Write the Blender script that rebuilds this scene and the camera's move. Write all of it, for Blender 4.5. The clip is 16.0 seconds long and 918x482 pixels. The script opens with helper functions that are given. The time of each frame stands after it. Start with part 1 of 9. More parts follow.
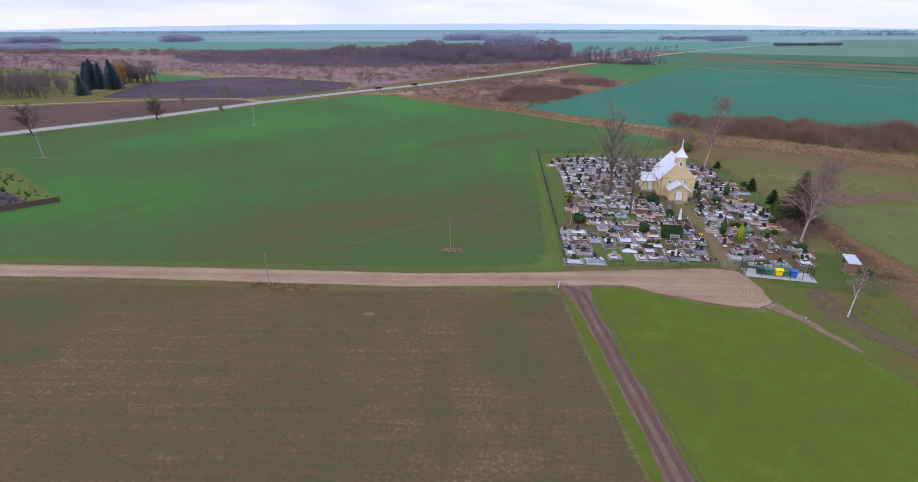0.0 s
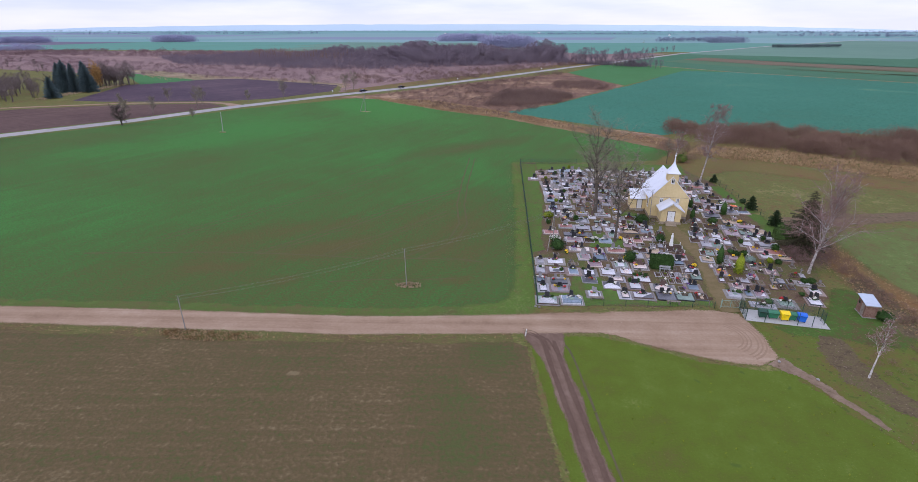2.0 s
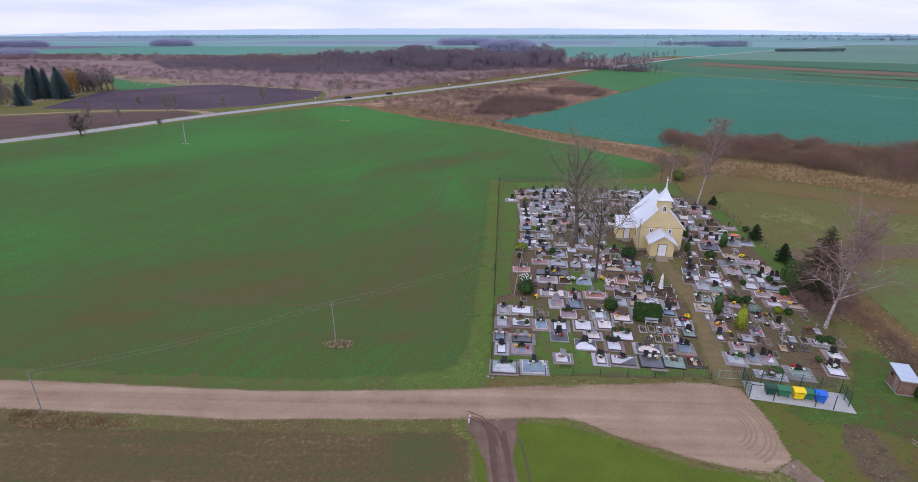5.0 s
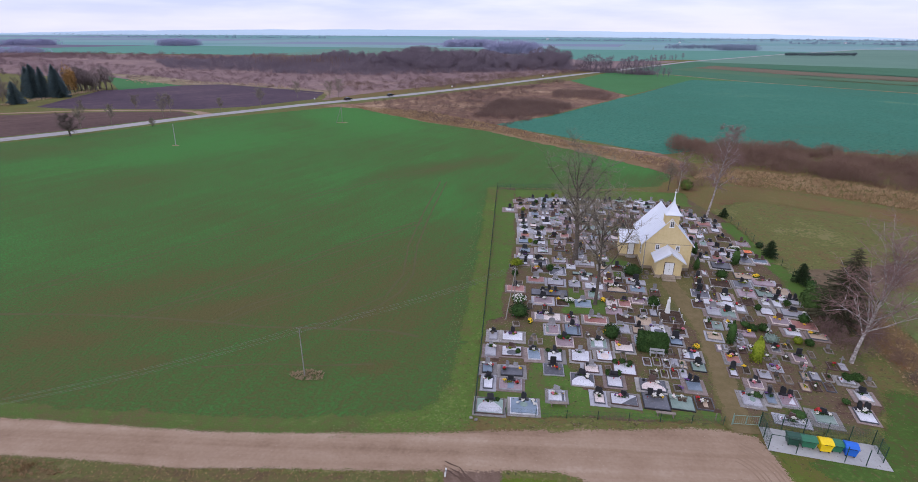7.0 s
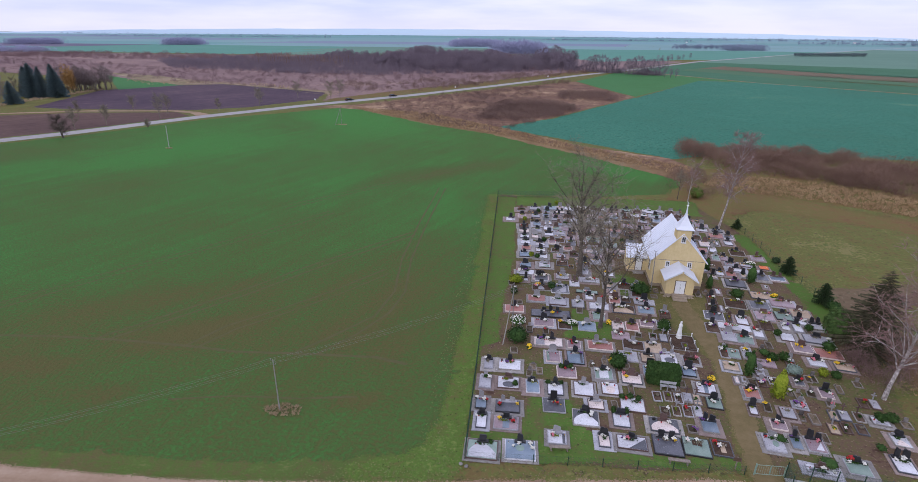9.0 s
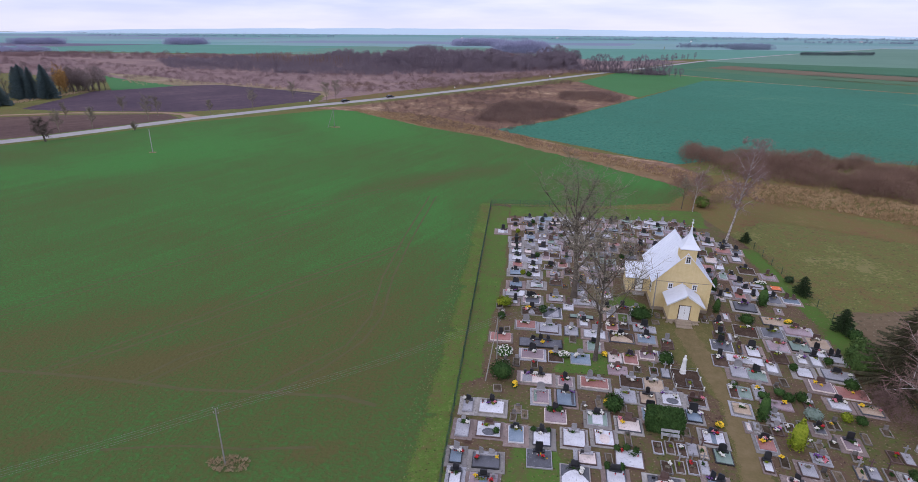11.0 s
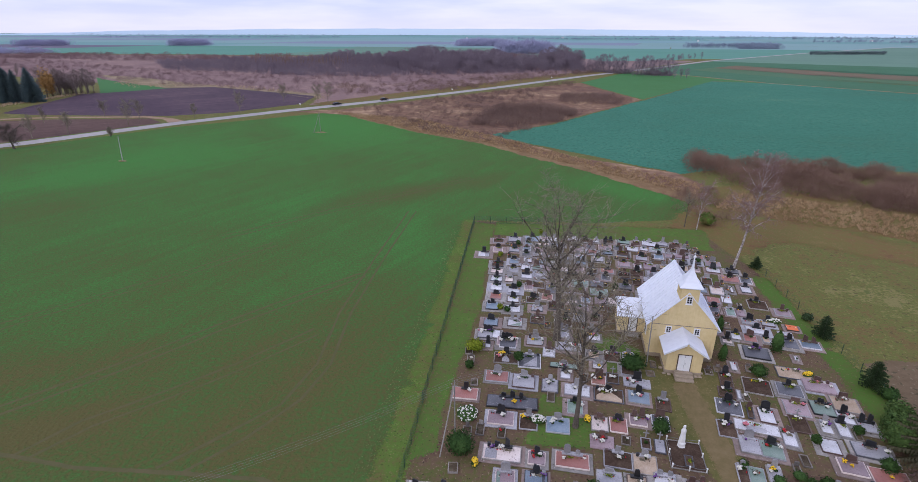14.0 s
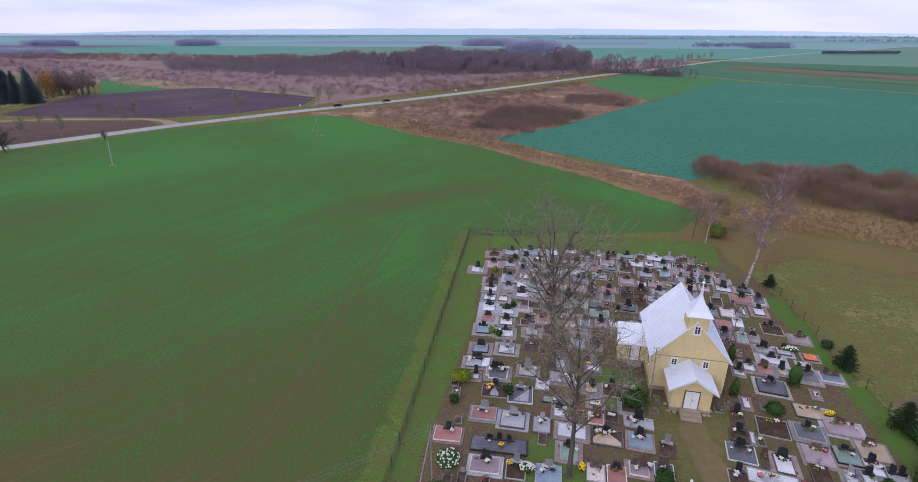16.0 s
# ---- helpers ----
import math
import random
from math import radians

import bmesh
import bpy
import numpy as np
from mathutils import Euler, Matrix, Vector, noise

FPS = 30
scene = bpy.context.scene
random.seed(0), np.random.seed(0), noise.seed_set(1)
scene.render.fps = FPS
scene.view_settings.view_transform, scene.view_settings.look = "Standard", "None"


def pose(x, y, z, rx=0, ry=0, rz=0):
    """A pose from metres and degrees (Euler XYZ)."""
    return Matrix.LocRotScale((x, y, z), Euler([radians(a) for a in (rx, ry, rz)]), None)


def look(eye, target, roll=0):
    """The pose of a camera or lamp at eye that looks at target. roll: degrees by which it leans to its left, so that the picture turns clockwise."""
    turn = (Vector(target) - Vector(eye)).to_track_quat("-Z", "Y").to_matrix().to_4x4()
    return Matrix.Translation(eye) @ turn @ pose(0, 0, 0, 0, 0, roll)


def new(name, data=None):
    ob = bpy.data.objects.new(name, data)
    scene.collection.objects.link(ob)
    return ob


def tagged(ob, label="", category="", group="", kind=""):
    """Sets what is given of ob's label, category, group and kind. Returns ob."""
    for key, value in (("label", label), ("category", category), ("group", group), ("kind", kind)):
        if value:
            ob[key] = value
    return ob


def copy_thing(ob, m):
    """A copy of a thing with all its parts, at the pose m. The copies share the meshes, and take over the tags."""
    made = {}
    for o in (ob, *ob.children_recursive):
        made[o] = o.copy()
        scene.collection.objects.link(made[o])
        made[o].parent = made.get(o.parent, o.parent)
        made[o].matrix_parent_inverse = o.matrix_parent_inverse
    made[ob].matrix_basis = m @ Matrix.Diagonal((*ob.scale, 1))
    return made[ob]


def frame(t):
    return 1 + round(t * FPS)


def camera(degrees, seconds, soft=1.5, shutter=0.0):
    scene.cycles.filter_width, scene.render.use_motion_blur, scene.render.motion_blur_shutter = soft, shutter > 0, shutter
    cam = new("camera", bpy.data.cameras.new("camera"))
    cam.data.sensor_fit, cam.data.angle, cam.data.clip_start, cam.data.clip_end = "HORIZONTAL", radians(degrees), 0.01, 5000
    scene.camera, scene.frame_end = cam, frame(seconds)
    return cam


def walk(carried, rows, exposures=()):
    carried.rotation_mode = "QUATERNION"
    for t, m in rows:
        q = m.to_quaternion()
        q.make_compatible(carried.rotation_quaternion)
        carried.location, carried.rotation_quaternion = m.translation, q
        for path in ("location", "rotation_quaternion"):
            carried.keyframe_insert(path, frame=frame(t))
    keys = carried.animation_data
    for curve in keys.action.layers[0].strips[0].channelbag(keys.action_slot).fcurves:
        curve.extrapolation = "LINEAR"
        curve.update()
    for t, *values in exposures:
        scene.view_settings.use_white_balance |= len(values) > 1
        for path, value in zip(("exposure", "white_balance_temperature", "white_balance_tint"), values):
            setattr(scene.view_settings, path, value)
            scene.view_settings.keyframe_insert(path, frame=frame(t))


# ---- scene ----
from mathutils import geometry
cam = camera(82.6, 16.0, soft=0.7)
PATH = [
    (0, (-37.643, -107.361, 34.277), (-37.793, -105.518, 33.514), -0.1),
    (0.5, (-36.438, -104.101, 34.328), (-36.585, -102.258, 33.565), -0.1),
    (1, (-35.226, -100.926, 34.366), (-35.371, -99.082, 33.605), -0.0),
    (1.5, (-33.954, -97.774, 34.36), (-34.099, -95.93, 33.599), -0.0),
    (2, (-32.749, -94.705, 34.333), (-32.893, -92.861, 33.572), 0.0),
    (2.5, (-31.503, -91.68, 34.361), (-31.648, -89.836, 33.601), -0.0),
    (3, (-30.406, -88.912, 34.408), (-30.55, -87.067, 33.65), 0.0),
    (3.5, (-29.322, -86.312, 34.451), (-29.468, -84.466, 33.696), 0.1),
    (4, (-28.331, -84.002, 34.483), (-28.478, -82.155, 33.729), 0.0),
    (6.5, (-25.129, -74.656, 33.945), (-25.296, -72.806, 33.203), 0.3),
    (7, (-24.945, -73.096, 33.886), (-25.118, -71.248, 33.143), 0.4),
    (7.5, (-24.806, -71.612, 33.875), (-24.986, -69.764, 33.133), 0.4),
    (8, (-24.66, -70.309, 33.907), (-24.843, -68.461, 33.164), 0.6),
    (8.5, (-24.452, -68.855, 33.959), (-24.64, -67.007, 33.217), 0.5),
    (9, (-24.203, -67.378, 34.014), (-24.394, -65.532, 33.269), 0.5),
    (11.5, (-21.625, -58.323, 34.065), (-21.832, -56.48, 33.317), 0.4),
    (12, (-21.022, -56.518, 34.05), (-21.231, -54.676, 33.301), 0.4),
    (12.5, (-20.361, -54.679, 34.039), (-20.575, -52.837, 33.29), 0.3),
    (13, (-19.663, -52.744, 34.061), (-19.881, -50.903, 33.312), 0.2),
    (13.5, (-19.035, -50.962, 34.051), (-19.258, -49.121, 33.303), 0.1),
    (14, (-18.531, -49.174, 34.078), (-18.758, -47.333, 33.331), 0.2),
    (14.5, (-18.064, -47.517, 34.11), (-18.295, -45.677, 33.361), 0.2),
    (15, (-17.628, -46.023, 34.164), (-17.866, -44.183, 33.416), 0.2),
    (15.5, (-17.26, -44.721, 34.207), (-17.506, -42.883, 33.459), 0.0),
    (16, (-16.971, -43.368, 34.248), (-17.225, -41.531, 33.5), 0.1),
]
walk(cam, [(t, look(e, a, r)) for t, e, a, r in PATH], exposures=[(0, 0.02, 6330, 11), (4, -0.03, 6330, 11), (6.5, -0.1, 6380, 11), (9, -0.12, 6380, 11), (16, -0.13, 6380, 11)])

# ---- world and sun: a bright, even overcast ----
SUN_EL, SUN_AZ = 32, 215
world = bpy.data.worlds.new("overcast_sky")
scene.world = world
world.use_nodes = True
wn, wl = world.node_tree.nodes, world.node_tree.links
sky = wn.new("ShaderNodeTexSky")
sky.sky_type, sky.sun_disc = "NISHITA", False
sky.sun_elevation, sky.sun_rotation = radians(SUN_EL), radians(SUN_AZ)
sky_dim = wn.new("ShaderNodeMix")
sky_dim.data_type, sky_dim.blend_type = "RGBA", "MULTIPLY"
sky_dim.inputs[0].default_value = 1.0
sky_dim.inputs[7].default_value = (0.1, 0.1, 0.1, 1)
wl.new(sky.outputs[0], sky_dim.inputs[6])
cloud_co = wn.new("ShaderNodeTexCoord")
cloud_map = wn.new("ShaderNodeMapping")
cloud_map.inputs["Scale"].default_value = (2.2, 2.2, 16)
wl.new(cloud_co.outputs["Generated"], cloud_map.inputs[0])
cloud = wn.new("ShaderNodeTexNoise")
cloud.inputs["Scale"].default_value, cloud.inputs["Detail"].default_value = 2.0, 6
wl.new(cloud_map.outputs[0], cloud.inputs[0])
cloud_ramp = wn.new("ShaderNodeValToRGB")
cloud_ramp.color_ramp.elements[0].position, cloud_ramp.color_ramp.elements[1].position = 0.36, 0.62
cloud_ramp.color_ramp.elements[0].color = (0.61, 0.66, 0.95, 1)
cloud_ramp.color_ramp.elements[1].color = (0.79, 0.8, 0.97, 1)
wl.new(cloud.outputs[0], cloud_ramp.inputs[0])
sky_mix = wn.new("ShaderNodeMix")
sky_mix.data_type = "RGBA"
sky_mix.inputs[0].default_value = 0.93
wl.new(sky_dim.outputs[2], sky_mix.inputs[6])
wl.new(cloud_ramp.outputs[0], sky_mix.inputs[7])
# an overcast sky grows brighter towards the zenith
up = wn.new("ShaderNodeSeparateXYZ")
wl.new(cloud_co.outputs["Generated"], up.inputs[0])
rise = wn.new("ShaderNodeMapRange")
rise.inputs[3].default_value, rise.inputs[4].default_value = 0.98, 1.2
wl.new(up.outputs[2], rise.inputs[0])
domed = wn.new("ShaderNodeVectorMath")
domed.operation = "SCALE"
wl.new(sky_mix.outputs[2], domed.inputs[0])
wl.new(rise.outputs[0], domed.inputs["Scale"])
# a thinner, brighter band of cloud above the horizon
low = wn.new("ShaderNodeMapRange")
low.interpolation_type = "SMOOTHSTEP"
low.inputs[1].default_value, low.inputs[2].default_value = 0.0, 0.045
low.inputs[3].default_value, low.inputs[4].default_value = 0.42, 0.0
wl.new(up.outputs[2], low.inputs[0])
band = wn.new("ShaderNodeMix")
band.data_type = "RGBA"
band.inputs[7].default_value = (0.86, 0.81, 0.94, 1)
wl.new(low.outputs[0], band.inputs[0]), wl.new(domed.outputs[0], band.inputs[6])
wl.new(band.outputs[2], wn["Background"].inputs[0])
wn["Background"].inputs[1].default_value = 1.24

sun = new("sun", bpy.data.lights.new("sun", "SUN"))
sun.data.energy, sun.data.angle, sun.data.color = 1.2, radians(14), (1, 0.97, 0.93)
_az, _el = radians(SUN_AZ), radians(SUN_EL)
_from = Vector((math.sin(_az) * math.cos(_el), math.cos(_az) * math.cos(_el), math.sin(_el)))
sun.matrix_world = look(_from * 100, (0, 0, 0))


# ---- materials ----
def surface(name, cols, big=0.5, mid=3.0, fine=20.0, weights=(0.4, 0.35, 0.25), streak=None, rough=0.9,
            metal=0.0, bump=0.2, spread=0.16, vary=0.0, island=0.0, bump_scale=None, stains=(), thin=0.0, flecks=()):
    """A procedural surface: three sizes of noise and, if asked for, stretched streaks (turn, along, across, weight) drive a colour ramp."""
    m = bpy.data.materials.new(name)
    m.use_nodes = True
    n, l = m.node_tree.nodes, m.node_tree.links
    b = n["Principled BSDF"]
    b.inputs["Roughness"].default_value, b.inputs["Metallic"].default_value = rough, metal
    b.inputs["Specular IOR Level"].default_value = 0.06 if rough > 0.85 else (0.25 if rough > 0.6 else 0.5)
    co = n.new("ShaderNodeTexCoord")
    layers = []
    for s, wgt in zip((big, mid, fine), weights):
        t = n.new("ShaderNodeTexNoise")
        t.inputs["Scale"].default_value, t.inputs["Detail"].default_value = s, (8 if s == fine else 4)
        l.new(co.outputs["Object"], t.inputs[0])
        layers.append((t.outputs[0], wgt))
    grain = layers[-1][0]
    if streak:
        turn, along, across, wgt = streak
        mp = n.new("ShaderNodeMapping")
        mp.inputs["Rotation"].default_value = (0, 0, radians(-turn))
        l.new(co.outputs["Object"], mp.inputs[0])
        mp2 = n.new("ShaderNodeMapping")
        mp2.inputs["Scale"].default_value = (along, across, 1)
        l.new(mp.outputs[0], mp2.inputs[0])
        t = n.new("ShaderNodeTexNoise")
        t.inputs["Scale"].default_value, t.inputs["Detail"].default_value = 1.0, 3
        l.new(mp2.outputs[0], t.inputs[0])
        layers.append((t.outputs[0], wgt))
    total = None
    wsum = sum(wt for _, wt in layers)
    for out, wt in layers:
        mul = n.new("ShaderNodeMath")
        mul.operation = "MULTIPLY_ADD"
        mul.inputs[1].default_value = wt / wsum
        mul.inputs[2].default_value = 0.0
        l.new(out, mul.inputs[0])
        if total is not None:
            l.new(total, mul.inputs[2])
        total = mul.outputs[0]
    for x, y, rx, ry, turn, amount in stains:
        mp = n.new("ShaderNodeMapping")
        mp.vector_type = "TEXTURE"
        mp.inputs["Location"].default_value, mp.inputs["Rotation"].default_value = (x, y, 0), (0, 0, radians(turn))
        mp.inputs["Scale"].default_value = (rx, ry, 1)
        l.new(co.outputs["Object"], mp.inputs[0])
        ln = n.new("ShaderNodeVectorMath")
        ln.operation = "LENGTH"
        l.new(mp.outputs[0], ln.inputs[0])
        rg = n.new("ShaderNodeMapRange")
        rg.interpolation_type = "SMOOTHSTEP"
        rg.inputs[1].default_value, rg.inputs[2].default_value = 0.1, 1.0
        rg.inputs[3].default_value, rg.inputs[4].default_value = amount, 0.0
        l.new(ln.outputs["Value"], rg.inputs[0])
        add = n.new("ShaderNodeMath")
        l.new(total, add.inputs[0]), l.new(rg.outputs[0], add.inputs[1])
        total = add.outputs[0]
    ramp = n.new("ShaderNodeValToRGB")
    cr = ramp.color_ramp
    k = len(cols)
    while len(cr.elements) < k:
        cr.elements.new(0.5)
    for i, c in enumerate(cols):
        cr.elements[i].position = 0.5 - spread + 2 * spread * i / max(1, k - 1)
        cr.elements[i].color = (*c, 1)
    l.new(total, ramp.inputs[0])
    col = ramp.outputs[0]
    for scale, level, colour in flecks:
        # small pale or dark specks: straw, leaves, crumbs
        ft = n.new("ShaderNodeTexNoise")
        ft.inputs["Scale"].default_value, ft.inputs["Detail"].default_value = scale, 2
        l.new(co.outputs["Object"], ft.inputs[0])
        fr = n.new("ShaderNodeMapRange")
        fr.inputs[1].default_value, fr.inputs[2].default_value = level, level + 0.06
        l.new(ft.outputs[0], fr.inputs[0])
        fm = n.new("ShaderNodeMix")
        fm.data_type = "RGBA"
        fm.inputs[7].default_value = (*colour, 1)
        l.new(fr.outputs[0], fm.inputs[0]), l.new(col, fm.inputs[6])
        col = fm.outputs[2]
    if vary or island:
        if vary:
            info = n.new("ShaderNodeObjectInfo")
            rnd, amount = info.outputs["Random"], vary
        else:
            info = n.new("ShaderNodeNewGeometry")
            rnd, amount = info.outputs["Random Per Island"], island
        rng = n.new("ShaderNodeMapRange")
        rng.inputs[3].default_value, rng.inputs[4].default_value = 1 - amount, 1 + amount
        l.new(rnd, rng.inputs[0])
        hsv = n.new("ShaderNodeHueSaturation")
        l.new(rng.outputs[0], hsv.inputs["Value"])
        l.new(col, hsv.inputs["Color"])
        col = hsv.outputs[0]
    l.new(col, b.inputs["Base Color"])
    if thin:
        # the cover thins out towards a ragged edge, where the mesh says so
        at = n.new("ShaderNodeAttribute")
        at.attribute_name = "bare"
        nz = n.new("ShaderNodeTexNoise")
        nz.inputs["Scale"].default_value, nz.inputs["Detail"].default_value = thin * 3.5, 6
        l.new(co.outputs["Object"], nz.inputs[0])
        sm = n.new("ShaderNodeMath")
        sm.operation = "MULTIPLY_ADD"
        sm.inputs[1].default_value = 1.2
        l.new(nz.outputs[0], sm.inputs[0]), l.new(at.outputs["Fac"], sm.inputs[2])
        rg = n.new("ShaderNodeMath")
        rg.operation, rg.inputs[1].default_value = "GREATER_THAN", 1.1
        l.new(sm.outputs[0], rg.inputs[0])
        ok = n.new("ShaderNodeMath")
        ok.operation, ok.inputs[1].default_value = "GREATER_THAN", 0.001
        l.new(at.outputs["Fac"], ok.inputs[0])
        fc = n.new("ShaderNodeMath")
        fc.operation = "MULTIPLY"
        l.new(rg.outputs[0], fc.inputs[0]), l.new(ok.outputs[0], fc.inputs[1])
        tr, mx = n.new("ShaderNodeBsdfTransparent"), n.new("ShaderNodeMixShader")
        l.new(fc.outputs[0], mx.inputs[0]), l.new(b.outputs[0], mx.inputs[1]), l.new(tr.outputs[0], mx.inputs[2])
        l.new(mx.outputs[0], n["Material Output"].inputs["Surface"])
    if bump:
        bp = n.new("ShaderNodeBump")
        bp.inputs["Strength"].default_value = bump
        bp.inputs["Distance"].default_value = bump_scale or 0.3 / fine
        l.new(grain, bp.inputs["Height"])
        l.new(bp.outputs[0], b.inputs["Normal"])
    return m


GROUND = dict(weights=(0.42, 0.3, 0.28), bump=0.5)
MEADOW = surface("meadow_grass", [(0.14, 0.1, 0.042), (0.145, 0.115, 0.045), (0.13, 0.122, 0.041), (0.112, 0.124, 0.036), (0.145, 0.142, 0.047), (0.188, 0.165, 0.068)], 0.07, 0.45, 2.2, (0.34, 0.3, 0.36), bump=1.0, spread=0.085,
                 stains=((64, 30, 62, 13, -31, -0.055), (24, 50, 18, 10, -40, -0.04), (40, 20, 16, 9, -20, 0.03)),
                 flecks=((0.8, 0.62, (0.098, 0.118, 0.036)), (1.3, 0.63, (0.09, 0.078, 0.034)), (3.5, 0.64, (0.2, 0.16, 0.075)), (3.0, 0.64, (0.07, 0.066, 0.03))))
WINTER_GREEN = surface("winter_wheat", [(0.1, 0.089, 0.034), (0.086, 0.096, 0.032), (0.074, 0.105, 0.032), (0.064, 0.12, 0.033), (0.058, 0.143, 0.036), (0.056, 0.176, 0.041)],
                       0.017, 0.13, 2.6, (0.22, 0.1, 0.44), streak=(66, 0.025, 0.55, 0.15), bump=1.4, spread=0.13,
                       stains=((-42, 64, 40, 10, 40, -0.1), (-58, 26, 50, 14, 62, -0.035), (-72, -10, 26, 6, 25, -0.08), (-62, -18, 40, 6, 5, -0.05), (-60, -16, 12, 4.5, 35, -0.11), (-75, -25, 8, 3, 10, -0.1), (-65, -28.5, 6, 2.5, 10, -0.08), (-38.5, -26.6, 4, 2.2, 20, -0.13), (-75, 90, 40, 16, 50, -0.01),
                               (-118, -8, 64, 34, 10, 0.08), (-36, 5, 9, 46, 3, -0.035), (6, 70, 26, 12, -40, 0.09), (-95, 150, 60, 24, -50, 0.1), (-140, 60, 70, 30, 50, 0.12), (-80, 110, 150, 95, -50, 0.085), (-62, -6, 46, 24, 45, -0.02), (-38, 36, 6, 20, 0, 0.06), (-42, -4, 15, 30, 0, -0.04)), thin=0.9,
                       flecks=((11.0, 0.66, (0.12, 0.155, 0.065)), (9.0, 0.64, (0.04, 0.06, 0.02))))
STUBBLE = surface("brown_stubble_soil", [(0.08, 0.093, 0.032), (0.095, 0.083, 0.036), (0.111, 0.08, 0.041), (0.132, 0.096, 0.05), (0.18, 0.138, 0.078)],
                  0.03, 0.35, 2.4, (0.28, 0.18, 0.5), streak=(4, 0.06, 1.3, 0.24), bump=1.2, spread=0.115,
                  stains=((-37, -55, 6, 13, 20, -0.08), (-100, -52, 14, 5, 0, -0.1), (-33, -45, 5, 5, 0, -0.1), (-43, -67, 2.5, 10, 10, -0.07), (-90, -62, 5, 2.5, 10, -0.14), (-54, -50, 1.2, 0.6, 0, 0.2)), thin=0.9,
                  flecks=((9.0, 0.66, (0.18, 0.145, 0.085)), (8.0, 0.66, (0.055, 0.046, 0.026))))
LAWN = surface("bright_lawn_grass", [(0.104, 0.102, 0.027), (0.093, 0.114, 0.02), (0.093, 0.128, 0.018), (0.1, 0.14, 0.022), (0.136, 0.165, 0.038)], 0.07, 0.45, 4.0, (0.4, 0.34, 0.26), bump=0.8, spread=0.15, thin=1.5,
               flecks=((0.55, 0.69, (0.075, 0.11, 0.022)), (8.0, 0.67, (0.17, 0.19, 0.05)), (9.0, 0.67, (0.06, 0.085, 0.02))))
VERGE = surface("verge_grass", [(0.13, 0.11, 0.044), (0.11, 0.125, 0.037), (0.094, 0.14, 0.032), (0.088, 0.155, 0.03), (0.155, 0.192, 0.055)], 0.2, 1.1, 3.0, (0.34, 0.33, 0.33), bump=1.0, spread=0.1, thin=1.5,
                flecks=((7.0, 0.63, (0.2, 0.19, 0.085)), (5.0, 0.64, (0.04, 0.052, 0.017))))
PALE_GRASS = surface("pale_plot_grass", [(0.125, 0.098, 0.045), (0.125, 0.125, 0.046), (0.112, 0.142, 0.045), (0.12, 0.158, 0.05), (0.16, 0.185, 0.068)], 0.12, 0.7, 3.0, (0.36, 0.32, 0.32), bump=0.9, spread=0.12, thin=1.5, flecks=((1.2, 0.63, (0.1, 0.098, 0.04)), (3.5, 0.64, (0.17, 0.16, 0.07))))
GREEN_MARGIN = surface("dark_margin_grass", [(0.1, 0.068, 0.036), (0.086, 0.088, 0.03), (0.07, 0.106, 0.026), (0.066, 0.122, 0.026), (0.1, 0.14, 0.036)], 0.2, 0.9, 3.0, (0.36, 0.32, 0.32), bump=0.9, spread=0.11, thin=1.5, flecks=((1.5, 0.65, (0.12, 0.095, 0.045)), (4.0, 0.66, (0.14, 0.15, 0.06))))
LITTER = surface("brown_leaf_litter", [(0.079, 0.058, 0.036), (0.107, 0.079, 0.048), (0.13, 0.101, 0.055), (0.093, 0.096, 0.033)], 0.25, 1.0, 4.0, (0.34, 0.33, 0.33), bump=1.0, spread=0.12, thin=1.2, flecks=((3.0, 0.64, (0.2, 0.15, 0.11)),))
LAWN_DRY = surface("patchy_grass", [(0.13, 0.09, 0.038), (0.125, 0.105, 0.034), (0.108, 0.118, 0.027), (0.098, 0.13, 0.025), (0.14, 0.14, 0.045)], 0.15, 0.8, 4.0, (0.4, 0.34, 0.26), bump=0.9, spread=0.13, thin=1.5, flecks=((1.1, 0.62, (0.078, 0.104, 0.024)), (2.6, 0.64, (0.075, 0.062, 0.03)), (5.0, 0.66, (0.17, 0.14, 0.06))))
DRY_GRASS = surface("dry_grass", [(0.25, 0.175, 0.1), (0.36, 0.265, 0.17), (0.46, 0.355, 0.245)], 0.3, 1.2, 6, bump=0.3, thin=2.0)
CEM_GRASS = surface("cemetery_grass", [(0.11, 0.099, 0.042), (0.099, 0.117, 0.037), (0.086, 0.132, 0.032), (0.079, 0.148, 0.029), (0.116, 0.165, 0.044)], 0.2, 0.9, 3, (0.36, 0.32, 0.34), bump=0.8, spread=0.12, thin=1.5,
                    flecks=((4.5, 0.64, (0.18, 0.135, 0.07)), (3.5, 0.66, (0.045, 0.045, 0.022))))
STRIP = surface("fresh_strip_grass", [(0.1, 0.1, 0.036), (0.085, 0.114, 0.03), (0.073, 0.132, 0.027), (0.075, 0.145, 0.028)], 0.2, 1.2, 4, **GROUND, thin=1.5, flecks=((1.6, 0.63, (0.1, 0.1, 0.04)), (3.0, 0.64, (0.13, 0.14, 0.055))))
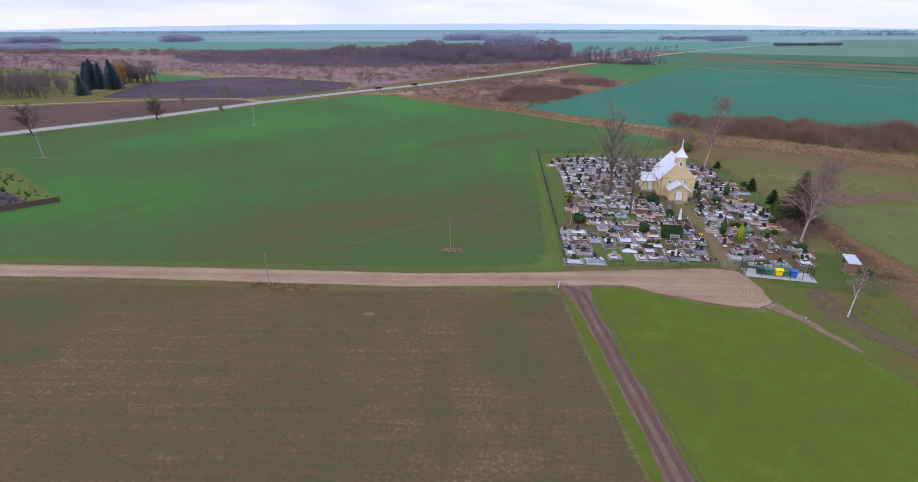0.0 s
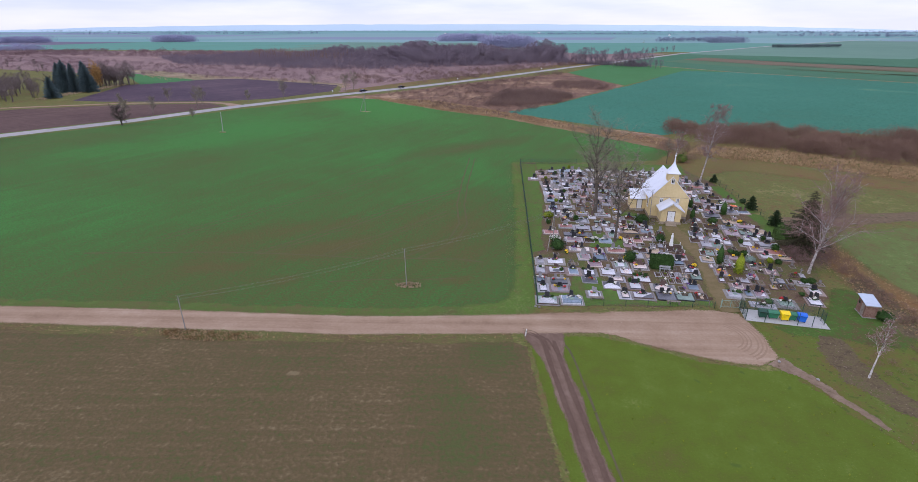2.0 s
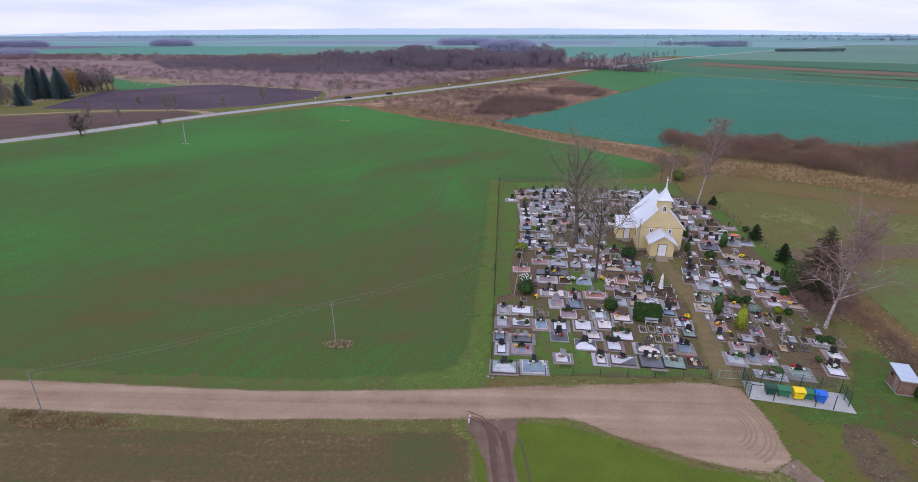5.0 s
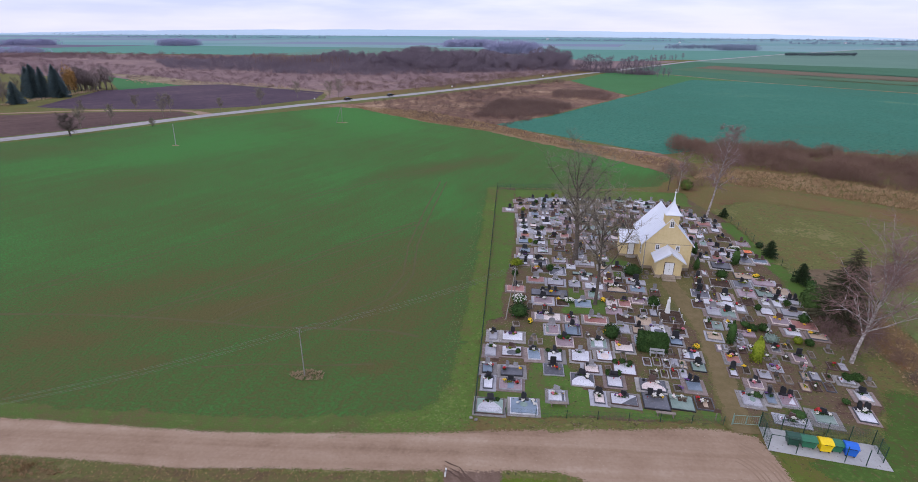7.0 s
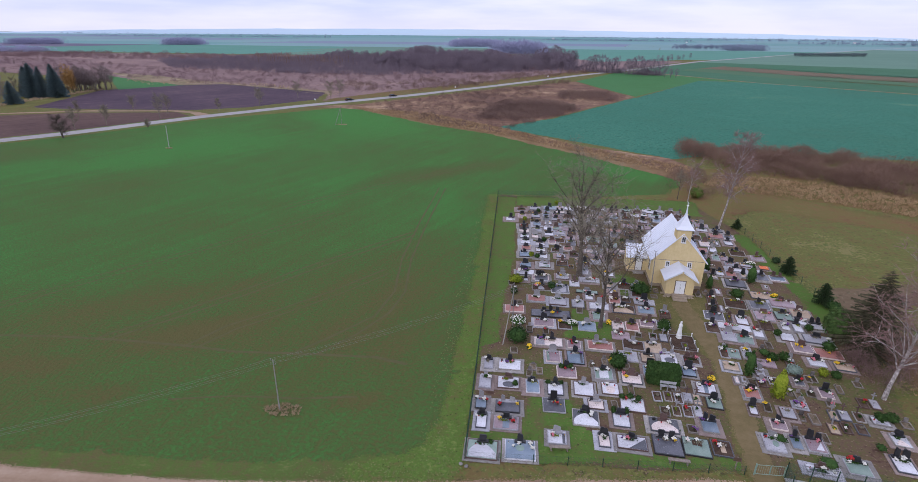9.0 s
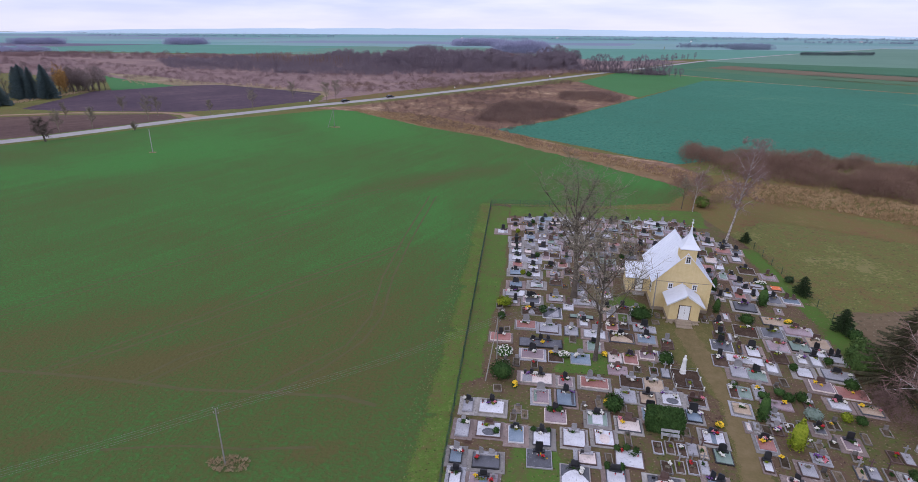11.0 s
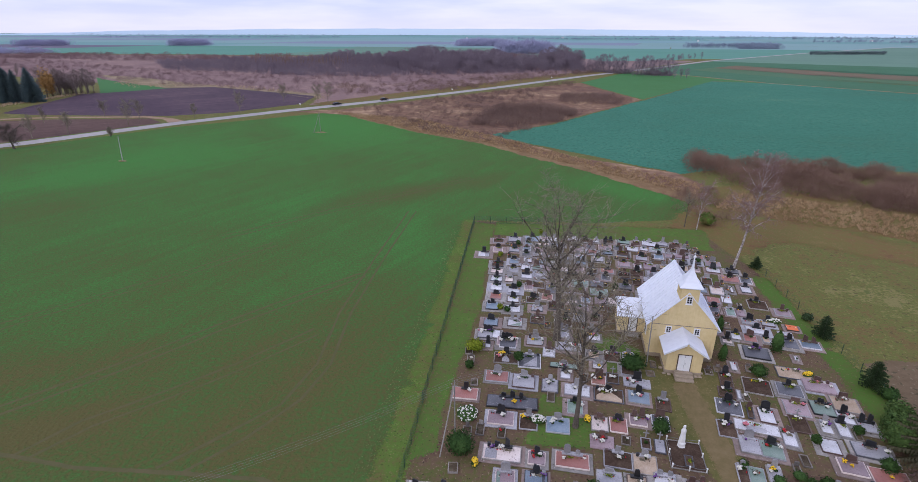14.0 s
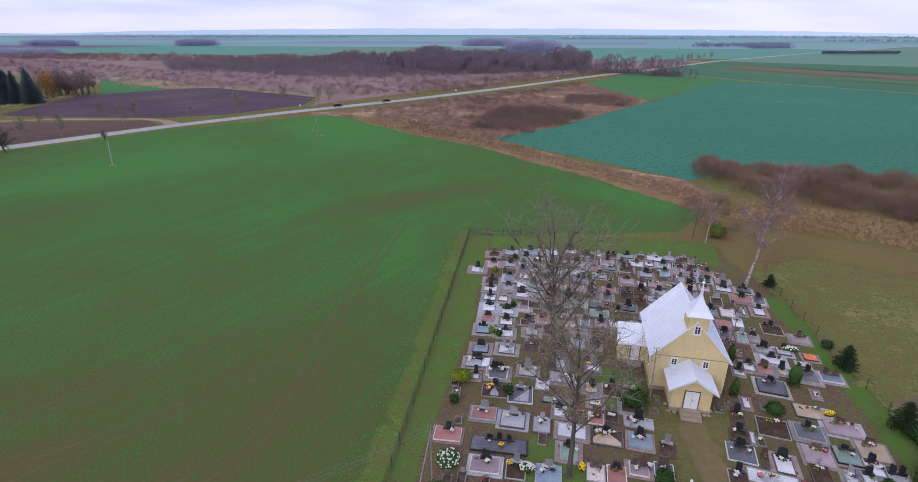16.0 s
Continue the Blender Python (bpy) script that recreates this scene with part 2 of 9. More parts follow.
TEAL = surface("rape_crop", [(0.056, 0.148, 0.093), (0.049, 0.156, 0.103), (0.046, 0.163, 0.11), (0.049, 0.174, 0.119), (0.06, 0.189, 0.128), (0.125, 0.217, 0.117)],
               0.012, 0.08, 1.3, (0.36, 0.2, 0.46), streak=(52, 0.03, 0.3, 0.06), bump=1.2, spread=0.13, thin=0.4, stains=((230, 170, 70, 22, -40, 0.12), (330, 120, 60, 26, -40, 0.14), (190, 230, 40, 10, -40, 0.1)), flecks=((0.9, 0.6, (0.075, 0.19, 0.128)), (0.7, 0.58, (0.03, 0.118, 0.08)), (2.6, 0.6, (0.022, 0.1, 0.07))))
PLOUGH = surface("ploughed_soil", [(0.048, 0.032, 0.048), (0.069, 0.047, 0.066), (0.094, 0.064, 0.081), (0.154, 0.103, 0.103)], 0.03, 0.3, 1.6, (0.35, 0.25, 0.3), streak=(50, 0.01, 0.6, 0.3), bump=0.8, spread=0.14, thin=0.4)
PLOUGH_BROWN = surface("brown_ploughed_soil", [(0.067, 0.04, 0.04), (0.095, 0.058, 0.054), (0.123, 0.078, 0.067), (0.168, 0.112, 0.09)], 0.03, 0.3, 1.6, (0.35, 0.25, 0.3), streak=(50, 0.01, 0.6, 0.3), bump=0.8, spread=0.14, thin=0.4)
SCRUB = surface("scrubland", [(0.108, 0.065, 0.051), (0.145, 0.084, 0.062), (0.182, 0.106, 0.073), (0.242, 0.152, 0.099), (0.385, 0.263, 0.167)], 0.014, 0.06, 0.4, (0.4, 0.34, 0.32), bump=0.8, spread=0.11, thin=0.3)
# scrub farther off: brown ground with a mauve haze painted into it
HAZED_SCRUB = surface("wide_scrubland", [(0.162, 0.104, 0.11), (0.19, 0.123, 0.122), (0.215, 0.142, 0.138), (0.247, 0.165, 0.151), (0.325, 0.22, 0.179)], 0.012, 0.05, 0.4, (0.4, 0.34, 0.32), bump=0.8, spread=0.13, thin=0.3)
SCRUB_BUSH = surface("scrub_twigs", [(0.148, 0.098, 0.088), (0.182, 0.122, 0.104), (0.217, 0.147, 0.122)], 0.012, 0.06, 0.4, bump=0, island=0.15)
DITCH = surface("tan_ditch_grass", [(0.159, 0.096, 0.053), (0.207, 0.132, 0.07), (0.265, 0.176, 0.099)], 0.1, 0.5, 2.0, bump=0.8, spread=0.12, thin=0.6, flecks=((1.6, 0.66, (0.12, 0.075, 0.05)),))
REED = surface("dry_reed", [(0.21, 0.135, 0.072), (0.33, 0.22, 0.122), (0.44, 0.315, 0.19)], 0.12, 0.7, 5, bump=0.8, island=0.25, thin=0.8)
BRUSH_LAND = surface("brush_covered_grass", [(0.14, 0.082, 0.046), (0.16, 0.1, 0.052), (0.125, 0.108, 0.044), (0.165, 0.122, 0.056)], 0.12, 0.7, 2.5, (0.36, 0.32, 0.34), bump=0.8, spread=0.12, thin=1.2, flecks=((3.5, 0.64, (0.22, 0.14, 0.085)),))
GRAVEL = surface("gravel", [(0.212, 0.138, 0.092), (0.268, 0.18, 0.122), (0.305, 0.21, 0.145), (0.335, 0.237, 0.167), (0.39, 0.287, 0.212)], 0.13, 0.5, 3.0, (0.3, 0.2, 0.18), streak=(2.5, 0.02, 0.8, 0.42), bump=0.1, spread=0.13, thin=2.2, flecks=((8.0, 0.69, (0.2, 0.138, 0.1)), (9.0, 0.7, (0.4, 0.32, 0.25))))
ROAD_VERGE = surface("dry_road_verge", [(0.115, 0.092, 0.044), (0.108, 0.106, 0.04), (0.09, 0.118, 0.034), (0.082, 0.132, 0.032), (0.14, 0.15, 0.056)], 0.2, 1.0, 5.0, (0.34, 0.33, 0.33), bump=1.0, spread=0.12, thin=1.5, flecks=((9.0, 0.66, (0.2, 0.165, 0.085)),))
DIRT = surface("trodden_dirt", [(0.118, 0.075, 0.055), (0.16, 0.106, 0.08), (0.215, 0.15, 0.116)], 0.3, 1.5, 6, streak=(97, 0.05, 1.6, 0.4), bump=0.7, thin=2.5)
RUT = surface("rut_soil", [(0.1, 0.062, 0.046), (0.14, 0.092, 0.07)], 0.4, 2, 8, bump=0.7, thin=2.5)
TYRE = surface("tyre_marks", [(0.248, 0.168, 0.114), (0.29, 0.2, 0.138)], 0.4, 2, 8, bump=0.3, thin=2.5)
WORN = surface("worn_earth", [(0.13, 0.095, 0.06), (0.2, 0.142, 0.1), (0.27, 0.195, 0.145)], 0.3, 1.2, 5, bump=0.6, thin=1.2)
DRY_VERGE = surface("dry_verge_grass", [(0.11, 0.075, 0.042), (0.13, 0.1, 0.045), (0.105, 0.11, 0.036), (0.16, 0.135, 0.06)], 0.2, 0.9, 2.6, (0.36, 0.33, 0.33), bump=0.9, spread=0.12, thin=1.5, flecks=((4.0, 0.63, (0.26, 0.18, 0.085)), (3.5, 0.65, (0.05, 0.042, 0.02))))
OLIVE = surface("thin_crop", [(0.082, 0.088, 0.038), (0.122, 0.1, 0.054)], 0.4, 2, 8, bump=0.3, thin=2.0)
ASPHALT = surface("grey_asphalt", [(0.27, 0.25, 0.255), (0.335, 0.31, 0.315), (0.395, 0.365, 0.37)], 0.05, 0.4, 5, bump=0.1, thin=1.5)
YARD = surface("cemetery_soil", [(0.087, 0.052, 0.038), (0.12, 0.076, 0.054), (0.127, 0.088, 0.054), (0.114, 0.095, 0.044), (0.095, 0.1, 0.034), (0.087, 0.108, 0.031)], 0.13, 0.7, 3.0, (0.4, 0.28, 0.34), bump=0.8, spread=0.11, thin=1.2,
               flecks=((5.0, 0.63, (0.23, 0.17, 0.12)), (4.0, 0.65, (0.04, 0.03, 0.024))))
PATHWAY = surface("worn_grass_path", [(0.094, 0.1, 0.032), (0.125, 0.112, 0.042), (0.162, 0.13, 0.058)], 0.22, 0.9, 3.5, (0.36, 0.33, 0.31), bump=0.6, spread=0.13, thin=1.2, flecks=((5.0, 0.66, (0.27, 0.21, 0.13)),))
# crop and soil colours with distance haze mixed into the base colour
HAZED_FAR_FIELDS = [
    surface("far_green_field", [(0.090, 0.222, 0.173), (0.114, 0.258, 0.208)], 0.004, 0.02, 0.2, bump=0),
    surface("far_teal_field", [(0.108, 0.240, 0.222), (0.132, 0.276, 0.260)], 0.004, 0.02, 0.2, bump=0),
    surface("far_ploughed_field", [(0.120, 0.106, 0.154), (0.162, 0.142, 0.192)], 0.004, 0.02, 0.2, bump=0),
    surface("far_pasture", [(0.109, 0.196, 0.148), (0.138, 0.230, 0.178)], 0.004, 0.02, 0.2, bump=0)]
# the same fields near the horizon, paled and blued further to paint in haze
HAZED_HORIZON_FIELDS = [
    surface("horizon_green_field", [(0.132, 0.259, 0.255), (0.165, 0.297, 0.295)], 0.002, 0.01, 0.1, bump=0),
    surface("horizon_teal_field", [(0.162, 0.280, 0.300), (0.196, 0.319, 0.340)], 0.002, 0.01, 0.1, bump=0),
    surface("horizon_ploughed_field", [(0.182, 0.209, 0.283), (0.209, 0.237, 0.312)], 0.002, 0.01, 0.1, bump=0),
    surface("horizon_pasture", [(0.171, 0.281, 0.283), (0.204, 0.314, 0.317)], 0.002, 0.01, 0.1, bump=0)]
FAR_CROP = surface("far_crop", [(0.05, 0.13, 0.07), (0.065, 0.155, 0.095)], 0.01, 0.06, 0.5, bump=0.3, thin=0.2)
FAR_CROP2 = surface("far_dull_crop", [(0.085, 0.14, 0.075), (0.07, 0.155, 0.09)], 0.01, 0.06, 0.5, bump=0.3, thin=0.2)
RED_STRIP = surface("reddish_fallow", [(0.115, 0.115, 0.068), (0.17, 0.115, 0.085)], 0.01, 0.06, 1, bump=0.3, thin=0.2)
CORNER_CROP = surface("corner_crop", [(0.055, 0.15, 0.052), (0.062, 0.178, 0.066)], 0.02, 0.1, 0.8, bump=0.3, thin=0.2)

RUST = surface("rusty_dry_growth", [(0.134, 0.076, 0.039), (0.163, 0.1, 0.047), (0.149, 0.112, 0.042), (0.132, 0.115, 0.039), (0.182, 0.125, 0.056)], 0.1, 0.6, 3.0, (0.36, 0.32, 0.32), bump=1.0, spread=0.12, thin=0.6, flecks=((4.0, 0.65, (0.25, 0.17, 0.1)),))
ORANGE = surface("orange_dry_growth", [(0.159, 0.085, 0.04), (0.191, 0.108, 0.048), (0.159, 0.11, 0.046), (0.223, 0.135, 0.062)], 0.15, 0.9, 4.0, (0.36, 0.32, 0.32), bump=1.0, spread=0.12, thin=0.8)
TROD = surface("trodden_earth", [(0.135, 0.109, 0.048), (0.169, 0.127, 0.064), (0.199, 0.148, 0.081)], 0.3, 1.2, 5, bump=0.5, thin=2.2)
FALLOW = surface("pale_fallow_soil", [(0.115, 0.082, 0.05), (0.145, 0.103, 0.065), (0.172, 0.123, 0.079)], 0.2, 0.8, 4, streak=(12, 0.1, 1.6, 0.3), bump=0.8, thin=1.0, flecks=((1.4, 0.61, (0.085, 0.07, 0.042)), (2.4, 0.63, (0.19, 0.155, 0.105)), (0.6, 0.63, (0.1, 0.105, 0.045))))
TAN = surface("bleached_grass", [(0.16, 0.14, 0.07), (0.25, 0.19, 0.125), (0.34, 0.26, 0.185)], 0.03, 0.15, 0.8, bump=0.5, spread=0.12, thin=0.3)
BRUSH_TWIG = surface("pinkish_brush_twigs", [(0.135, 0.085, 0.076), (0.19, 0.124, 0.112), (0.25, 0.172, 0.155)], 0.3, 1.2, 5, bump=0, island=0.15)
PAD = surface("clean_concrete", [(0.34, 0.33, 0.325), (0.45, 0.44, 0.43)], 0.5, 3, 14, rough=0.85, bump=0.15, flecks=((4.0, 0.66, (0.24, 0.22, 0.2)),))
BARK = surface("grey_brown_bark", [(0.05, 0.04, 0.035), (0.1, 0.083, 0.07), (0.16, 0.135, 0.112)], 1.5, 8, 30, bump=0.8)
TWIG = surface("bare_twigs", [(0.175, 0.152, 0.115), (0.25, 0.222, 0.17)], 1, 4, 20, bump=0)
BIRCH = surface("birch_bark", [(0.11, 0.09, 0.085), (0.34, 0.3, 0.29), (0.58, 0.54, 0.52)], 1.2, 4, 14, (0.3, 0.45, 0.25), bump=0.3, spread=0.12)
BIRCH_WHITE = surface("white_birch_bark", [(0.16, 0.14, 0.135), (0.5, 0.46, 0.45), (0.74, 0.7, 0.68)], 1.2, 4, 14, (0.3, 0.45, 0.25), bump=0.3, spread=0.12)
BIRCH_TWIG = surface("birch_twigs", [(0.2, 0.122, 0.112), (0.275, 0.18, 0.168)], 1, 4, 20, bump=0)
# bushes on the wide scrub, haze tinted into the twig colour as well
HAZED_BUSH = surface("hazy_scrub_twigs", [(0.169, 0.111, 0.119), (0.193, 0.129, 0.136), (0.218, 0.148, 0.15)], 0.012, 0.06, 0.4, bump=0, island=0.08)
# far conifers, their green turned pale blue-grey by painted haze
HAZED_HEDGEROW = surface("far_conifer_row", [(0.154, 0.201, 0.22), (0.2, 0.254, 0.27)], 0.05, 0.3, 2, bump=0, island=0.15)
THICKET = surface("thicket_twigs", [(0.15, 0.093, 0.072), (0.18, 0.113, 0.088), (0.212, 0.136, 0.104), (0.25, 0.162, 0.117)], 0.08, 0.4, 3, bump=0, island=0.1)
# brown twigs, made lighter and more violet so the colour includes haze
HAZED_WOOD = surface("leafless_wood", [(0.163, 0.132, 0.161), (0.193, 0.157, 0.187), (0.226, 0.185, 0.213)], 0.01, 0.06, 0.5, bump=0, island=0.06)
GROVE = surface("grove_twigs", [(0.143, 0.11, 0.109), (0.182, 0.143, 0.138), (0.22, 0.176, 0.161)], 0.01, 0.06, 0.5, bump=0, island=0.25)
# twig colours of the farthest trees, washed out towards blue to paint haze
HAZED_DISTANT_WOOD = surface("distant_wood", [(0.299, 0.299, 0.432), (0.367, 0.367, 0.51)], 0.01, 0.06, 0.5, bump=0, island=0.05)
HAZED_LINE = surface("hazy_tree_line", [(0.2, 0.24, 0.32), (0.25, 0.29, 0.37)], 0.01, 0.06, 0.5, bump=0, island=0.05)
NEEDLE = surface("spruce_needles", [(0.021, 0.036, 0.017), (0.034, 0.056, 0.025), (0.054, 0.077, 0.038)], 0.5, 2, 8, bump=0, island=0.35)
# spruce needles for far trees, paled and blued to paint the hazy distance
HAZED_SPRUCE = surface("bluish_spruce_needles", [(0.071, 0.105, 0.113), (0.103, 0.144, 0.148), (0.142, 0.187, 0.183)], 0.5, 2, 8, bump=0, island=0.35)
THUJA = surface("thuja_leaves", [(0.019, 0.041, 0.013), (0.036, 0.072, 0.021), (0.064, 0.104, 0.03)], 1, 5, 20, bump=0, island=0.3)
EDGE_THUJA = surface("mid_green_thuja_leaves", [(0.032, 0.062, 0.02), (0.062, 0.105, 0.032), (0.1, 0.142, 0.045)], 1, 5, 20, bump=0, island=0.3)
GOLD_LEAF = surface("yellow_green_leaves", [(0.06, 0.10, 0.01), (0.16, 0.2, 0.02), (0.28, 0.28, 0.04)], 1, 5, 20, bump=0, island=0.3)
AUTUMN = surface("autumn_leaves", [(0.22, 0.12, 0.045), (0.34, 0.2, 0.075), (0.41, 0.26, 0.11)], 0.4, 2, 8, bump=0, island=0.15)

SLABS = {
    "white": surface("white_chippings", [(0.42, 0.41, 0.44), (0.58, 0.57, 0.61), (0.7, 0.69, 0.73)], 1, 10, 60, rough=0.8, bump=0.3, vary=0.1, flecks=((7.0, 0.62, (0.33, 0.32, 0.35)),)),
    "pink": surface("pinkish_white_gravel", [(0.5, 0.4, 0.37), (0.66, 0.56, 0.53), (0.74, 0.66, 0.63)], 1, 10, 60, rough=0.8, bump=0.3, vary=0.1, flecks=((7.0, 0.62, (0.36, 0.28, 0.26)),)),
    "grey": surface("grey_granite", [(0.2, 0.19, 0.21), (0.33, 0.32, 0.35), (0.42, 0.41, 0.44)], 1, 12, 70, rough=0.45, bump=0.1, vary=0.15, flecks=((7.0, 0.62, (0.16, 0.155, 0.17)),)),
    "dark": surface("dark_granite", [(0.045, 0.045, 0.055), (0.075, 0.075, 0.09), (0.11, 0.11, 0.13)], 1, 12, 70, rough=0.3, bump=0.05, vary=0.2, flecks=((8.0, 0.64, (0.2, 0.2, 0.22)),)),
    "blue": surface("blue_grey_granite", [(0.10, 0.14, 0.19), (0.17, 0.22, 0.28), (0.25, 0.3, 0.36)], 1, 12, 70, rough=0.35, bump=0.05, vary=0.2, flecks=((8.0, 0.64, (0.32, 0.36, 0.4)),)),
    "mauve": surface("mauve_granite", [(0.18, 0.13, 0.15), (0.28, 0.2, 0.22), (0.36, 0.28, 0.3)], 1, 12, 70, rough=0.4, bump=0.05, vary=0.15, flecks=((8.0, 0.62, (0.14, 0.1, 0.11)),)),
    "red": surface("red_granite", [(0.2, 0.075, 0.065), (0.3, 0.12, 0.10), (0.36, 0.18, 0.16)], 1, 12, 70, rough=0.4, bump=0.05, vary=0.12, flecks=((8.0, 0.63, (0.14, 0.06, 0.055)),)),
    "green": surface("green_grey_stone", [(0.11, 0.17, 0.14), (0.2, 0.27, 0.23), (0.3, 0.36, 0.32)], 1, 12, 70, rough=0.6, bump=0.1, vary=0.15),
    "soil": surface("grave_soil", [(0.045, 0.028, 0.021), (0.082, 0.054, 0.04), (0.13, 0.092, 0.07)], 1, 6, 25, rough=0.95, bump=0.8, vary=0.2),
    "sand": surface("yellowish_sand", [(0.3, 0.22, 0.15), (0.42, 0.32, 0.24), (0.5, 0.4, 0.32)], 1, 8, 40, rough=0.9, bump=0.4, vary=0.1),
    "orange": surface("orange_slab", [(0.6, 0.12, 0.03), (0.72, 0.17, 0.05)], 1, 8, 40, rough=0.6, bump=0.1),
}
CONCRETE = surface("pale_concrete", [(0.175, 0.158, 0.148), (0.26, 0.238, 0.225), (0.345, 0.32, 0.305)], 0.6, 3, 12, rough=0.85, bump=0.2, vary=0.25, flecks=((4.0, 0.64, (0.13, 0.115, 0.105)), (6.0, 0.67, (0.46, 0.44, 0.43))))
PAVING_ROSE = surface("rosy_paving", [(0.165, 0.122, 0.112), (0.235, 0.178, 0.162), (0.305, 0.24, 0.222)], 0.6, 3, 12, rough=0.85, bump=0.2, vary=0.2, flecks=((4.0, 0.64, (0.13, 0.115, 0.105)), (6.0, 0.67, (0.46, 0.44, 0.43))))
STONES = {
    "black": surface("polished_black_granite", [(0.01, 0.01, 0.012), (0.024, 0.024, 0.028)], 1, 12, 70, rough=0.38, bump=0.0, vary=0.3),
    "grey": surface("grey_headstone", [(0.16, 0.15, 0.16), (0.3, 0.29, 0.3)], 1, 8, 50, rough=0.5, bump=0.1, vary=0.2),
    "brown": surface("brown_headstone", [(0.06, 0.035, 0.03), (0.13, 0.08, 0.07)], 1, 8, 50, rough=0.4, bump=0.1, vary=0.2)}
PLASTER = surface("white_plaster", [(0.62, 0.61, 0.6), (0.78, 0.77, 0.76)], 1, 5, 30, rough=0.7, bump=0.1)
BOARDS = surface("yellow_painted_boards", [(0.55, 0.425, 0.215), (0.64, 0.51, 0.28), (0.7, 0.57, 0.335)], 0.5, 2.5, 18, streak=(0, 5, 0.3, 0.3), rough=0.75, bump=0.15)
TIN = surface("galvanised_roof_sheet", [(0.6, 0.62, 0.7), (0.68, 0.7, 0.78), (0.75, 0.77, 0.84)], 0.4, 2, 12, streak=(0, 0.4, 3, 0.25), rough=0.5, metal=0.05, bump=0.03)
SHED_TIN = surface("dull_bluish_roof_sheet", [(0.36, 0.41, 0.5), (0.44, 0.49, 0.58), (0.5, 0.55, 0.64)], 0.4, 2, 12, streak=(0, 0.4, 3, 0.25), rough=0.5, metal=0.05, bump=0.03)
WHITE_PAINT = surface("white_paint", [(0.66, 0.66, 0.68), (0.78, 0.78, 0.8)], 1, 6, 30, rough=0.5, bump=0.05)
OLD_PAINT = surface("worn_grey_paint", [(0.3, 0.3, 0.31), (0.42, 0.42, 0.43)], 1, 6, 30, rough=0.7, bump=0.1)
TRIM_DARK = surface("dark_brown_paint", [(0.06, 0.035, 0.025), (0.11, 0.07, 0.05)], 1, 6, 30, rough=0.6, bump=0.1)
BASE_STONE = surface("rendered_plinth", [(0.25, 0.2, 0.15), (0.38, 0.31, 0.24)], 0.7, 4, 20, rough=0.9, bump=0.4)
OLD_WOOD = surface("weathered_wood", [(0.14, 0.11, 0.09), (0.24, 0.2, 0.17), (0.34, 0.3, 0.26)], 1, 6, 30, rough=0.9, bump=0.4)
POLE_CONCRETE = surface("pole_grey", [(0.19, 0.175, 0.16), (0.33, 0.31, 0.29)], 1, 6, 30, rough=0.85, bump=0.2)
GREEN_STEEL = surface("dark_green_steel", [(0.01, 0.04, 0.022), (0.02, 0.06, 0.035)], 2, 8, 40, rough=0.5, bump=0.05)
WIRE = surface("grey_wire", [(0.12, 0.12, 0.12), (0.2, 0.2, 0.2)], 2, 8, 40, rough=0.5, metal=0.5, bump=0)
BRICK = surface("faded_brown_brick", [(0.128, 0.068, 0.052), (0.2, 0.118, 0.092), (0.256, 0.167, 0.133)], 1.5, 6, 22, rough=0.9, bump=0.4)
RUBBER = surface("black_rubber", [(0.015, 0.015, 0.015), (0.03, 0.03, 0.03)], 4, 20, 60, rough=0.8, bump=0.1)
CAR_PAINT = surface("black_car_paint", [(0.012, 0.012, 0.015), (0.02, 0.02, 0.025)], 1, 4, 30, rough=0.2, bump=0)
BIN = {k: surface(k + "_plastic", [c, tuple(v * 1.25 for v in c)], 1, 5, 30, rough=0.45, bump=0.05)
       for k, c in dict(dark_green=(0.008, 0.05, 0.03), green=(0.02, 0.13, 0.065), yellow=(0.72, 0.5, 0.0), blue=(0.01, 0.11, 0.5)).items()}
PETAL = {k: surface(k + "_petals", [c, tuple(min(1, v * 1.3 + 0.02) for v in c)], 5, 20, 60, rough=0.7, bump=0)
         for k, c in dict(white=(0.56, 0.54, 0.5), yellow=(0.65, 0.42, 0.02), red=(0.35, 0.015, 0.02), pink=(0.5, 0.16, 0.2), violet=(0.14, 0.05, 0.22)).items()}
GLASS = bpy.data.materials.new("window_glass")
GLASS.use_nodes = True
GLASS.node_tree.nodes["Principled BSDF"].inputs["Base Color"].default_value = (0.02, 0.025, 0.03, 1)
GLASS.node_tree.nodes["Principled BSDF"].inputs["Roughness"].default_value = 0.08


# ---- building blocks ----
def mesh_of(name, bm_or_data, mats):
    me = bpy.data.meshes.new(name)
    if isinstance(bm_or_data, tuple):
        v, f = bm_or_data
        me.from_pydata([tuple(p) for p in v], [], [tuple(q) for q in f])
        me.update()
    else:
        bm_or_data.to_mesh(me)
        bm_or_data.free()
    for m in (mats if isinstance(mats, (list, tuple)) else [mats]):
        me.materials.append(m)
    return me


def part(name, bm, material, parent, label=""):
    ob = new(name, bm if isinstance(bm, bpy.types.Mesh) else mesh_of(name, bm, material))
    ob.parent = parent
    return tagged(ob, label)


def thing(name, label, category, m=None, group="", kind=""):
    ob = new(name)
    ob.empty_display_size = 0.2
    ob.matrix_world = m if m is not None else Matrix.Identity(4)
    return tagged(ob, label, category, group, kind)


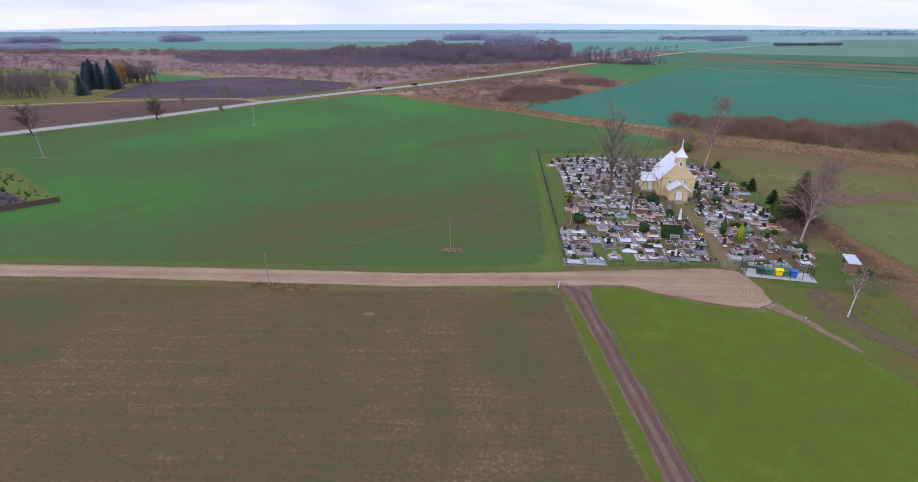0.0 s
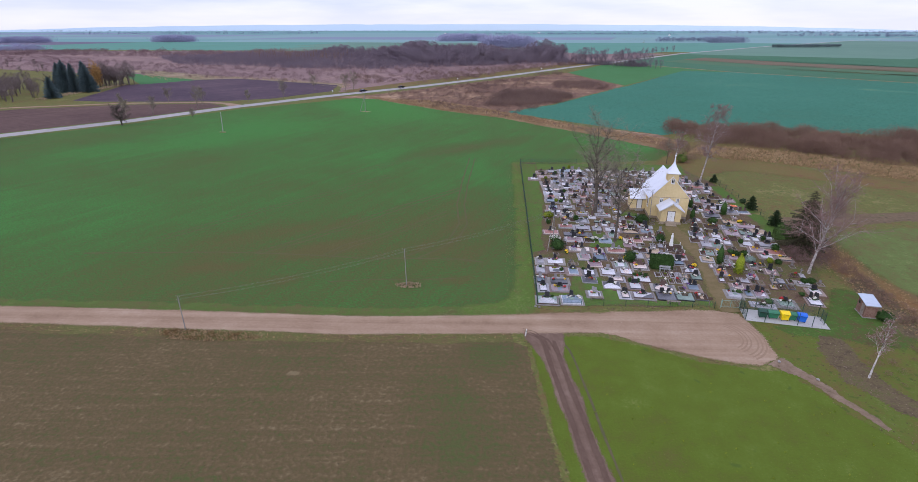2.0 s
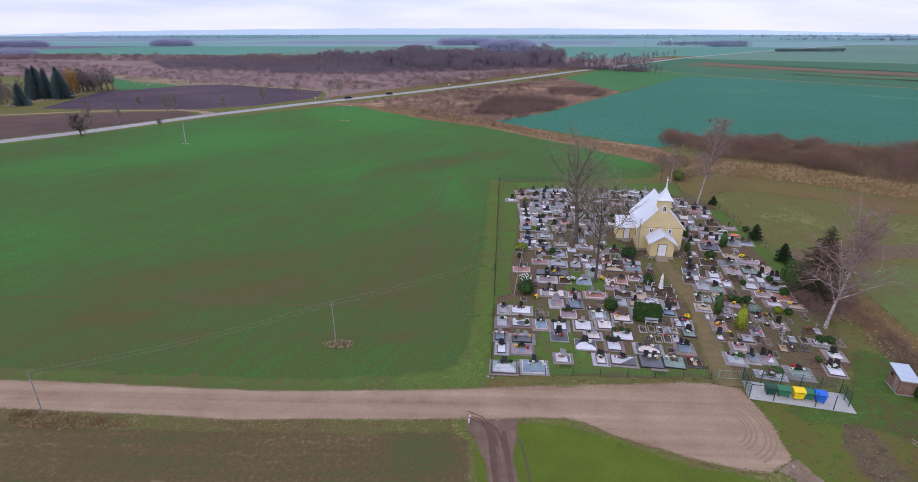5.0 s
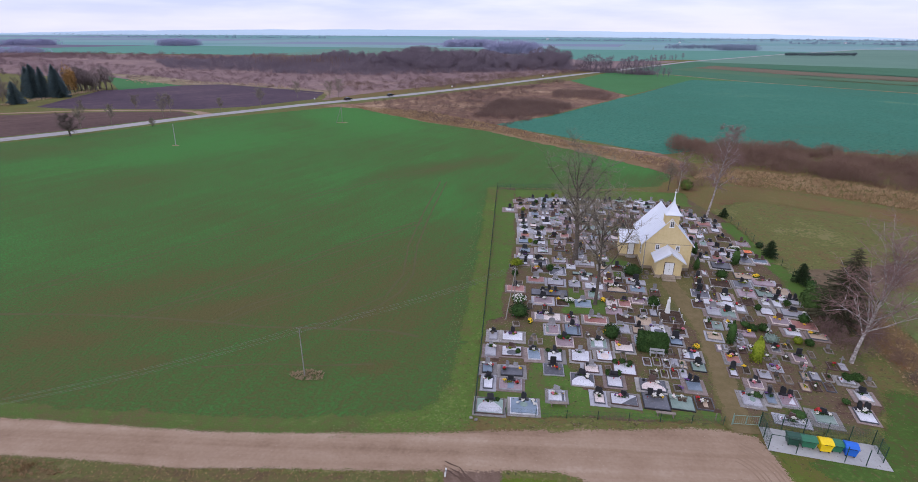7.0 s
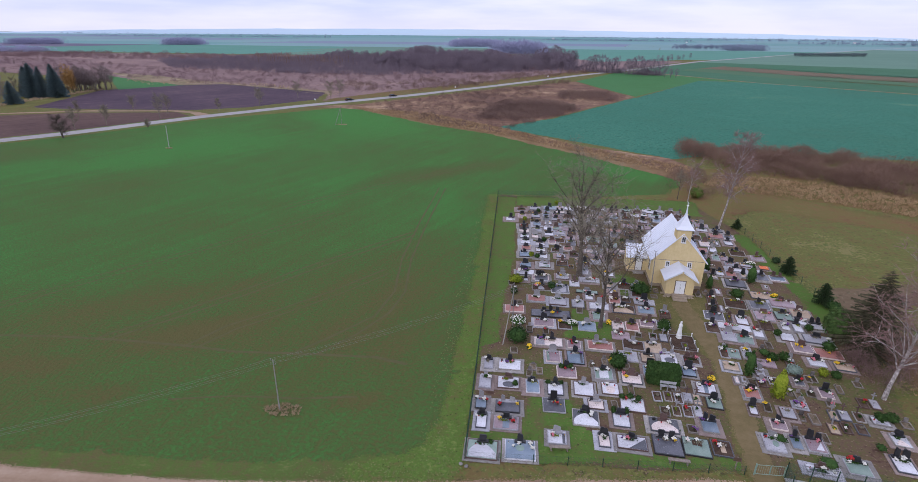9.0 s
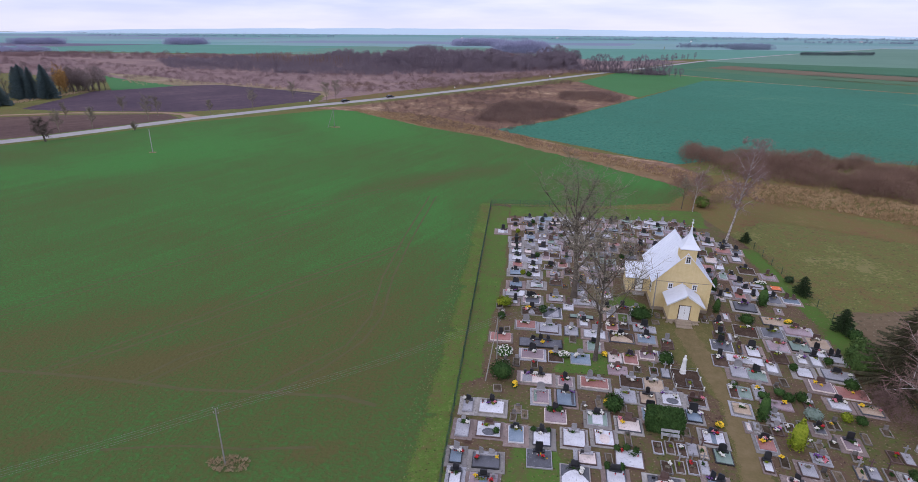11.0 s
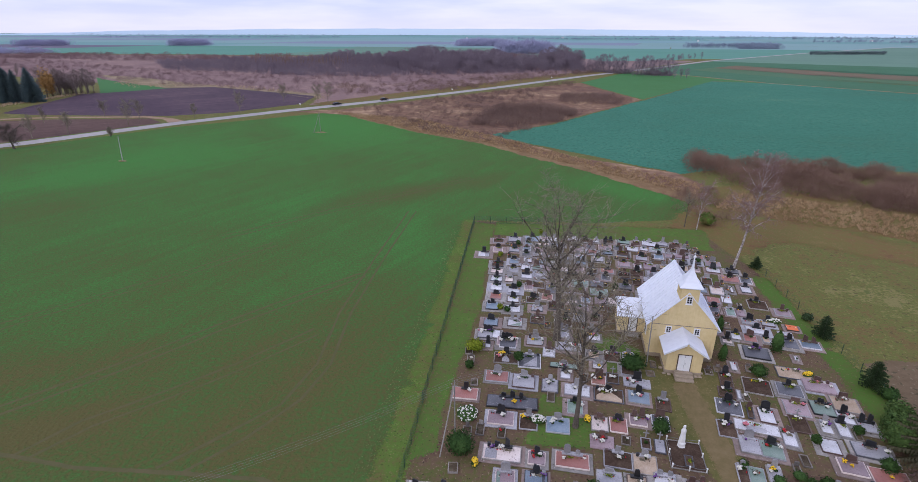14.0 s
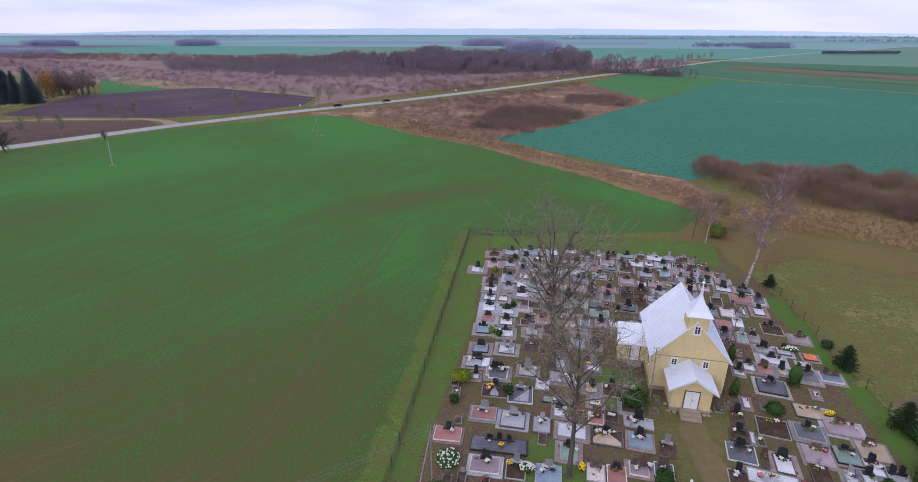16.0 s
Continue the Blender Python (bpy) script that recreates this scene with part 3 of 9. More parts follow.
def single(name, bm, material, label, category="", group="", kind="", m=None):
    ob = new(name, mesh_of(name, bm, material))
    if m is not None:
        ob.matrix_world = m
    return tagged(ob, label, category, group, kind)


def add_box(bm, x0, y0, z0, x1, y1, z1, bevel=0.0, m=None):
    r = bmesh.ops.create_cube(bm, size=1)
    for v in r["verts"]:
        v.co = Vector((x0 + (v.co.x + 0.5) * (x1 - x0), y0 + (v.co.y + 0.5) * (y1 - y0), z0 + (v.co.z + 0.5) * (z1 - z0)))
        if m is not None:
            v.co = m @ v.co
    if bevel:
        edges = list({e for v in r["verts"] for e in v.link_edges})
        bmesh.ops.bevel(bm, geom=edges, offset=bevel, segments=1, affect="EDGES")
    return bm


def box(x0, y0, z0, x1, y1, z1, bevel=0.0):
    return add_box(bmesh.new(), x0, y0, z0, x1, y1, z1, bevel)


def prism(points, axis, a, b):
    """A closed prism: the outline (two coordinates a point) drawn out along an axis from a to b."""
    bm = bmesh.new()
    def at(p, h):
        return {"x": (h, p[0], p[1]), "y": (p[0], h, p[1]), "z": (p[0], p[1], h)}[axis]
    lo, hi = [bm.verts.new(at(p, a)) for p in points], [bm.verts.new(at(p, b)) for p in points]
    bm.faces.new(lo), bm.faces.new(hi)
    for i in range(len(points)):
        j = (i + 1) % len(points)
        bm.faces.new((lo[i], lo[j], hi[j], hi[i]))
    bmesh.ops.recalc_face_normals(bm, faces=bm.faces)
    return bm


def tube(V, F, pts, radii, sides=5):
    """Adds a tapered tube through pts to the lists V and F."""
    base = len(V)
    for i, p in enumerate(pts):
        d = (pts[min(i + 1, len(pts) - 1)] - pts[max(i - 1, 0)]).normalized()
        u = d.orthogonal().normalized()
        w = d.cross(u)
        for k in range(sides):
            a = 2 * math.pi * k / sides
            V.append(p + (u * math.cos(a) + w * math.sin(a)) * radii[i])
    for i in range(len(pts) - 1):
        for k in range(sides):
            a, b = base + i * sides + k, base + i * sides + (k + 1) % sides
            F.append((a, b, b + sides, a + sides))
    F.append(tuple(base + (len(pts) - 1) * sides + k for k in range(sides)))


def rod(pts, r, sides=6, r_end=None):
    V, F = [], []
    pts = [Vector(p) for p in pts]
    n = max(1, len(pts) - 1)
    tube(V, F, pts, [r + ((r_end if r_end is not None else r) - r) * i / n for i in range(len(pts))], sides)
    F.append(tuple(reversed(range(sides))))
    return V, F


def merged(*datas):
    V, F = [], []
    for v, f in datas:
        k = len(V)
        V += list(v)
        F += [tuple(i + k for i in q) for q in f]
    return V, F


# ---- ground: one sheet to the horizon, with fields and roads lying on it ----
single("ground", ([(-4900, -700, 0), (4900, -700, 0), (4900, 4500, 0), (-4900, 4500, 0)], [(0, 1, 2, 3)]), MEADOW,
       "flat olive-brown meadow reaching the horizon", "ground", kind="structure")


def wander(x, y, seed):
    """A smooth uneven offset for an edge."""
    p = Vector((x, y, seed))
    return noise.noise(p * 0.22) + 0.7 * noise.noise(p * 0.8) + 0.35 * noise.noise(p * 2.7)


def soft_land(name, rings, faces, bare, material, label):
    rings = [(x, y, z * 0.4) for x, y, z in rings]  # thin layers, a few centimetres in all
    ob = single(name, (rings, faces), material, label, name.replace("_", " "), kind="structure")
    at = ob.data.attributes.new("bare", "FLOAT", "POINT")
    at.data.foreach_set("value", bare)
    return ob


def sheet(name, outline, z, material, label, ragged=0.3, step=1.0, soft=1.3):
    """A flat piece of land with an uneven edge that thins out over a width of soft metres."""
    seed = len(label) * 1.7
    area = sum(outline[i - 1][0] * outline[i][1] - outline[i][0] * outline[i - 1][1] for i in range(len(outline)))
    if area < 0:
        outline = outline[::-1]
    raw = []
    for i, p in enumerate(outline):
        a, b = Vector(p), Vector(outline[(i + 1) % len(outline)])
        n = max(1, min(90, int((b - a).length / step)))
        raw += [a.lerp(b, k / n) for k in range(n)]
    k, V = len(raw), []
    inner = []
    for i, p in enumerate(raw):
        d = (raw[(i + 1) % k] - raw[i - 1]).normalized()
        nrm = Vector((-d.y, d.x))
        w = wander(p.x, p.y, seed) * ragged
        o, q = p + nrm * (w - soft * 0.5), p + nrm * (w + soft * 0.5)
        V.append((o.x, o.y, z))
        inner.append((q.x, q.y, z))
    V += inner
    ring = [(i, (i + 1) % k) for i in range(k)]
    v2, _, f2, from_v, _, _ = geometry.delaunay_2d_cdt([Vector(p[:2]) for p in V], ring + [(a + k, b + k) for a, b in ring], [], 1, 1e-4, True)
    bare = [0.5 if not o else min(1.0 if i < k else 0.0 for i in o) for o in from_v]
    F = []
    for f in f2:
        a, b, c = (v2[i] for i in f)
        cr = (b.x - a.x) * (c.y - a.y) - (b.y - a.y) * (c.x - a.x)
        if abs(cr) > 1e-5:
            F.append(tuple(f) if cr > 0 else tuple(reversed(f)))
    return soft_land(name, [(p.x, p.y, z) for p in v2], F, bare, material, label)


def ribbon(name, line, width, z, material, label, ragged=0.15, step=1.0, soft=0.8):
    """A strip of land along a line; width is one number or one for each point."""
    seed = len(label) * 1.3
    widths = width if isinstance(width, (list, tuple)) else [width] * len(line)
    cs = []
    for i in range(len(line) - 1):
        a, b = Vector(line[i]), Vector(line[i + 1])
        n = max(1, min(90, int((b - a).length / step)))
        for k in range(n):
            cs.append((a.lerp(b, k / n), widths[i] + (widths[i + 1] - widths[i]) * k / n))
    cs.append((Vector(line[-1]), widths[-1]))
    V, F, B = [], [], []
    for i, (c, w) in enumerate(cs):
        d = (cs[min(i + 3, len(cs) - 1)][0] - cs[max(i - 3, 0)][0]).normalized()
        nrm = Vector((-d.y, d.x))
        wl, wr = wander(c.x, c.y, seed) * ragged, wander(c.x, c.y, seed + 40) * ragged
        sf = min(soft, w * 0.45)
        for off in (w / 2 + wl + sf / 2, w / 2 + wl - sf / 2, -w / 2 - wr + sf / 2, -w / 2 - wr - sf / 2):
            p = c + nrm * off
            V.append((p.x, p.y, z))
        B += [1.0, 0.0, 0.0, 1.0]
        if i:
            j = 4 * i
            F += [(j - 4 + q, j - 3 + q, j + 1 + q, j + q) for q in range(3)]
    return soft_land(name, V, F, B, material, label)


ROAD = [(-330, -110), (-235, 20), (-200, 71), (-178, 100), (-155, 141), (-127, 181), (-84, 234), (-39, 299), (35, 416), (76, 472), (205, 670), (438, 950), (800, 1350), (1500, 2100)]
sheet("green_field", [(-107, 177), (-88, 171), (-56, 136), (-30, 118.5), (-20, 106.5), (-1.3, 88), (13, 70), (17, 63), (14, 52), (-5, 47), (-28, 46), (-28.4, 44),
                      (-28.6, -33), (-30, -36.4), (-50, -37.4), (-71, -37.6), (-114, -39), (-330, -42), (-240, 6), (-196, 66), (-172, 96), (-150, 134)],
      0.03, WINTER_GREEN, "green winter wheat field with brownish thin patches")
sheet("verge", [(-27.1, 45.5), (-27.2, -33.5), (-28.5, -36), (-32, -36.6), (-36.5, -36.2), (-37, -35), (-33.5, -33.5), (-31, -31.4), (-29.9, -27.5), (-29.5, -20), (-29.3, 8), (-29.2, 46)], 0.062, VERGE, "rough yellowish grass strip along a fence", 0.5, 0.7, 2.2)
sheet("brown_field", [(-330, -46), (-111, -44.2), (-71, -43.6), (-50, -43.2), (-31, -41.8), (-28.8, -43), (-27.6, -56), (-26.2, -66), (-25.2, -74), (-22.5, -100), (-20, -170), (-330, -170)],
      0.03, STUBBLE, "bare brown field with faint green regrowth")
sheet("track_verge", [(-28.6, -41.6), (-27.4, -42), (-26.6, -48.5), (-25, -56), (-24, -66), (-23.2, -74), (-20, -100), (-16, -170), (-20, -170), (-22.3, -100), (-24.7, -74), (-25.7, -66), (-27, -56)],
      0.045, LAWN, "fresh green grass strip beside a dirt track", 0.2, soft=0.8)
sheet("lawn", [(-25.2, -40.6), (-20, -40.2), (-15.6, -41.9), (-10, -44.4), (-3.8, -45.6), (-0.8, -45.2), (1, -48.6), (2.8, -53), (5, -57.6), (8, -64), (22, -92), (30, -170), (-15, -170), (-20, -90), (-21, -74), (-22.2, -66), (-23.6, -56), (-25, -47)],
      0.03, LAWN, "bright green mown grass field", 0.3)
sheet("grass_margin", [(-1, -38), (-0.5, -33.2), (10, -34.2), (14, -32), (18, -36), (17, -46), (12, -52), (16, -68), (32, -100), (34, -120), (22, -93), (7, -60.5), (1.5, -48), (-1.2, -43.8)],
      0.045, LAWN_DRY, "uneven grass margin beside the gravel yard", 0.4)
sheet("crop_field", [(-31, 135), (-7, 162), (35, 233), (42, 243), (116, 372), (152, 361), (222, 291), (418, 107), (440, 60), (260, 10), (91, 96), (52, 105), (22, 88)], 0.03, TEAL, "blue-green rape field", 0.8, 5, 2.0)
sheet("green_corner_field", [(20, 346), (70, 455), (93, 450), (150, 362), (118, 374), (44, 250), (30, 300)], 0.045, CORNER_CROP, "small bright green corner field", 0.6, 5, 2.0)
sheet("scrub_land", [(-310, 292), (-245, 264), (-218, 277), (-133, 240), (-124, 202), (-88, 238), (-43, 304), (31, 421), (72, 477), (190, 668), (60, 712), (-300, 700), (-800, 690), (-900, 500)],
      0.03, HAZED_SCRUB, "wide purplish-brown scrubland with dry grass", 2, 8, 6.0)
sheet("scrub_land", [(-103, 190), (-122, 180), (-104, 176), (-88, 171.5), (-56, 136.5), (-30, 119), (-20, 107), (-1.3, 88.5), (13, 70.5), (17, 63.5), (25, 78), (21, 89), (-2, 103), (-30, 136), (-8, 163), (34, 233), (43, 248), (29, 300), (19, 345), (-30, 290), (-75, 228)],
      0.045, SCRUB, "brown overgrown wedge of land beside the road", 0.8, 4, 2.0)
sheet("ploughed_field", [(-245, 156), (-268, 228), (-246, 262), (-218, 276), (-135, 239), (-129, 206), (-150, 172), (-168, 160), (-225, 154)], 0.04, PLOUGH, "dark ploughed field", 0.6, 4, 2.0)
sheet("ploughed_field", [(-245, 128), (-212, 144), (-172, 152), (-160, 143), (-181, 106), (-203, 76), (-240, 24), (-330, 60)], 0.04, PLOUGH_BROWN, "dark ploughed strip beside the road", 0.6, 4, 2.0)
sheet("dry_strip", [(-361, 353), (-311, 335), (-248, 298), (-190, 272), (-134, 248), (-128, 226), (-136, 240), (-218, 277), (-244, 266), (-300, 300)], 0.05, TAN, "pale dry grass strip beyond a ploughed field", 1.5, 4, 3.0)
sheet("grass_patch", [(-343, 328), (-300, 298), (-240, 266), (-261, 233)], 0.045, CORNER_CROP, "green grass patch beside the scrub", 0.6, 4, 2.0)
sheet("reed_strip", [(21, 59), (27, 76), (34, 80), (52, 71), (68, 59), (140, 26), (130, 8), (106, 8), (62, 36.5), (45, 48.5), (30, 54.5)], 0.03, RUST, "strip of dry reed and rough grass", 0.8, 3)
sheet("ploughed_field", [(19.6, -5), (20, 4.6), (24, 5.4), (38, 8.6), (60, 12), (90, 15), (90, 10), (45, 5), (30, 1), (24, -3)], 0.045, FALLOW, "narrow ploughed strip in the meadow", 0.5)
sheet("grass_patch", [(30, -1.5), (42, 1), (90, 0), (70, -50), (28, -40), (24.6, -24), (24, -19), (24.8, -12), (26, -5.5)], 0.03, PALE_GRASS, "pale green grass plot beside the cemetery", 0.6)
sheet("brush_strip", [(19, -9), (24.6, -6), (24, -14), (23.6, -20), (25, -30), (26, -45), (24, -70), (14, -52), (17, -38), (17.5, -24)], 0.056, BRUSH_LAND, "brown brush-covered strip", 0.6)
sheet("brush_strip", [(10, 46.5), (15, 46), (20, 37), (26, 44), (25, 58), (18, 62), (13, 55)], 0.042, RUST, "reddish-brown leaf litter under birches", 1.2, 1.5, 4.5)
sheet("brush_strip", [(14.5, 42), (16.5, 34), (20, 38), (29, 43), (38, 37), (52, 29), (66, 20), (66, 29), (46, 44), (40, 48.5), (31, 54), (20, 53)], 0.038, RUST, "rusty dry growth below a reed strip", 2.2, 2, 7.0)
sheet("brush_strip", [(19.5, -13), (23.6, -10), (23.8, -14), (23.2, -20), (24, -27), (22.5, -35), (19.6, -28), (18.6, -20)], 0.066, ORANGE, "orange-brown dry growth beside the cemetery", 0.8, 1.5, 3.0)
sheet("grass_patch", [(9.0, -33.4), (12.4, -28.2), (15, -25), (18.5, -26), (20, -36), (14, -40), (3, -37.5), (2, -36.2), (8, -35.4)], 0.058, GREEN_MARGIN, "dark green grass round waste containers", 0.6, 1.0, 2.6)
ribbon("leaf_litter", [(7.3, -38.2), (6.1, -42.0), (5.6, -46.5), (7.3, -49.2), (9.0, -51.8), (10.7, -54.4)], [2.0, 3.0, 3.4, 3.2, 3.0, 3.0], 0.064, LITTER, "brown leaf litter round a small birch", 0.8, 0.6, 2.6)
sheet("leaf_litter", [(16.6, -31), (17.2, -26), (19, -21), (21.5, -22), (20.5, -31), (19, -38), (16.5, -37)], 0.07, LITTER, "brown leaf litter behind a shed", 1.0, 0.8, 3.0)
sheet("garden", [(-137, -16.3), (-130, -9.4), (-164, 16), (-190, 12), (-185, -17)], 0.05, VERGE, "small fenced garden plot with yellowish grass", 0.3)
sheet("garden_bed", [(-141, -14), (-137, -10), (-150, -2), (-158, -8)], 0.06, PLOUGH, "dug dark garden bed", 0.3)
# strips beyond the field path
_pl = [(96, 452), (156, 358), (224, 294), (420, 110), (560, -30)]
def beyond(d0, d1, name, mat, label, z):
    up = Vector((0.66, 0.75))
    a = [tuple(Vector(p) + up * d0) for p in _pl]
    b = [tuple(Vector(p) + up * d1) for p in _pl]
    sheet(name, a + b[::-1], z, mat, label, 0.8, 8, 2.0)
beyond(1.5, 60, "green_strip_field", FAR_CROP, "green winter crop strip", 0.03)
beyond(60, 105, "green_strip_field", FAR_CROP2, "dull green pasture strip", 0.03)
beyond(105, 165, "fallow_strip", RED_STRIP, "reddish-brown fallow strip", 0.03)
beyond(165, 360, "green_strip_field", FAR_CROP, "broad green field strip", 0.03)
ribbon("field_path", _pl, 2.0, 0.06, GRAVEL, "pale brown grassy field path", 0.4)
ribbon("asphalt_road", ROAD, 7.4, 0.09, ASPHALT, "pale grey asphalt country road", 0.05, 8, 0.5)
ribbon("road_shoulder", ROAD[:9], 10.6, 0.06, VERGE, "grassy road shoulder", 0.5, 5, 1.5)
ribbon("side_road", [(-156, 146), (-164, 152.5), (-176, 156), (-212, 149.5), (-245, 135), (-330, 95)], [6, 4, 3.4, 3.4, 3.4, 3.4], 0.075, GRAVEL, "pale unpaved side road", 0.3)
ribbon("gravel_road", [(-330, -44), (-112, -41.4), (-92, -40.6), (-71, -40.2), (-50, -39.9), (-29, -37.9), (-20, -36.8)], [4.2, 4.0, 4.0, 4.3, 4.2, 4.4, 5.0], 0.08, GRAVEL, "pale brown gravel road", 0.14, 1.6, 1.3)
sheet("gravel_yard", [(-22, -34.9), (-16, -34.1), (-10, -33.2), (-4, -32.9), (-1.4, -33.4), (-0.9, -36), (-0.6, -39), (-0.9, -43), (-3.6, -44.7), (-6, -44.3), (-10, -43.5), (-13, -42.3), (-15.6, -41.1), (-18, -39.9), (-20, -39.4), (-22, -39.3)], 0.09, GRAVEL, "rounded gravel turning place at a cemetery", 0.25, 1.5)
ribbon("road_verge", [(-330, -40.9), (-112, -38.4), (-92, -37.7), (-71, -37.3), (-50, -37.0), (-38, -36.0), (-31, -34.9)], [2.4, 2.2, 2.0, 2.2, 2.4, 3.0, 4.0], 0.06, ROAD_VERGE, "rough yellow-green verge between a field and a gravel road", 0.8, 0.6, 2.0)
ribbon("road_verge", [(-330, -47), (-112, -44.3), (-92, -43.5), (-71, -43.3), (-50, -42.8), (-40, -42.2), (-30.5, -41.3)], [2.0, 1.9, 1.8, 2.2, 1.7, 1.7, 1.6], 0.06, DRY_VERGE, "rough dry verge between a gravel road and a bare field", 0.5, 0.8, 1.0)
ribbon("dirt_track", [(-26.8, -39.4), (-26.3, -44), (-25.6, -48), (-24.5, -56), (-23.3, -66), (-22.4, -74), (-20, -92), (-15, -170)], [5.4, 2.9, 2.4, 2.3, 2.3, 2.4, 2.4, 2.4], 0.055, DIRT, "dark brown dirt track with wheel ruts", 0.3, 0.7, 1.0)
for off, lab in ((-0.62, "worn rut of a dirt track"), (0.62, "second worn rut of a dirt track")):
    ribbon("wheel_rut", [(-26.4 + off * 1.1, -41.5), (-26.2 + off, -43), (-25.6 + off, -48), (-24.5 + off, -56), (-23.3 + off, -66), (-22.4 + off, -74), (-20 + off, -92), (-15 + off, -170)], [0.3, 0.5, 0.55, 0.55, 0.55, 0.5, 0.5, 0.5], 0.1, RUT, lab, 0.09, 0.5, 0.5)
for off in (-0.5, 0.1, 0.8):
    ribbon("wheel_rut", [(-29.2, -39.7 + off * 0.7), (-27.9, -40.3 + off * 0.8), (-26.9 + off * 0.6, -41.4), (-26.4 + off, -43.5)], [0.08, 0.2, 0.35, 0.4], 0.122 + 0.012 * off, RUT, "brown rut turning from a track onto a gravel road", 0.3, 0.4, 0.5)
ribbon("wheel_line", [(-24.6, -42), (-24.1, -43.2), (-23.7, -45.6), (-23.4, -48.4), (-22.9, -52.6), (-22.5, -57), (-20.6, -73), (-18, -92)], [0.2, 0.24, 0.26, 0.26, 0.26, 0.24, 0.22, 0.22], 0.052, OLIVE, "thin wheel line in the grass", 0.05, 0.5, 0.3)
ribbon("worn_path", [(-1.6, -43.6), (0.6, -46.8), (2.2, -50.4), (3.8, -54)], [2.4, 1.3, 0.8, 0.3], 0.065, WORN, "worn dirt footpath in the grass", 0.4, 0.4, 1.4)
ribbon("worn_path", [(0.2, -46.4), (2.9, -52.4), (5.2, -57.4), (8, -63), (14, -75)], [1.7, 1.7, 1.5, 1.3, 0.8], 0.055, LAWN_DRY, "faint brownish trace of a footpath in the grass", 0.6, 0.5, 1.2)
for k, (line, w) in enumerate((([(-100, -21.5), (-86.5, -20.2), (-78.3, -19.4), (-69.6, -19.2), (-60.9, -19.4), (-54.5, -19.9), (-44.9, -19.3), (-38.5, -19.1), (-34.7, -20)], 0.42),
                               ([(-72, -19), (-66.8, -12.6), (-61.4, -5.9), (-55.4, 2.9), (-49, 11.3), (-42, 20)], 0.34), ([(-70.4, -18.9), (-65.2, -13.1), (-59.8, -6.4), (-53.8, 2.4), (-47.4, 10.8), (-41, 19)], 0.34),
                               ([(-60.9, -19.4), (-58.3, -14.6), (-54.1, -10.4), (-48.7, -4.3), (-43, 3.8)], 0.3), ([(-59.4, -19.6), (-56.8, -15.1), (-52.6, -10.9), (-47.2, -4.8), (-42, 2.6)], 0.24),
                               ([(-47.7, -19.1), (-45, -15.8), (-40.9, -10.1), (-39.9, -3.2), (-41.2, 8.3), (-41.4, 26.6), (-41, 49.7)], 0.3), ([(-45.4, -19.4), (-42, -14.8), (-39.2, -9), (-38.4, -3), (-39.7, 8.3), (-39.9, 26.6), (-39.5, 49.7)], 0.3),
                               ([(-92.3, -14.4), (-86.3, -5.9), (-78.9, 4.5), (-69, 16.6), (-60.7, 29.8)], 0.26), ([(-90.9, -15.4), (-84.9, -6.9), (-77.5, 3.5), (-67.6, 15.6), (-59.3, 28.8)], 0.26),
                               ([(-57, -28.5), (-50.8, -27.3), (-44.2, -26.9), (-38.6, -26)], 0.26), ([(-70, 30), (-52, 52), (-30, 76)], 0.3), ([(-71.3, 31.3), (-53.3, 53.3), (-31.3, 77.3)], 0.3))):
    ribbon("tractor_line", line, w, 0.034 + 0.0015 * k, OLIVE, "faint bare tractor line in the crop", 0.07, 0.6, 0.26)
ribbon("dry_strip", [(-118, 204), (-95, 243), (-50, 308), (24, 425), (65, 481)], [14, 18, 22, 22, 16], 0.052, RUST, "rusty dry growth beyond a country road", 2.0, 4, 6.0)
ribbon("ditch_strip", [(-92, 173), (-56, 139.5), (-30, 122), (-20, 110), (-1, 91.5), (14, 73.5), (20.5, 67)], [5, 5.5, 6, 6, 6.5, 7, 7], 0.058, DITCH, "strip of tan dry grass along a ditch", 0.9, 1.5, 2.0)
for k in range(6):
    r0 = 2.6 + 0.42 * k + (0.3 if k > 2 else 0)
    ribbon("tyre_mark", [(-5.9 + r0 * math.cos(a), -38.9 + r0 * 1.05 * math.sin(a)) for a in [radians(-62 + 11 * q) for q in range(12)]], 0.17, 0.1, TYRE, "curved tyre mark on a gravel yard", 0.05, 0.5, 0.16)

sheet("green_strip_field", [(88, 482), (215, 676), (440, 950), (760, 900), (560, 560), (330, 430), (200, 380), (112, 430)], 0.022, FAR_CROP, "broad green field beside the road", 0.8, 8, 2.0)

sheet("far_field", [(75, 640), (170, 690), (420, 985), (300, 1150), (60, 1150), (40, 760)], 0.036, HAZED_FAR_FIELDS[0], "distant green field behind a leafless wood", 1.5, 20, 1.0)
sheet("far_field", [(205, 660), (450, 955), (820, 1360), (1100, 1300), (700, 800), (420, 560)], 0.036, HAZED_FAR_FIELDS[3], "distant pasture along a country road", 1.5, 20, 1.0)

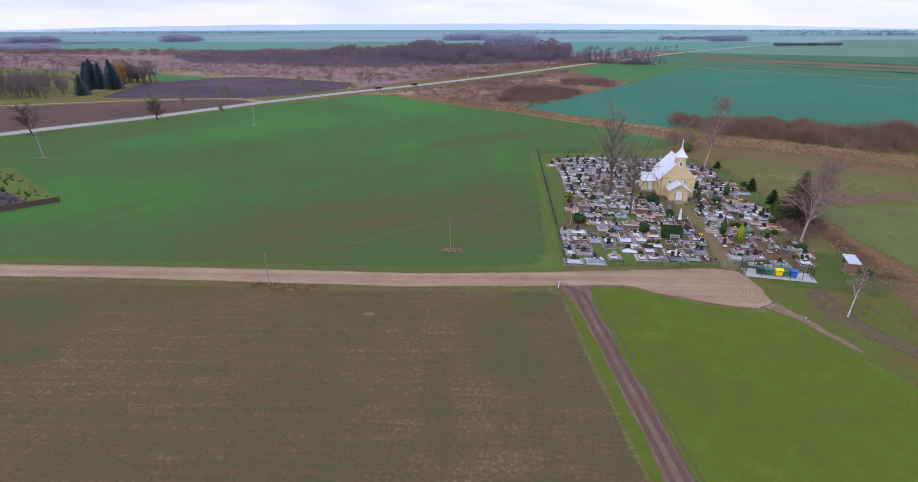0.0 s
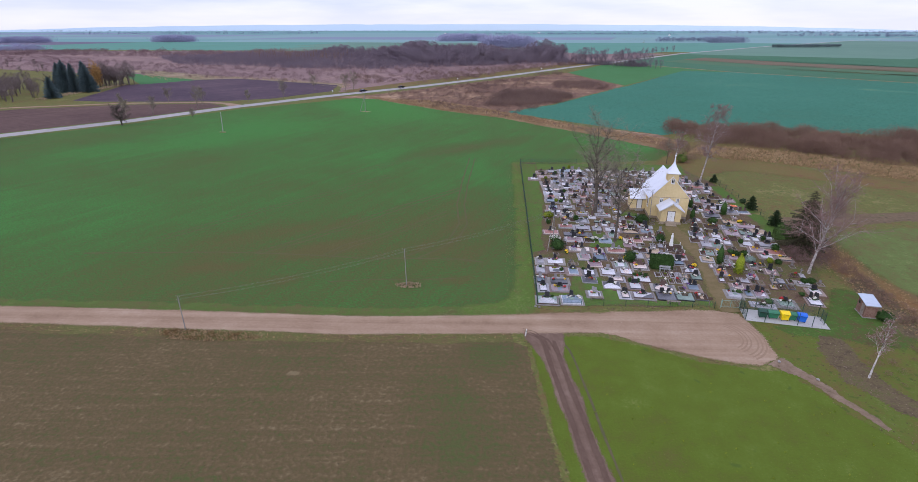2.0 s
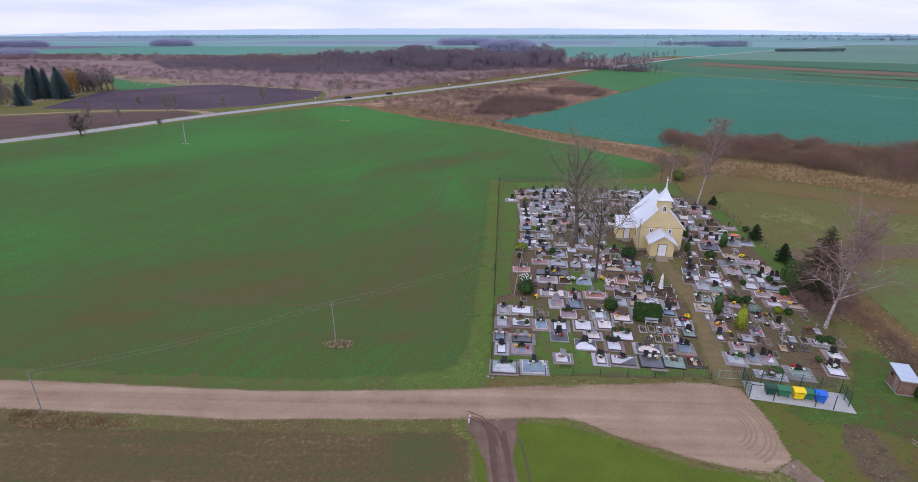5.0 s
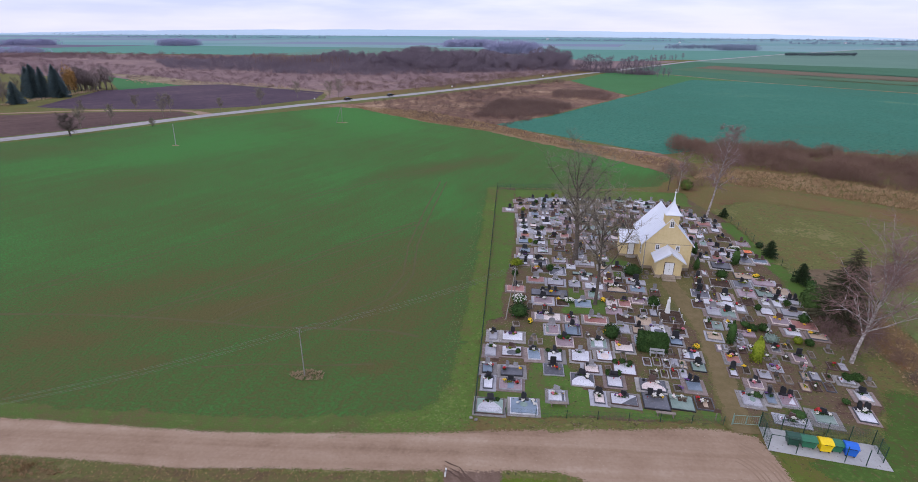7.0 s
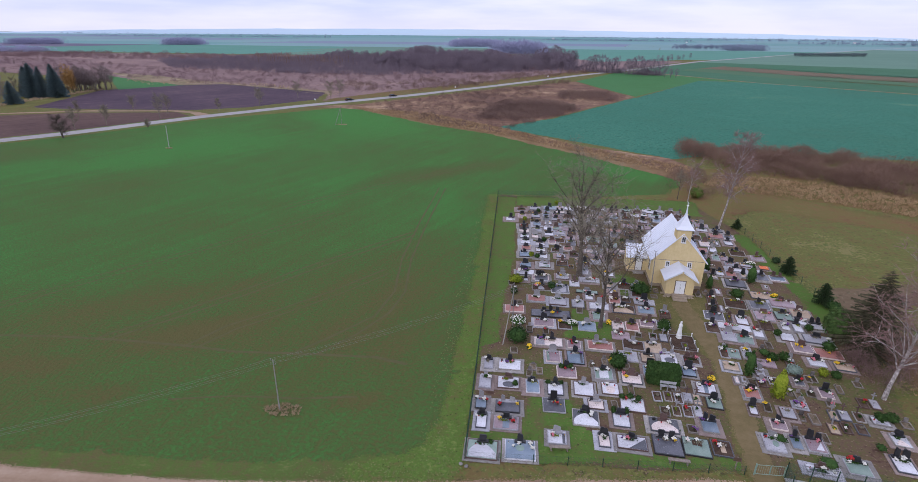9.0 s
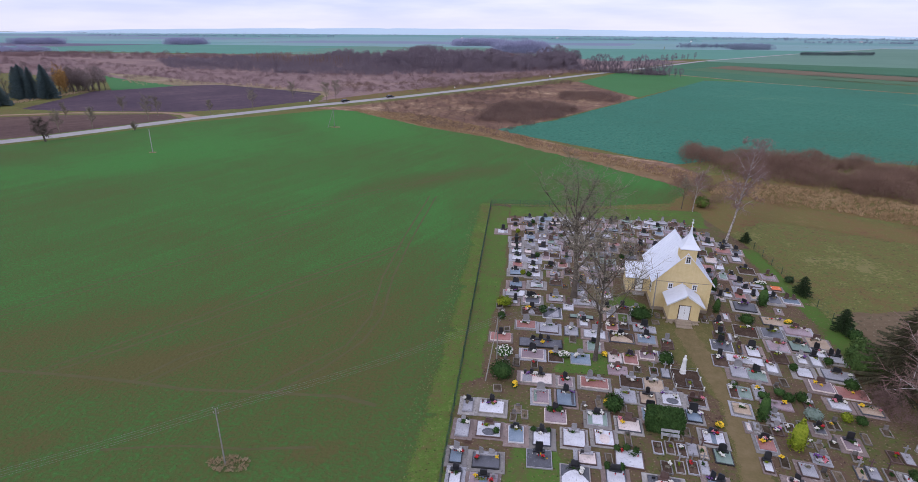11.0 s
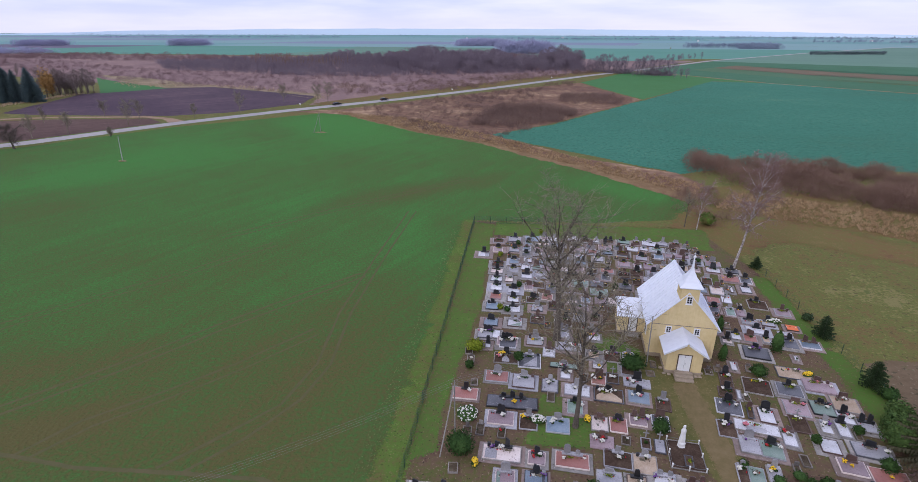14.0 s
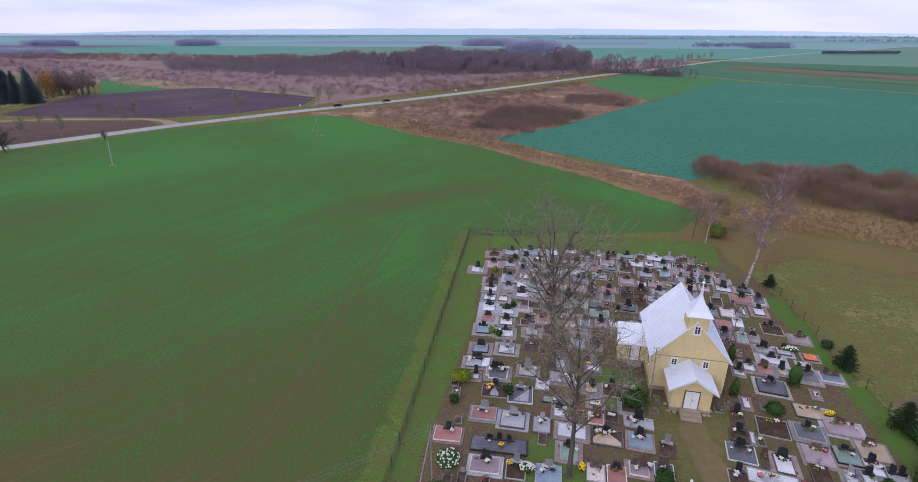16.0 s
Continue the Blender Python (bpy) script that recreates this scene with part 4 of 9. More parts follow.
# far fields, haze painted into their colours, more of it beyond 1100 m
rng = random.Random(4)
far_lines = [560, 720, 930, 1150, 1420, 1760, 2200, 2800, 3500, 4400]
for i in range(len(far_lines) - 1):
    y0, y1 = far_lines[i], far_lines[i + 1]
    x = -4700.0
    while x < 4700:
        wdt = rng.uniform(0.5, 1.3) * (250 + y0 * 0.4)
        x2 = min(4700, x + wdt)
        if not (i < 1 and -900 < x2 and x < 130):
            mt = rng.choices(HAZED_FAR_FIELDS if y0 < 1100 else HAZED_HORIZON_FIELDS, (4, 3.4, 2.2, 2))[0]
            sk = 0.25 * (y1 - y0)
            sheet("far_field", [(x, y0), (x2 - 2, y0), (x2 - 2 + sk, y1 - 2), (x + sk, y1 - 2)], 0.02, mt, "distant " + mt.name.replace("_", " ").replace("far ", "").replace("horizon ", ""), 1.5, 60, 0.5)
        x = x2

# rim of low hills on the horizon; a blue glow stands for haze
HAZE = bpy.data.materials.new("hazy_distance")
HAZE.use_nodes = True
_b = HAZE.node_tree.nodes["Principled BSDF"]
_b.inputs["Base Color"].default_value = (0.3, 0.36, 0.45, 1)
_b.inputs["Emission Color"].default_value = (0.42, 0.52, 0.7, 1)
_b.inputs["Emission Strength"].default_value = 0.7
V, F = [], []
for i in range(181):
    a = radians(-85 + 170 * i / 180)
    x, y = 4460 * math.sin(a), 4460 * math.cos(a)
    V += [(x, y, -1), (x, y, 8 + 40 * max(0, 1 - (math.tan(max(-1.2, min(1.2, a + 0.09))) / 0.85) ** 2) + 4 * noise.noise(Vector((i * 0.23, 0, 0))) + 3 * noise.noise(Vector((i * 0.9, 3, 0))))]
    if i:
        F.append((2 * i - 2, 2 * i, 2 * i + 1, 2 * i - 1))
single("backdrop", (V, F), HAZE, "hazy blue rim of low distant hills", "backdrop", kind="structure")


# ---- cemetery ground ----
sheet("cemetery_ground", [(-27.2, -33), (-3.6, -31.8), (-0.8, -31.6), (8.4, -32.4), (12.6, -28.4), (16, -18), (19, -10), (18.5, 0), (17.6, 12), (17.5, 28), (14, 46), (-27.2, 45.5)],
      0.05, YARD, "trodden cemetery soil with sparse grass", 0.3)
sheet("cemetery_lawn", [(-27, -32.8), (-4, -31.6), (-3.6, -30.2), (-10, -30.8), (-14, -30.4), (-17, -27.4), (-17.6, -23.6), (-21, -23.9), (-22, -27.2), (-27, -27.3)], 0.07, CEM_GRASS, "short grass at the cemetery front", 0.4, 1.5)
sheet("cemetery_lawn", [(-27, -15.5), (-24.8, -14), (-25, -8), (-24.6, -2), (-23.2, 10), (-23.2, 44), (-27, 45)], 0.07, CEM_GRASS, "grass strip inside a cemetery fence", 0.4, 1.5)
sheet("cemetery_lawn", [(-23, 38.5), (14, 36), (15, 46), (-23, 45.5)], 0.085, CEM_GRASS, "grass behind the last row of graves", 0.4, 1.5)
sheet("cemetery_lawn", [(15.6, -7), (19.5, -8), (19, 0), (18, 12), (18, 26), (16.3, 26), (16, 12), (16.4, 0)], 0.07, STRIP, "green grass along a cemetery edge", 0.7, 0.8, 2.6)
sheet("cemetery_lawn", [(-21.8, -28.3), (-17.6, -27.8), (-17.6, -31), (-21, -31.2)], 0.085, CEM_GRASS, "grass between front graves", 0.3, 1)
sheet("cemetery_lawn", [(-9.5, -0.6), (-4.2, -0.4), (-4.2, 4), (-6.6, 6.5), (-8.6, 6), (-9.8, 2)], 0.07, CEM_GRASS, "trodden grass beside a chapel", 0.3, 1)
sheet("cemetery_lawn", [(-17.2, -12.4), (-11, -12.2), (-10.6, -10.6), (-12.6, -5.6), (-15.6, -5.2), (-15.8, -8)], 0.07, CEM_GRASS, "grass between graves round a tree", 0.3, 1)
ribbon("trodden_line", [(-2.0, -33), (-2.0, -29), (-1.0, -23), (0.3, -16), (-0.1, -10), (-0.5, -5), (-0.6, -1.6)], [2.4, 2.2, 2.2, 2.2, 2.6, 2.8, 2.2], 0.1, TROD, "bare trodden line in a grass path", 0.5, 0.4, 2.6)
ribbon("grass_path", [(-2.2, -32.6), (-2.2, -29), (-1.2, -23), (0.1, -16), (-0.4, -10), (-1.1, -5), (-0.8, -1.2), (-0.6, 1.5)], [2.8, 2.6, 2.6, 2.8, 4.8, 6.8, 8.2, 8.4], 0.09, PATHWAY, "worn grass path leading to a chapel", 0.4, 0.8, 1.4)


# ---- chapel ----
def chapel():
    c = thing("chapel", "small yellow wooden chapel with pale tin roofs and a little spire", "chapel", pose(-0.2, 3.0, 0.02, 0, 0, -4))
    W, L, EZ, RZ = 3.4, 8.8, 4.45, 8.25
    part("plinth", box(-W - 0.08, -0.08, 0, W + 0.08, L + 0.08, 0.45, 0.03), BASE_STONE, c, "rendered stone plinth")
    part("nave_wall", prism([(-W, 0.45), (W, 0.45), (W, EZ), (0, RZ - 0.15), (-W, EZ)], "y", 0, L), BOARDS, c)
    # vertical cover strips on the boards
    bm = bmesh.new()
    x = -W + 0.12
    while x < W:
        top = EZ + (RZ - 0.25 - EZ) * (1 - abs(x) / W)
        add_box(bm, x - 0.015, -0.014, 0.5, x + 0.015, 0.002, top - 0.1)
        x += 0.28
    tagged(part("front_board_cladding", bm, BOARDS, c), kind="stuff")
    for s in (-1, 1):
        bm = bmesh.new()
        y = 0.15
        while y < L:
            add_box(bm, min(s * W, s * (W + 0.03)), y - 0.02, 0.5, max(s * W, s * (W + 0.03)), y + 0.02, EZ - 0.05)
            y += 0.28
        tagged(part("side_board_cladding", bm, BOARDS, c), kind="stuff")
        part("corner_board", box(s * W - 0.09, -0.05, 0.45, s * W + 0.09, 0.05, EZ, 0.01), BOARDS, c)
    part("band_board", box(-W, -0.05, 4.16, W, -0.005, 4.22, 0.01), OLD_WOOD, c, "peeling horizontal joint board across the gable")
    # roof slopes with seams
    OW, OF = 3.78, 0.1
    for s in (-1, 1):
        dz = (RZ - EZ) / W * (OW - W)
        out = [(0, RZ), (s * OW, EZ - dz), (s * OW, EZ - dz - 0.09), (0, RZ - 0.12)]
        slope = part("roof", prism(out, "y", -OF, L + OF), TIN, c, "pale galvanised tin roof slope")
        bm = bmesh.new()
        ang = math.atan2(RZ - EZ + dz, OW)
        ln = math.hypot(RZ - EZ + dz, OW)
        y = -OF + 0.4
        while y < L + OF:
            add_box(bm, 0, y - 0.015, 0, ln, y + 0.015, 0.035, m=Matrix.Translation((0, 0, RZ)) @ Matrix.Rotation(ang if s > 0 else math.pi - ang, 4, "Y") @ Matrix.Diagonal((1, 1, s, 1)))
            y += 0.62
        tagged(part("seam", bm, TIN, slope), kind="stuff")
        part("barge_board", prism([(0, RZ - 0.1), (s * OW, EZ - dz - 0.08), (s * OW, EZ - dz - 0.16), (0, RZ - 0.2)], "y", -OF + 0.02, -OF + 0.07), BOARDS, c, "narrow yellow barge board")
        part("gutter", rod([(s * (OW + 0.05), -OF, EZ - dz - 0.08), (s * (OW + 0.05), L + OF, EZ - dz - 0.08)], 0.07), TIN, c)
    part("ridge_cap", prism([(-0.18, RZ - 0.12), (0, RZ + 0.05), (0.18, RZ - 0.12)], "y", -OF, L + OF), TIN, c)
    # belfry
    T, BX = 0.92, 0.1
    bel = part("belfry_wall", box(BX - T, -0.022, 5.6, BX + T, 1.9, 8.86), BOARDS, c, "square yellow boarded belfry")
    bm = bmesh.new()
    for k in range(8):
        x = BX - T + 0.1 + k * 0.246
        add_box(bm, x - 0.012, -0.036, 6.9, x + 0.012, -0.02, 8.8)
        add_box(bm, BX - T - 0.02, 0.1 + k * 0.246 - 0.012, 7.4, BX - T, 0.1 + k * 0.246 + 0.012, 8.8)
    tagged(part("board_cladding", bm, BOARDS, bel), kind="stuff")
    prof = [(1.2, 8.8), (1.2, 8.88), (0.82, 9.33), (0.46, 9.95), (0.2, 10.5), (0.12, 10.8), (0.03, 12.0)]
    V, F = [], []
    for r, z in prof:
        V += [(BX - r, 0.93 - r, z), (BX + r, 0.93 - r, z), (BX + r, 0.93 + r, z), (BX - r, 0.93 + r, z)]
    for i in range(len(prof) - 1):
        F += [(4 * i + k, 4 * i + (k + 1) % 4, 4 * i + 4 + (k + 1) % 4, 4 * i + 4 + k) for k in range(4)]
    F += [(3, 2, 1, 0), tuple(4 * len(prof) - 4 + k for k in range(4))]
    sp = part("spire", (V, F), TIN, c, "flared tin belfry roof rising to a thin spire")
    bm = bmesh.new()
    bmesh.ops.create_uvsphere(bm, u_segments=10, v_segments=6, radius=0.15, matrix=Matrix.Translation((BX, 0.93, 12.05)))
    part("finial", bm, WHITE_PAINT, sp)
    part("cross", merged(rod([(BX, 0.93, 12.1), (BX, 0.93, 12.55)], 0.02), rod([(BX - 0.14, 0.93, 12.4), (BX + 0.14, 0.93, 12.4)], 0.02)), TIN, sp)

    def window(x, z, w, h, y=-0.03):
        fr = part("window", box(x - w / 2, y - 0.06, z - h / 2, x + w / 2, y + 0.02, z + h / 2, 0.01), WHITE_PAINT, c, "white framed window with small dark panes")
        for i in (-1, 1):
            for j in (-1, 0, 1):
                part("pane", box(x + i * w * 0.19 - w * 0.14, y - 0.075, z + j * h * 0.27 - h * 0.115, x + i * w * 0.19 + w * 0.14, y - 0.065, z + j * h * 0.27 + h * 0.115), GLASS, fr)
        part("sill", box(x - w / 2 - 0.05, y - 0.14, z - h / 2 - 0.06, x + w / 2 + 0.05, y, z - h / 2 - 0.002), WHITE_PAINT, fr)
    window(-1.5, 3.62, 0.62, 0.82)
    window(1.45, 3.62, 0.62, 0.82)
    window(0.1, 7.4, 0.66, 0.95, -0.04)
    for s in (-1, 1):
        for y in (2.2, 4.4, 6.8):
            if s < 0 and y > 4:
                continue
            fr = part("window", box(min(s * W, s * (W + 0.09)), y - 0.45, 1.6, max(s * W, s * (W + 0.09)), y + 0.45, 3.2, 0.01), WHITE_PAINT, c, "white framed side window")
            for j in (-1, 1):
                for k in (-1, 0, 1):
                    part("pane", box(min(s * (W + 0.092), s * (W + 0.1)), y + j * 0.2 - 0.15, 2.4 + k * 0.48 - 0.2, max(s * (W + 0.092), s * (W + 0.1)), y + j * 0.2 + 0.15, 2.4 + k * 0.48 + 0.2), GLASS, fr)
    # porch
    PX, PW, PD = -0.1, 1.8, 3.05
    part("porch_plinth", box(PX - PW - 0.06, -PD - 0.06, 0, PX + PW + 0.06, 0, 0.4, 0.03), BASE_STONE, c, "rendered porch plinth")
    part("porch_wall", prism([(PX - PW, 0.4), (PX + PW, 0.4), (PX + PW, 2.75), (PX, 3.95), (PX - PW, 2.75)], "y", -PD, -0.002), BOARDS, c)
    bm = bmesh.new()
    for k in range(13):
        x = PX - PW + 0.08 + k * 0.285
        if abs(x - PX) < 0.75:
            add_box(bm, x - 0.018, -PD - 0.03, 2.55, x + 0.018, -PD + 0.002, 2.6 + 1.1 * (1 - abs(x - PX) / PW))
        else:
            add_box(bm, x - 0.018, -PD - 0.03, 0.45, x + 0.018, -PD + 0.002, 2.7 + 1.1 * (1 - abs(x - PX) / PW))
    tagged(part("porch_board_cladding", bm, BOARDS, c), kind="stuff")
    for s in (-1, 1):
        out = [(PX, 4.12), (PX + s * 2.25, 2.62), (PX + s * 2.25, 2.54), (PX, 4.0)]
        part("porch_roof", prism(out, "y", -PD - 0.45, -0.06), TIN, c, "pale tin porch roof slope")
        part("porch_fascia", prism([(PX, 4.0), (PX + s * 2.25, 2.54), (PX + s * 2.25, 2.4), (PX, 3.84)], "y", -PD - 0.43, -PD - 0.37), WHITE_PAINT, c, "pale fascia board")
    part("porch_ridge_cap", prism([(PX - 0.14, 4.02), (PX, 4.17), (PX + 0.14, 4.02)], "y", -PD - 0.46, -0.06), TIN, c)
    part("king_post", box(PX - 0.1, -PD - 0.44, 3.55, PX + 0.1, -PD - 0.3, 4.05, 0.02), BOARDS, c, "small yellow gable post")
    dr = part("door_frame", box(PX - 0.72, -PD - 0.05, 0.4, PX + 0.72, -PD - 0.002, 2.5, 0.01), TRIM_DARK, c, "dark brown door frame")
    for s in (-1, 1):
        leaf = part("door_leaf", box(PX + min(0.01 * s, 0.62 * s), -PD - 0.1, 0.44, PX + max(0.01 * s, 0.62 * s), -PD - 0.052, 2.42, 0.01), WHITE_PAINT, dr, "white painted door leaf")
    part("door_handle", box(PX + 0.06, -PD - 0.15, 1.38, PX + 0.1, -PD - 0.1, 1.52, 0.005), TRIM_DARK, dr)
    for k in range(3):
        part("step", box(PX - 0.95, -PD - 0.52 - 0.46 * k, 0, PX + 0.95, -PD - 0.06 - 0.46 * k, 0.54 - 0.18 * k, 0.03), BASE_STONE, c, "worn concrete step")
    for k, (x, y) in enumerate(((-1.9, -3.3), (-1.4, -3.4), (1.3, -3.38), (1.75, -3.3), (2.0, -2.6), (-2.1, -2.4))):
        part("footing_stone", box(PX + x - 0.2, y - 0.14, 0, PX + x + 0.2, y + 0.14, 0.16 + 0.04 * (k % 3), 0.06), BASE_STONE, c, "rough fieldstone at a porch foot")
    # side annex
    part("annex_plinth", box(-6.25, 4.35, 0, -W - 0.09, 8.0, 0.35, 0.02), BASE_STONE, c)
    part("annex_wall", prism([(4.4, 0.35), (7.95, 0.35), (7.95, 2.6), (6.2, 3.75), (4.4, 2.6)], "x", -6.2, -W + 0.01), BOARDS, c, "low yellow side annex")
    for s, y1 in ((-1, 3.95), (1, 8.4)):
        part("annex_roof", prism([(6.2, 4.0), (y1, 2.5), (y1, 2.42), (6.2, 3.88)], "x", -6.55, -W + 0.02), TIN, c, "pale tin annex roof slope")
    ad = part("annex_door_frame", box(-5.1, 4.34, 0.35, -4.0, 4.4, 2.42, 0.01), TRIM_DARK, c, "dark door frame")
    part("annex_door", box(-5.0, 4.3, 0.38, -4.1, 4.342, 2.34, 0.01), WHITE_PAINT, ad, "pale grey annex door")
    part("annex_step", box(-5.3, 3.6, 0, -3.8, 4.33, 0.25, 0.02), CONCRETE, c)
chapel()


# ---- graves ----
def tilt(x):
    """The graves turn slowly towards the path: straight at one fence, about eleven degrees at the other."""
    return -max(0.0, min(11.0, (x + 22) * 0.42))


def stone_outline(shape, w, h):
    if shape == "round":
        return [(-w / 2, 0), (w / 2, 0), (w / 2, h * 0.7)] + [(w / 2 * math.cos(a * math.pi / 6), h * 0.7 + h * 0.3 * math.sin(a * math.pi / 6)) for a in range(1, 6)] + [(-w / 2, h * 0.7)]
    if shape == "wave":
        return [(-w / 2, 0), (w / 2, 0), (w / 2 * 1.04, h * 0.6), (w * 0.36, h * 0.88), (w * 0.08, h * 0.84), (-w * 0.14, h), (-w * 0.4, h * 0.96), (-w / 2 * 1.05, h * 0.66)]
    if shape == "slant":
        return [(-w / 2, 0), (w / 2, 0), (w / 2, h * 0.72), (w * 0.1, h * 0.86), (-w * 0.3, h), (-w / 2, h * 0.92)]
    return [(-w / 2, 0), (w / 2, 0), (w / 2, h * 0.94), (w * 0.4, h), (-w * 0.4, h), (-w / 2, h * 0.94)]


SLAB_WORDS = dict(white="white chippings", pink="pinkish pale gravel", grey="grey granite slab", dark="dark granite slab", blue="blue-grey granite slab",
                  mauve="mauve granite slab", red="red granite slab", green="green-grey slab", soil="bare soil", sand="yellowish sand", orange="bright orange slab")
STONE_WORDS = dict(black="polished black", grey="grey", brown="brown")
taken = []
# patterns laid into some graves: kind, two corners as shares of the bed, filling
INLAYS = {
    (-25.7, -31.8): [("fan", -0.9, -0.9, 0.95, 0.8, "white")],
    (-22.4, -31.5): [("ring", -0.3, -0.2, 0.3, 0.45, "green")],
    (-23.7, -28.2): [("box", -0.28, -0.95, 0.3, 0.6, "blue")],
    (-19.1, -29.6): [("box", 0.6, -0.95, 0.92, 0.7, "dark")],
    (-12.5, -29.5): [("tri", -0.25, -0.95, 0.97, 0.8, "dark")],
    (-6.9, -29.3): [("box", -0.3, 0.1, 0.05, 0.75, "soil"), ("box", 0.1, 0.1, 0.45, 0.75, "soil")],
    (-4.7, -29.2): [("box", -0.2, -0.6, 0.35, 0.7, "sand")],
    (-3.4, -20.8): [("box", -0.25, -0.95, 0.2, 0.8, "blue")],
    (-16.2, -26.6): [("fan", -0.95, -0.95, 0.95, 0.6, "white")],
    (-9.1, -26.9): [("fan", -0.95, -0.95, 0.95, 0.75, "pink")],
    (-18.7, -16.8): [("box", -0.95, -0.9, -0.55, 0.8, "green")],
    (-16.2, -16.8): [("box", 0.55, -0.9, 0.85, 0.8, "dark")],
    (-13.5, -19.5): [("box", -0.55, -0.95, 0.55, 0.6, "white")],
    (-16.7, 0.3): [("tri", -0.6, -0.9, 0.7, 0.6, "grey")],
    (-19.3, 0.5): [("fan", -0.35, -0.8, 0.3, 0.5, "grey")],
    (-8.8, -4.7): [("fan", -0.9, -0.95, 0.9, 0.6, "sand")],
    (0.1, -28.1): [("ring", -0.2, -0.5, 0.5, 0.3, "green")],
    (3.7, -27.9): [("tri", -0.2, -0.8, 0.7, 0.4, "white")],
}
DARK_BEDS = {(-25.7, -31.8): "green", (-16.2, -26.6): "dark", (-9.1, -26.9): "dark", (-8.8, -4.7): "soil"}


def shards(rng, n, rx, ry, rz, cz, size, shell=0.55, bottom=-1.0):
    """Many small leaf clumps filling an egg-shaped crown, thicker towards its outside."""
    V, F = [], []
    while len(F) < n * 2:
        d = Vector((rng.gauss(0, 1), rng.gauss(0, 1), rng.gauss(0, 1))).normalized()
        if d.z < bottom:
            continue
        rr = rng.uniform(shell, 1.0) * (1 + 0.16 * noise.noise(d * 2.3 + Vector((rng.random() * 0.2, n * 0.01, 0))))
        p = Vector((d.x * rx * rr, d.y * ry * rr, cz + d.z * rz * rr))
        a = Vector((rng.uniform(-1, 1), rng.uniform(-1, 1), rng.uniform(-1, 1))).normalized() * size * rng.uniform(0.6, 1.3)
        b = (a.cross(d) + Vector((0.01, 0, 0))).normalized() * size * rng.uniform(0.5, 1.0)
        k = len(V)
        V += [p - a, p + b, p + a, p - b + d * size * 0.5]
        F += [(k, k + 1, k + 2), (k, k + 2, k + 3)]
    return V, F


def outline_of(kind, x0, y0, x1, y1):
    if kind == "fan":
        w, h, cx = x1 - x0, y1 - y0, (x0 + x1) / 2
        return [(x0, y0), (x1, y0), (x1, y0 + h * 0.3), (x0 + w * 0.82, y0 + h * 0.62), (x0 + w * 0.62, y0 + h * 0.9), (cx, y1), (x0 + w * 0.3, y0 + h * 0.88), (x0 + w * 0.12, y0 + h * 0.66), (x0, y0 + h * 0.4)]
    if kind == "tri":
        return [(x0, y0), (x1, y0), (x1, y1)]
    if kind == "ring":
        return [((x0 + x1) / 2 + (x1 - x0) / 2 * math.cos(k * math.pi / 6), (y0 + y1) / 2 + (y1 - y0) / 2 * math.sin(k * math.pi / 6)) for k in range(12)]
    return [(x0, y0), (x1, y0), (x1, y1), (x0, y1)]




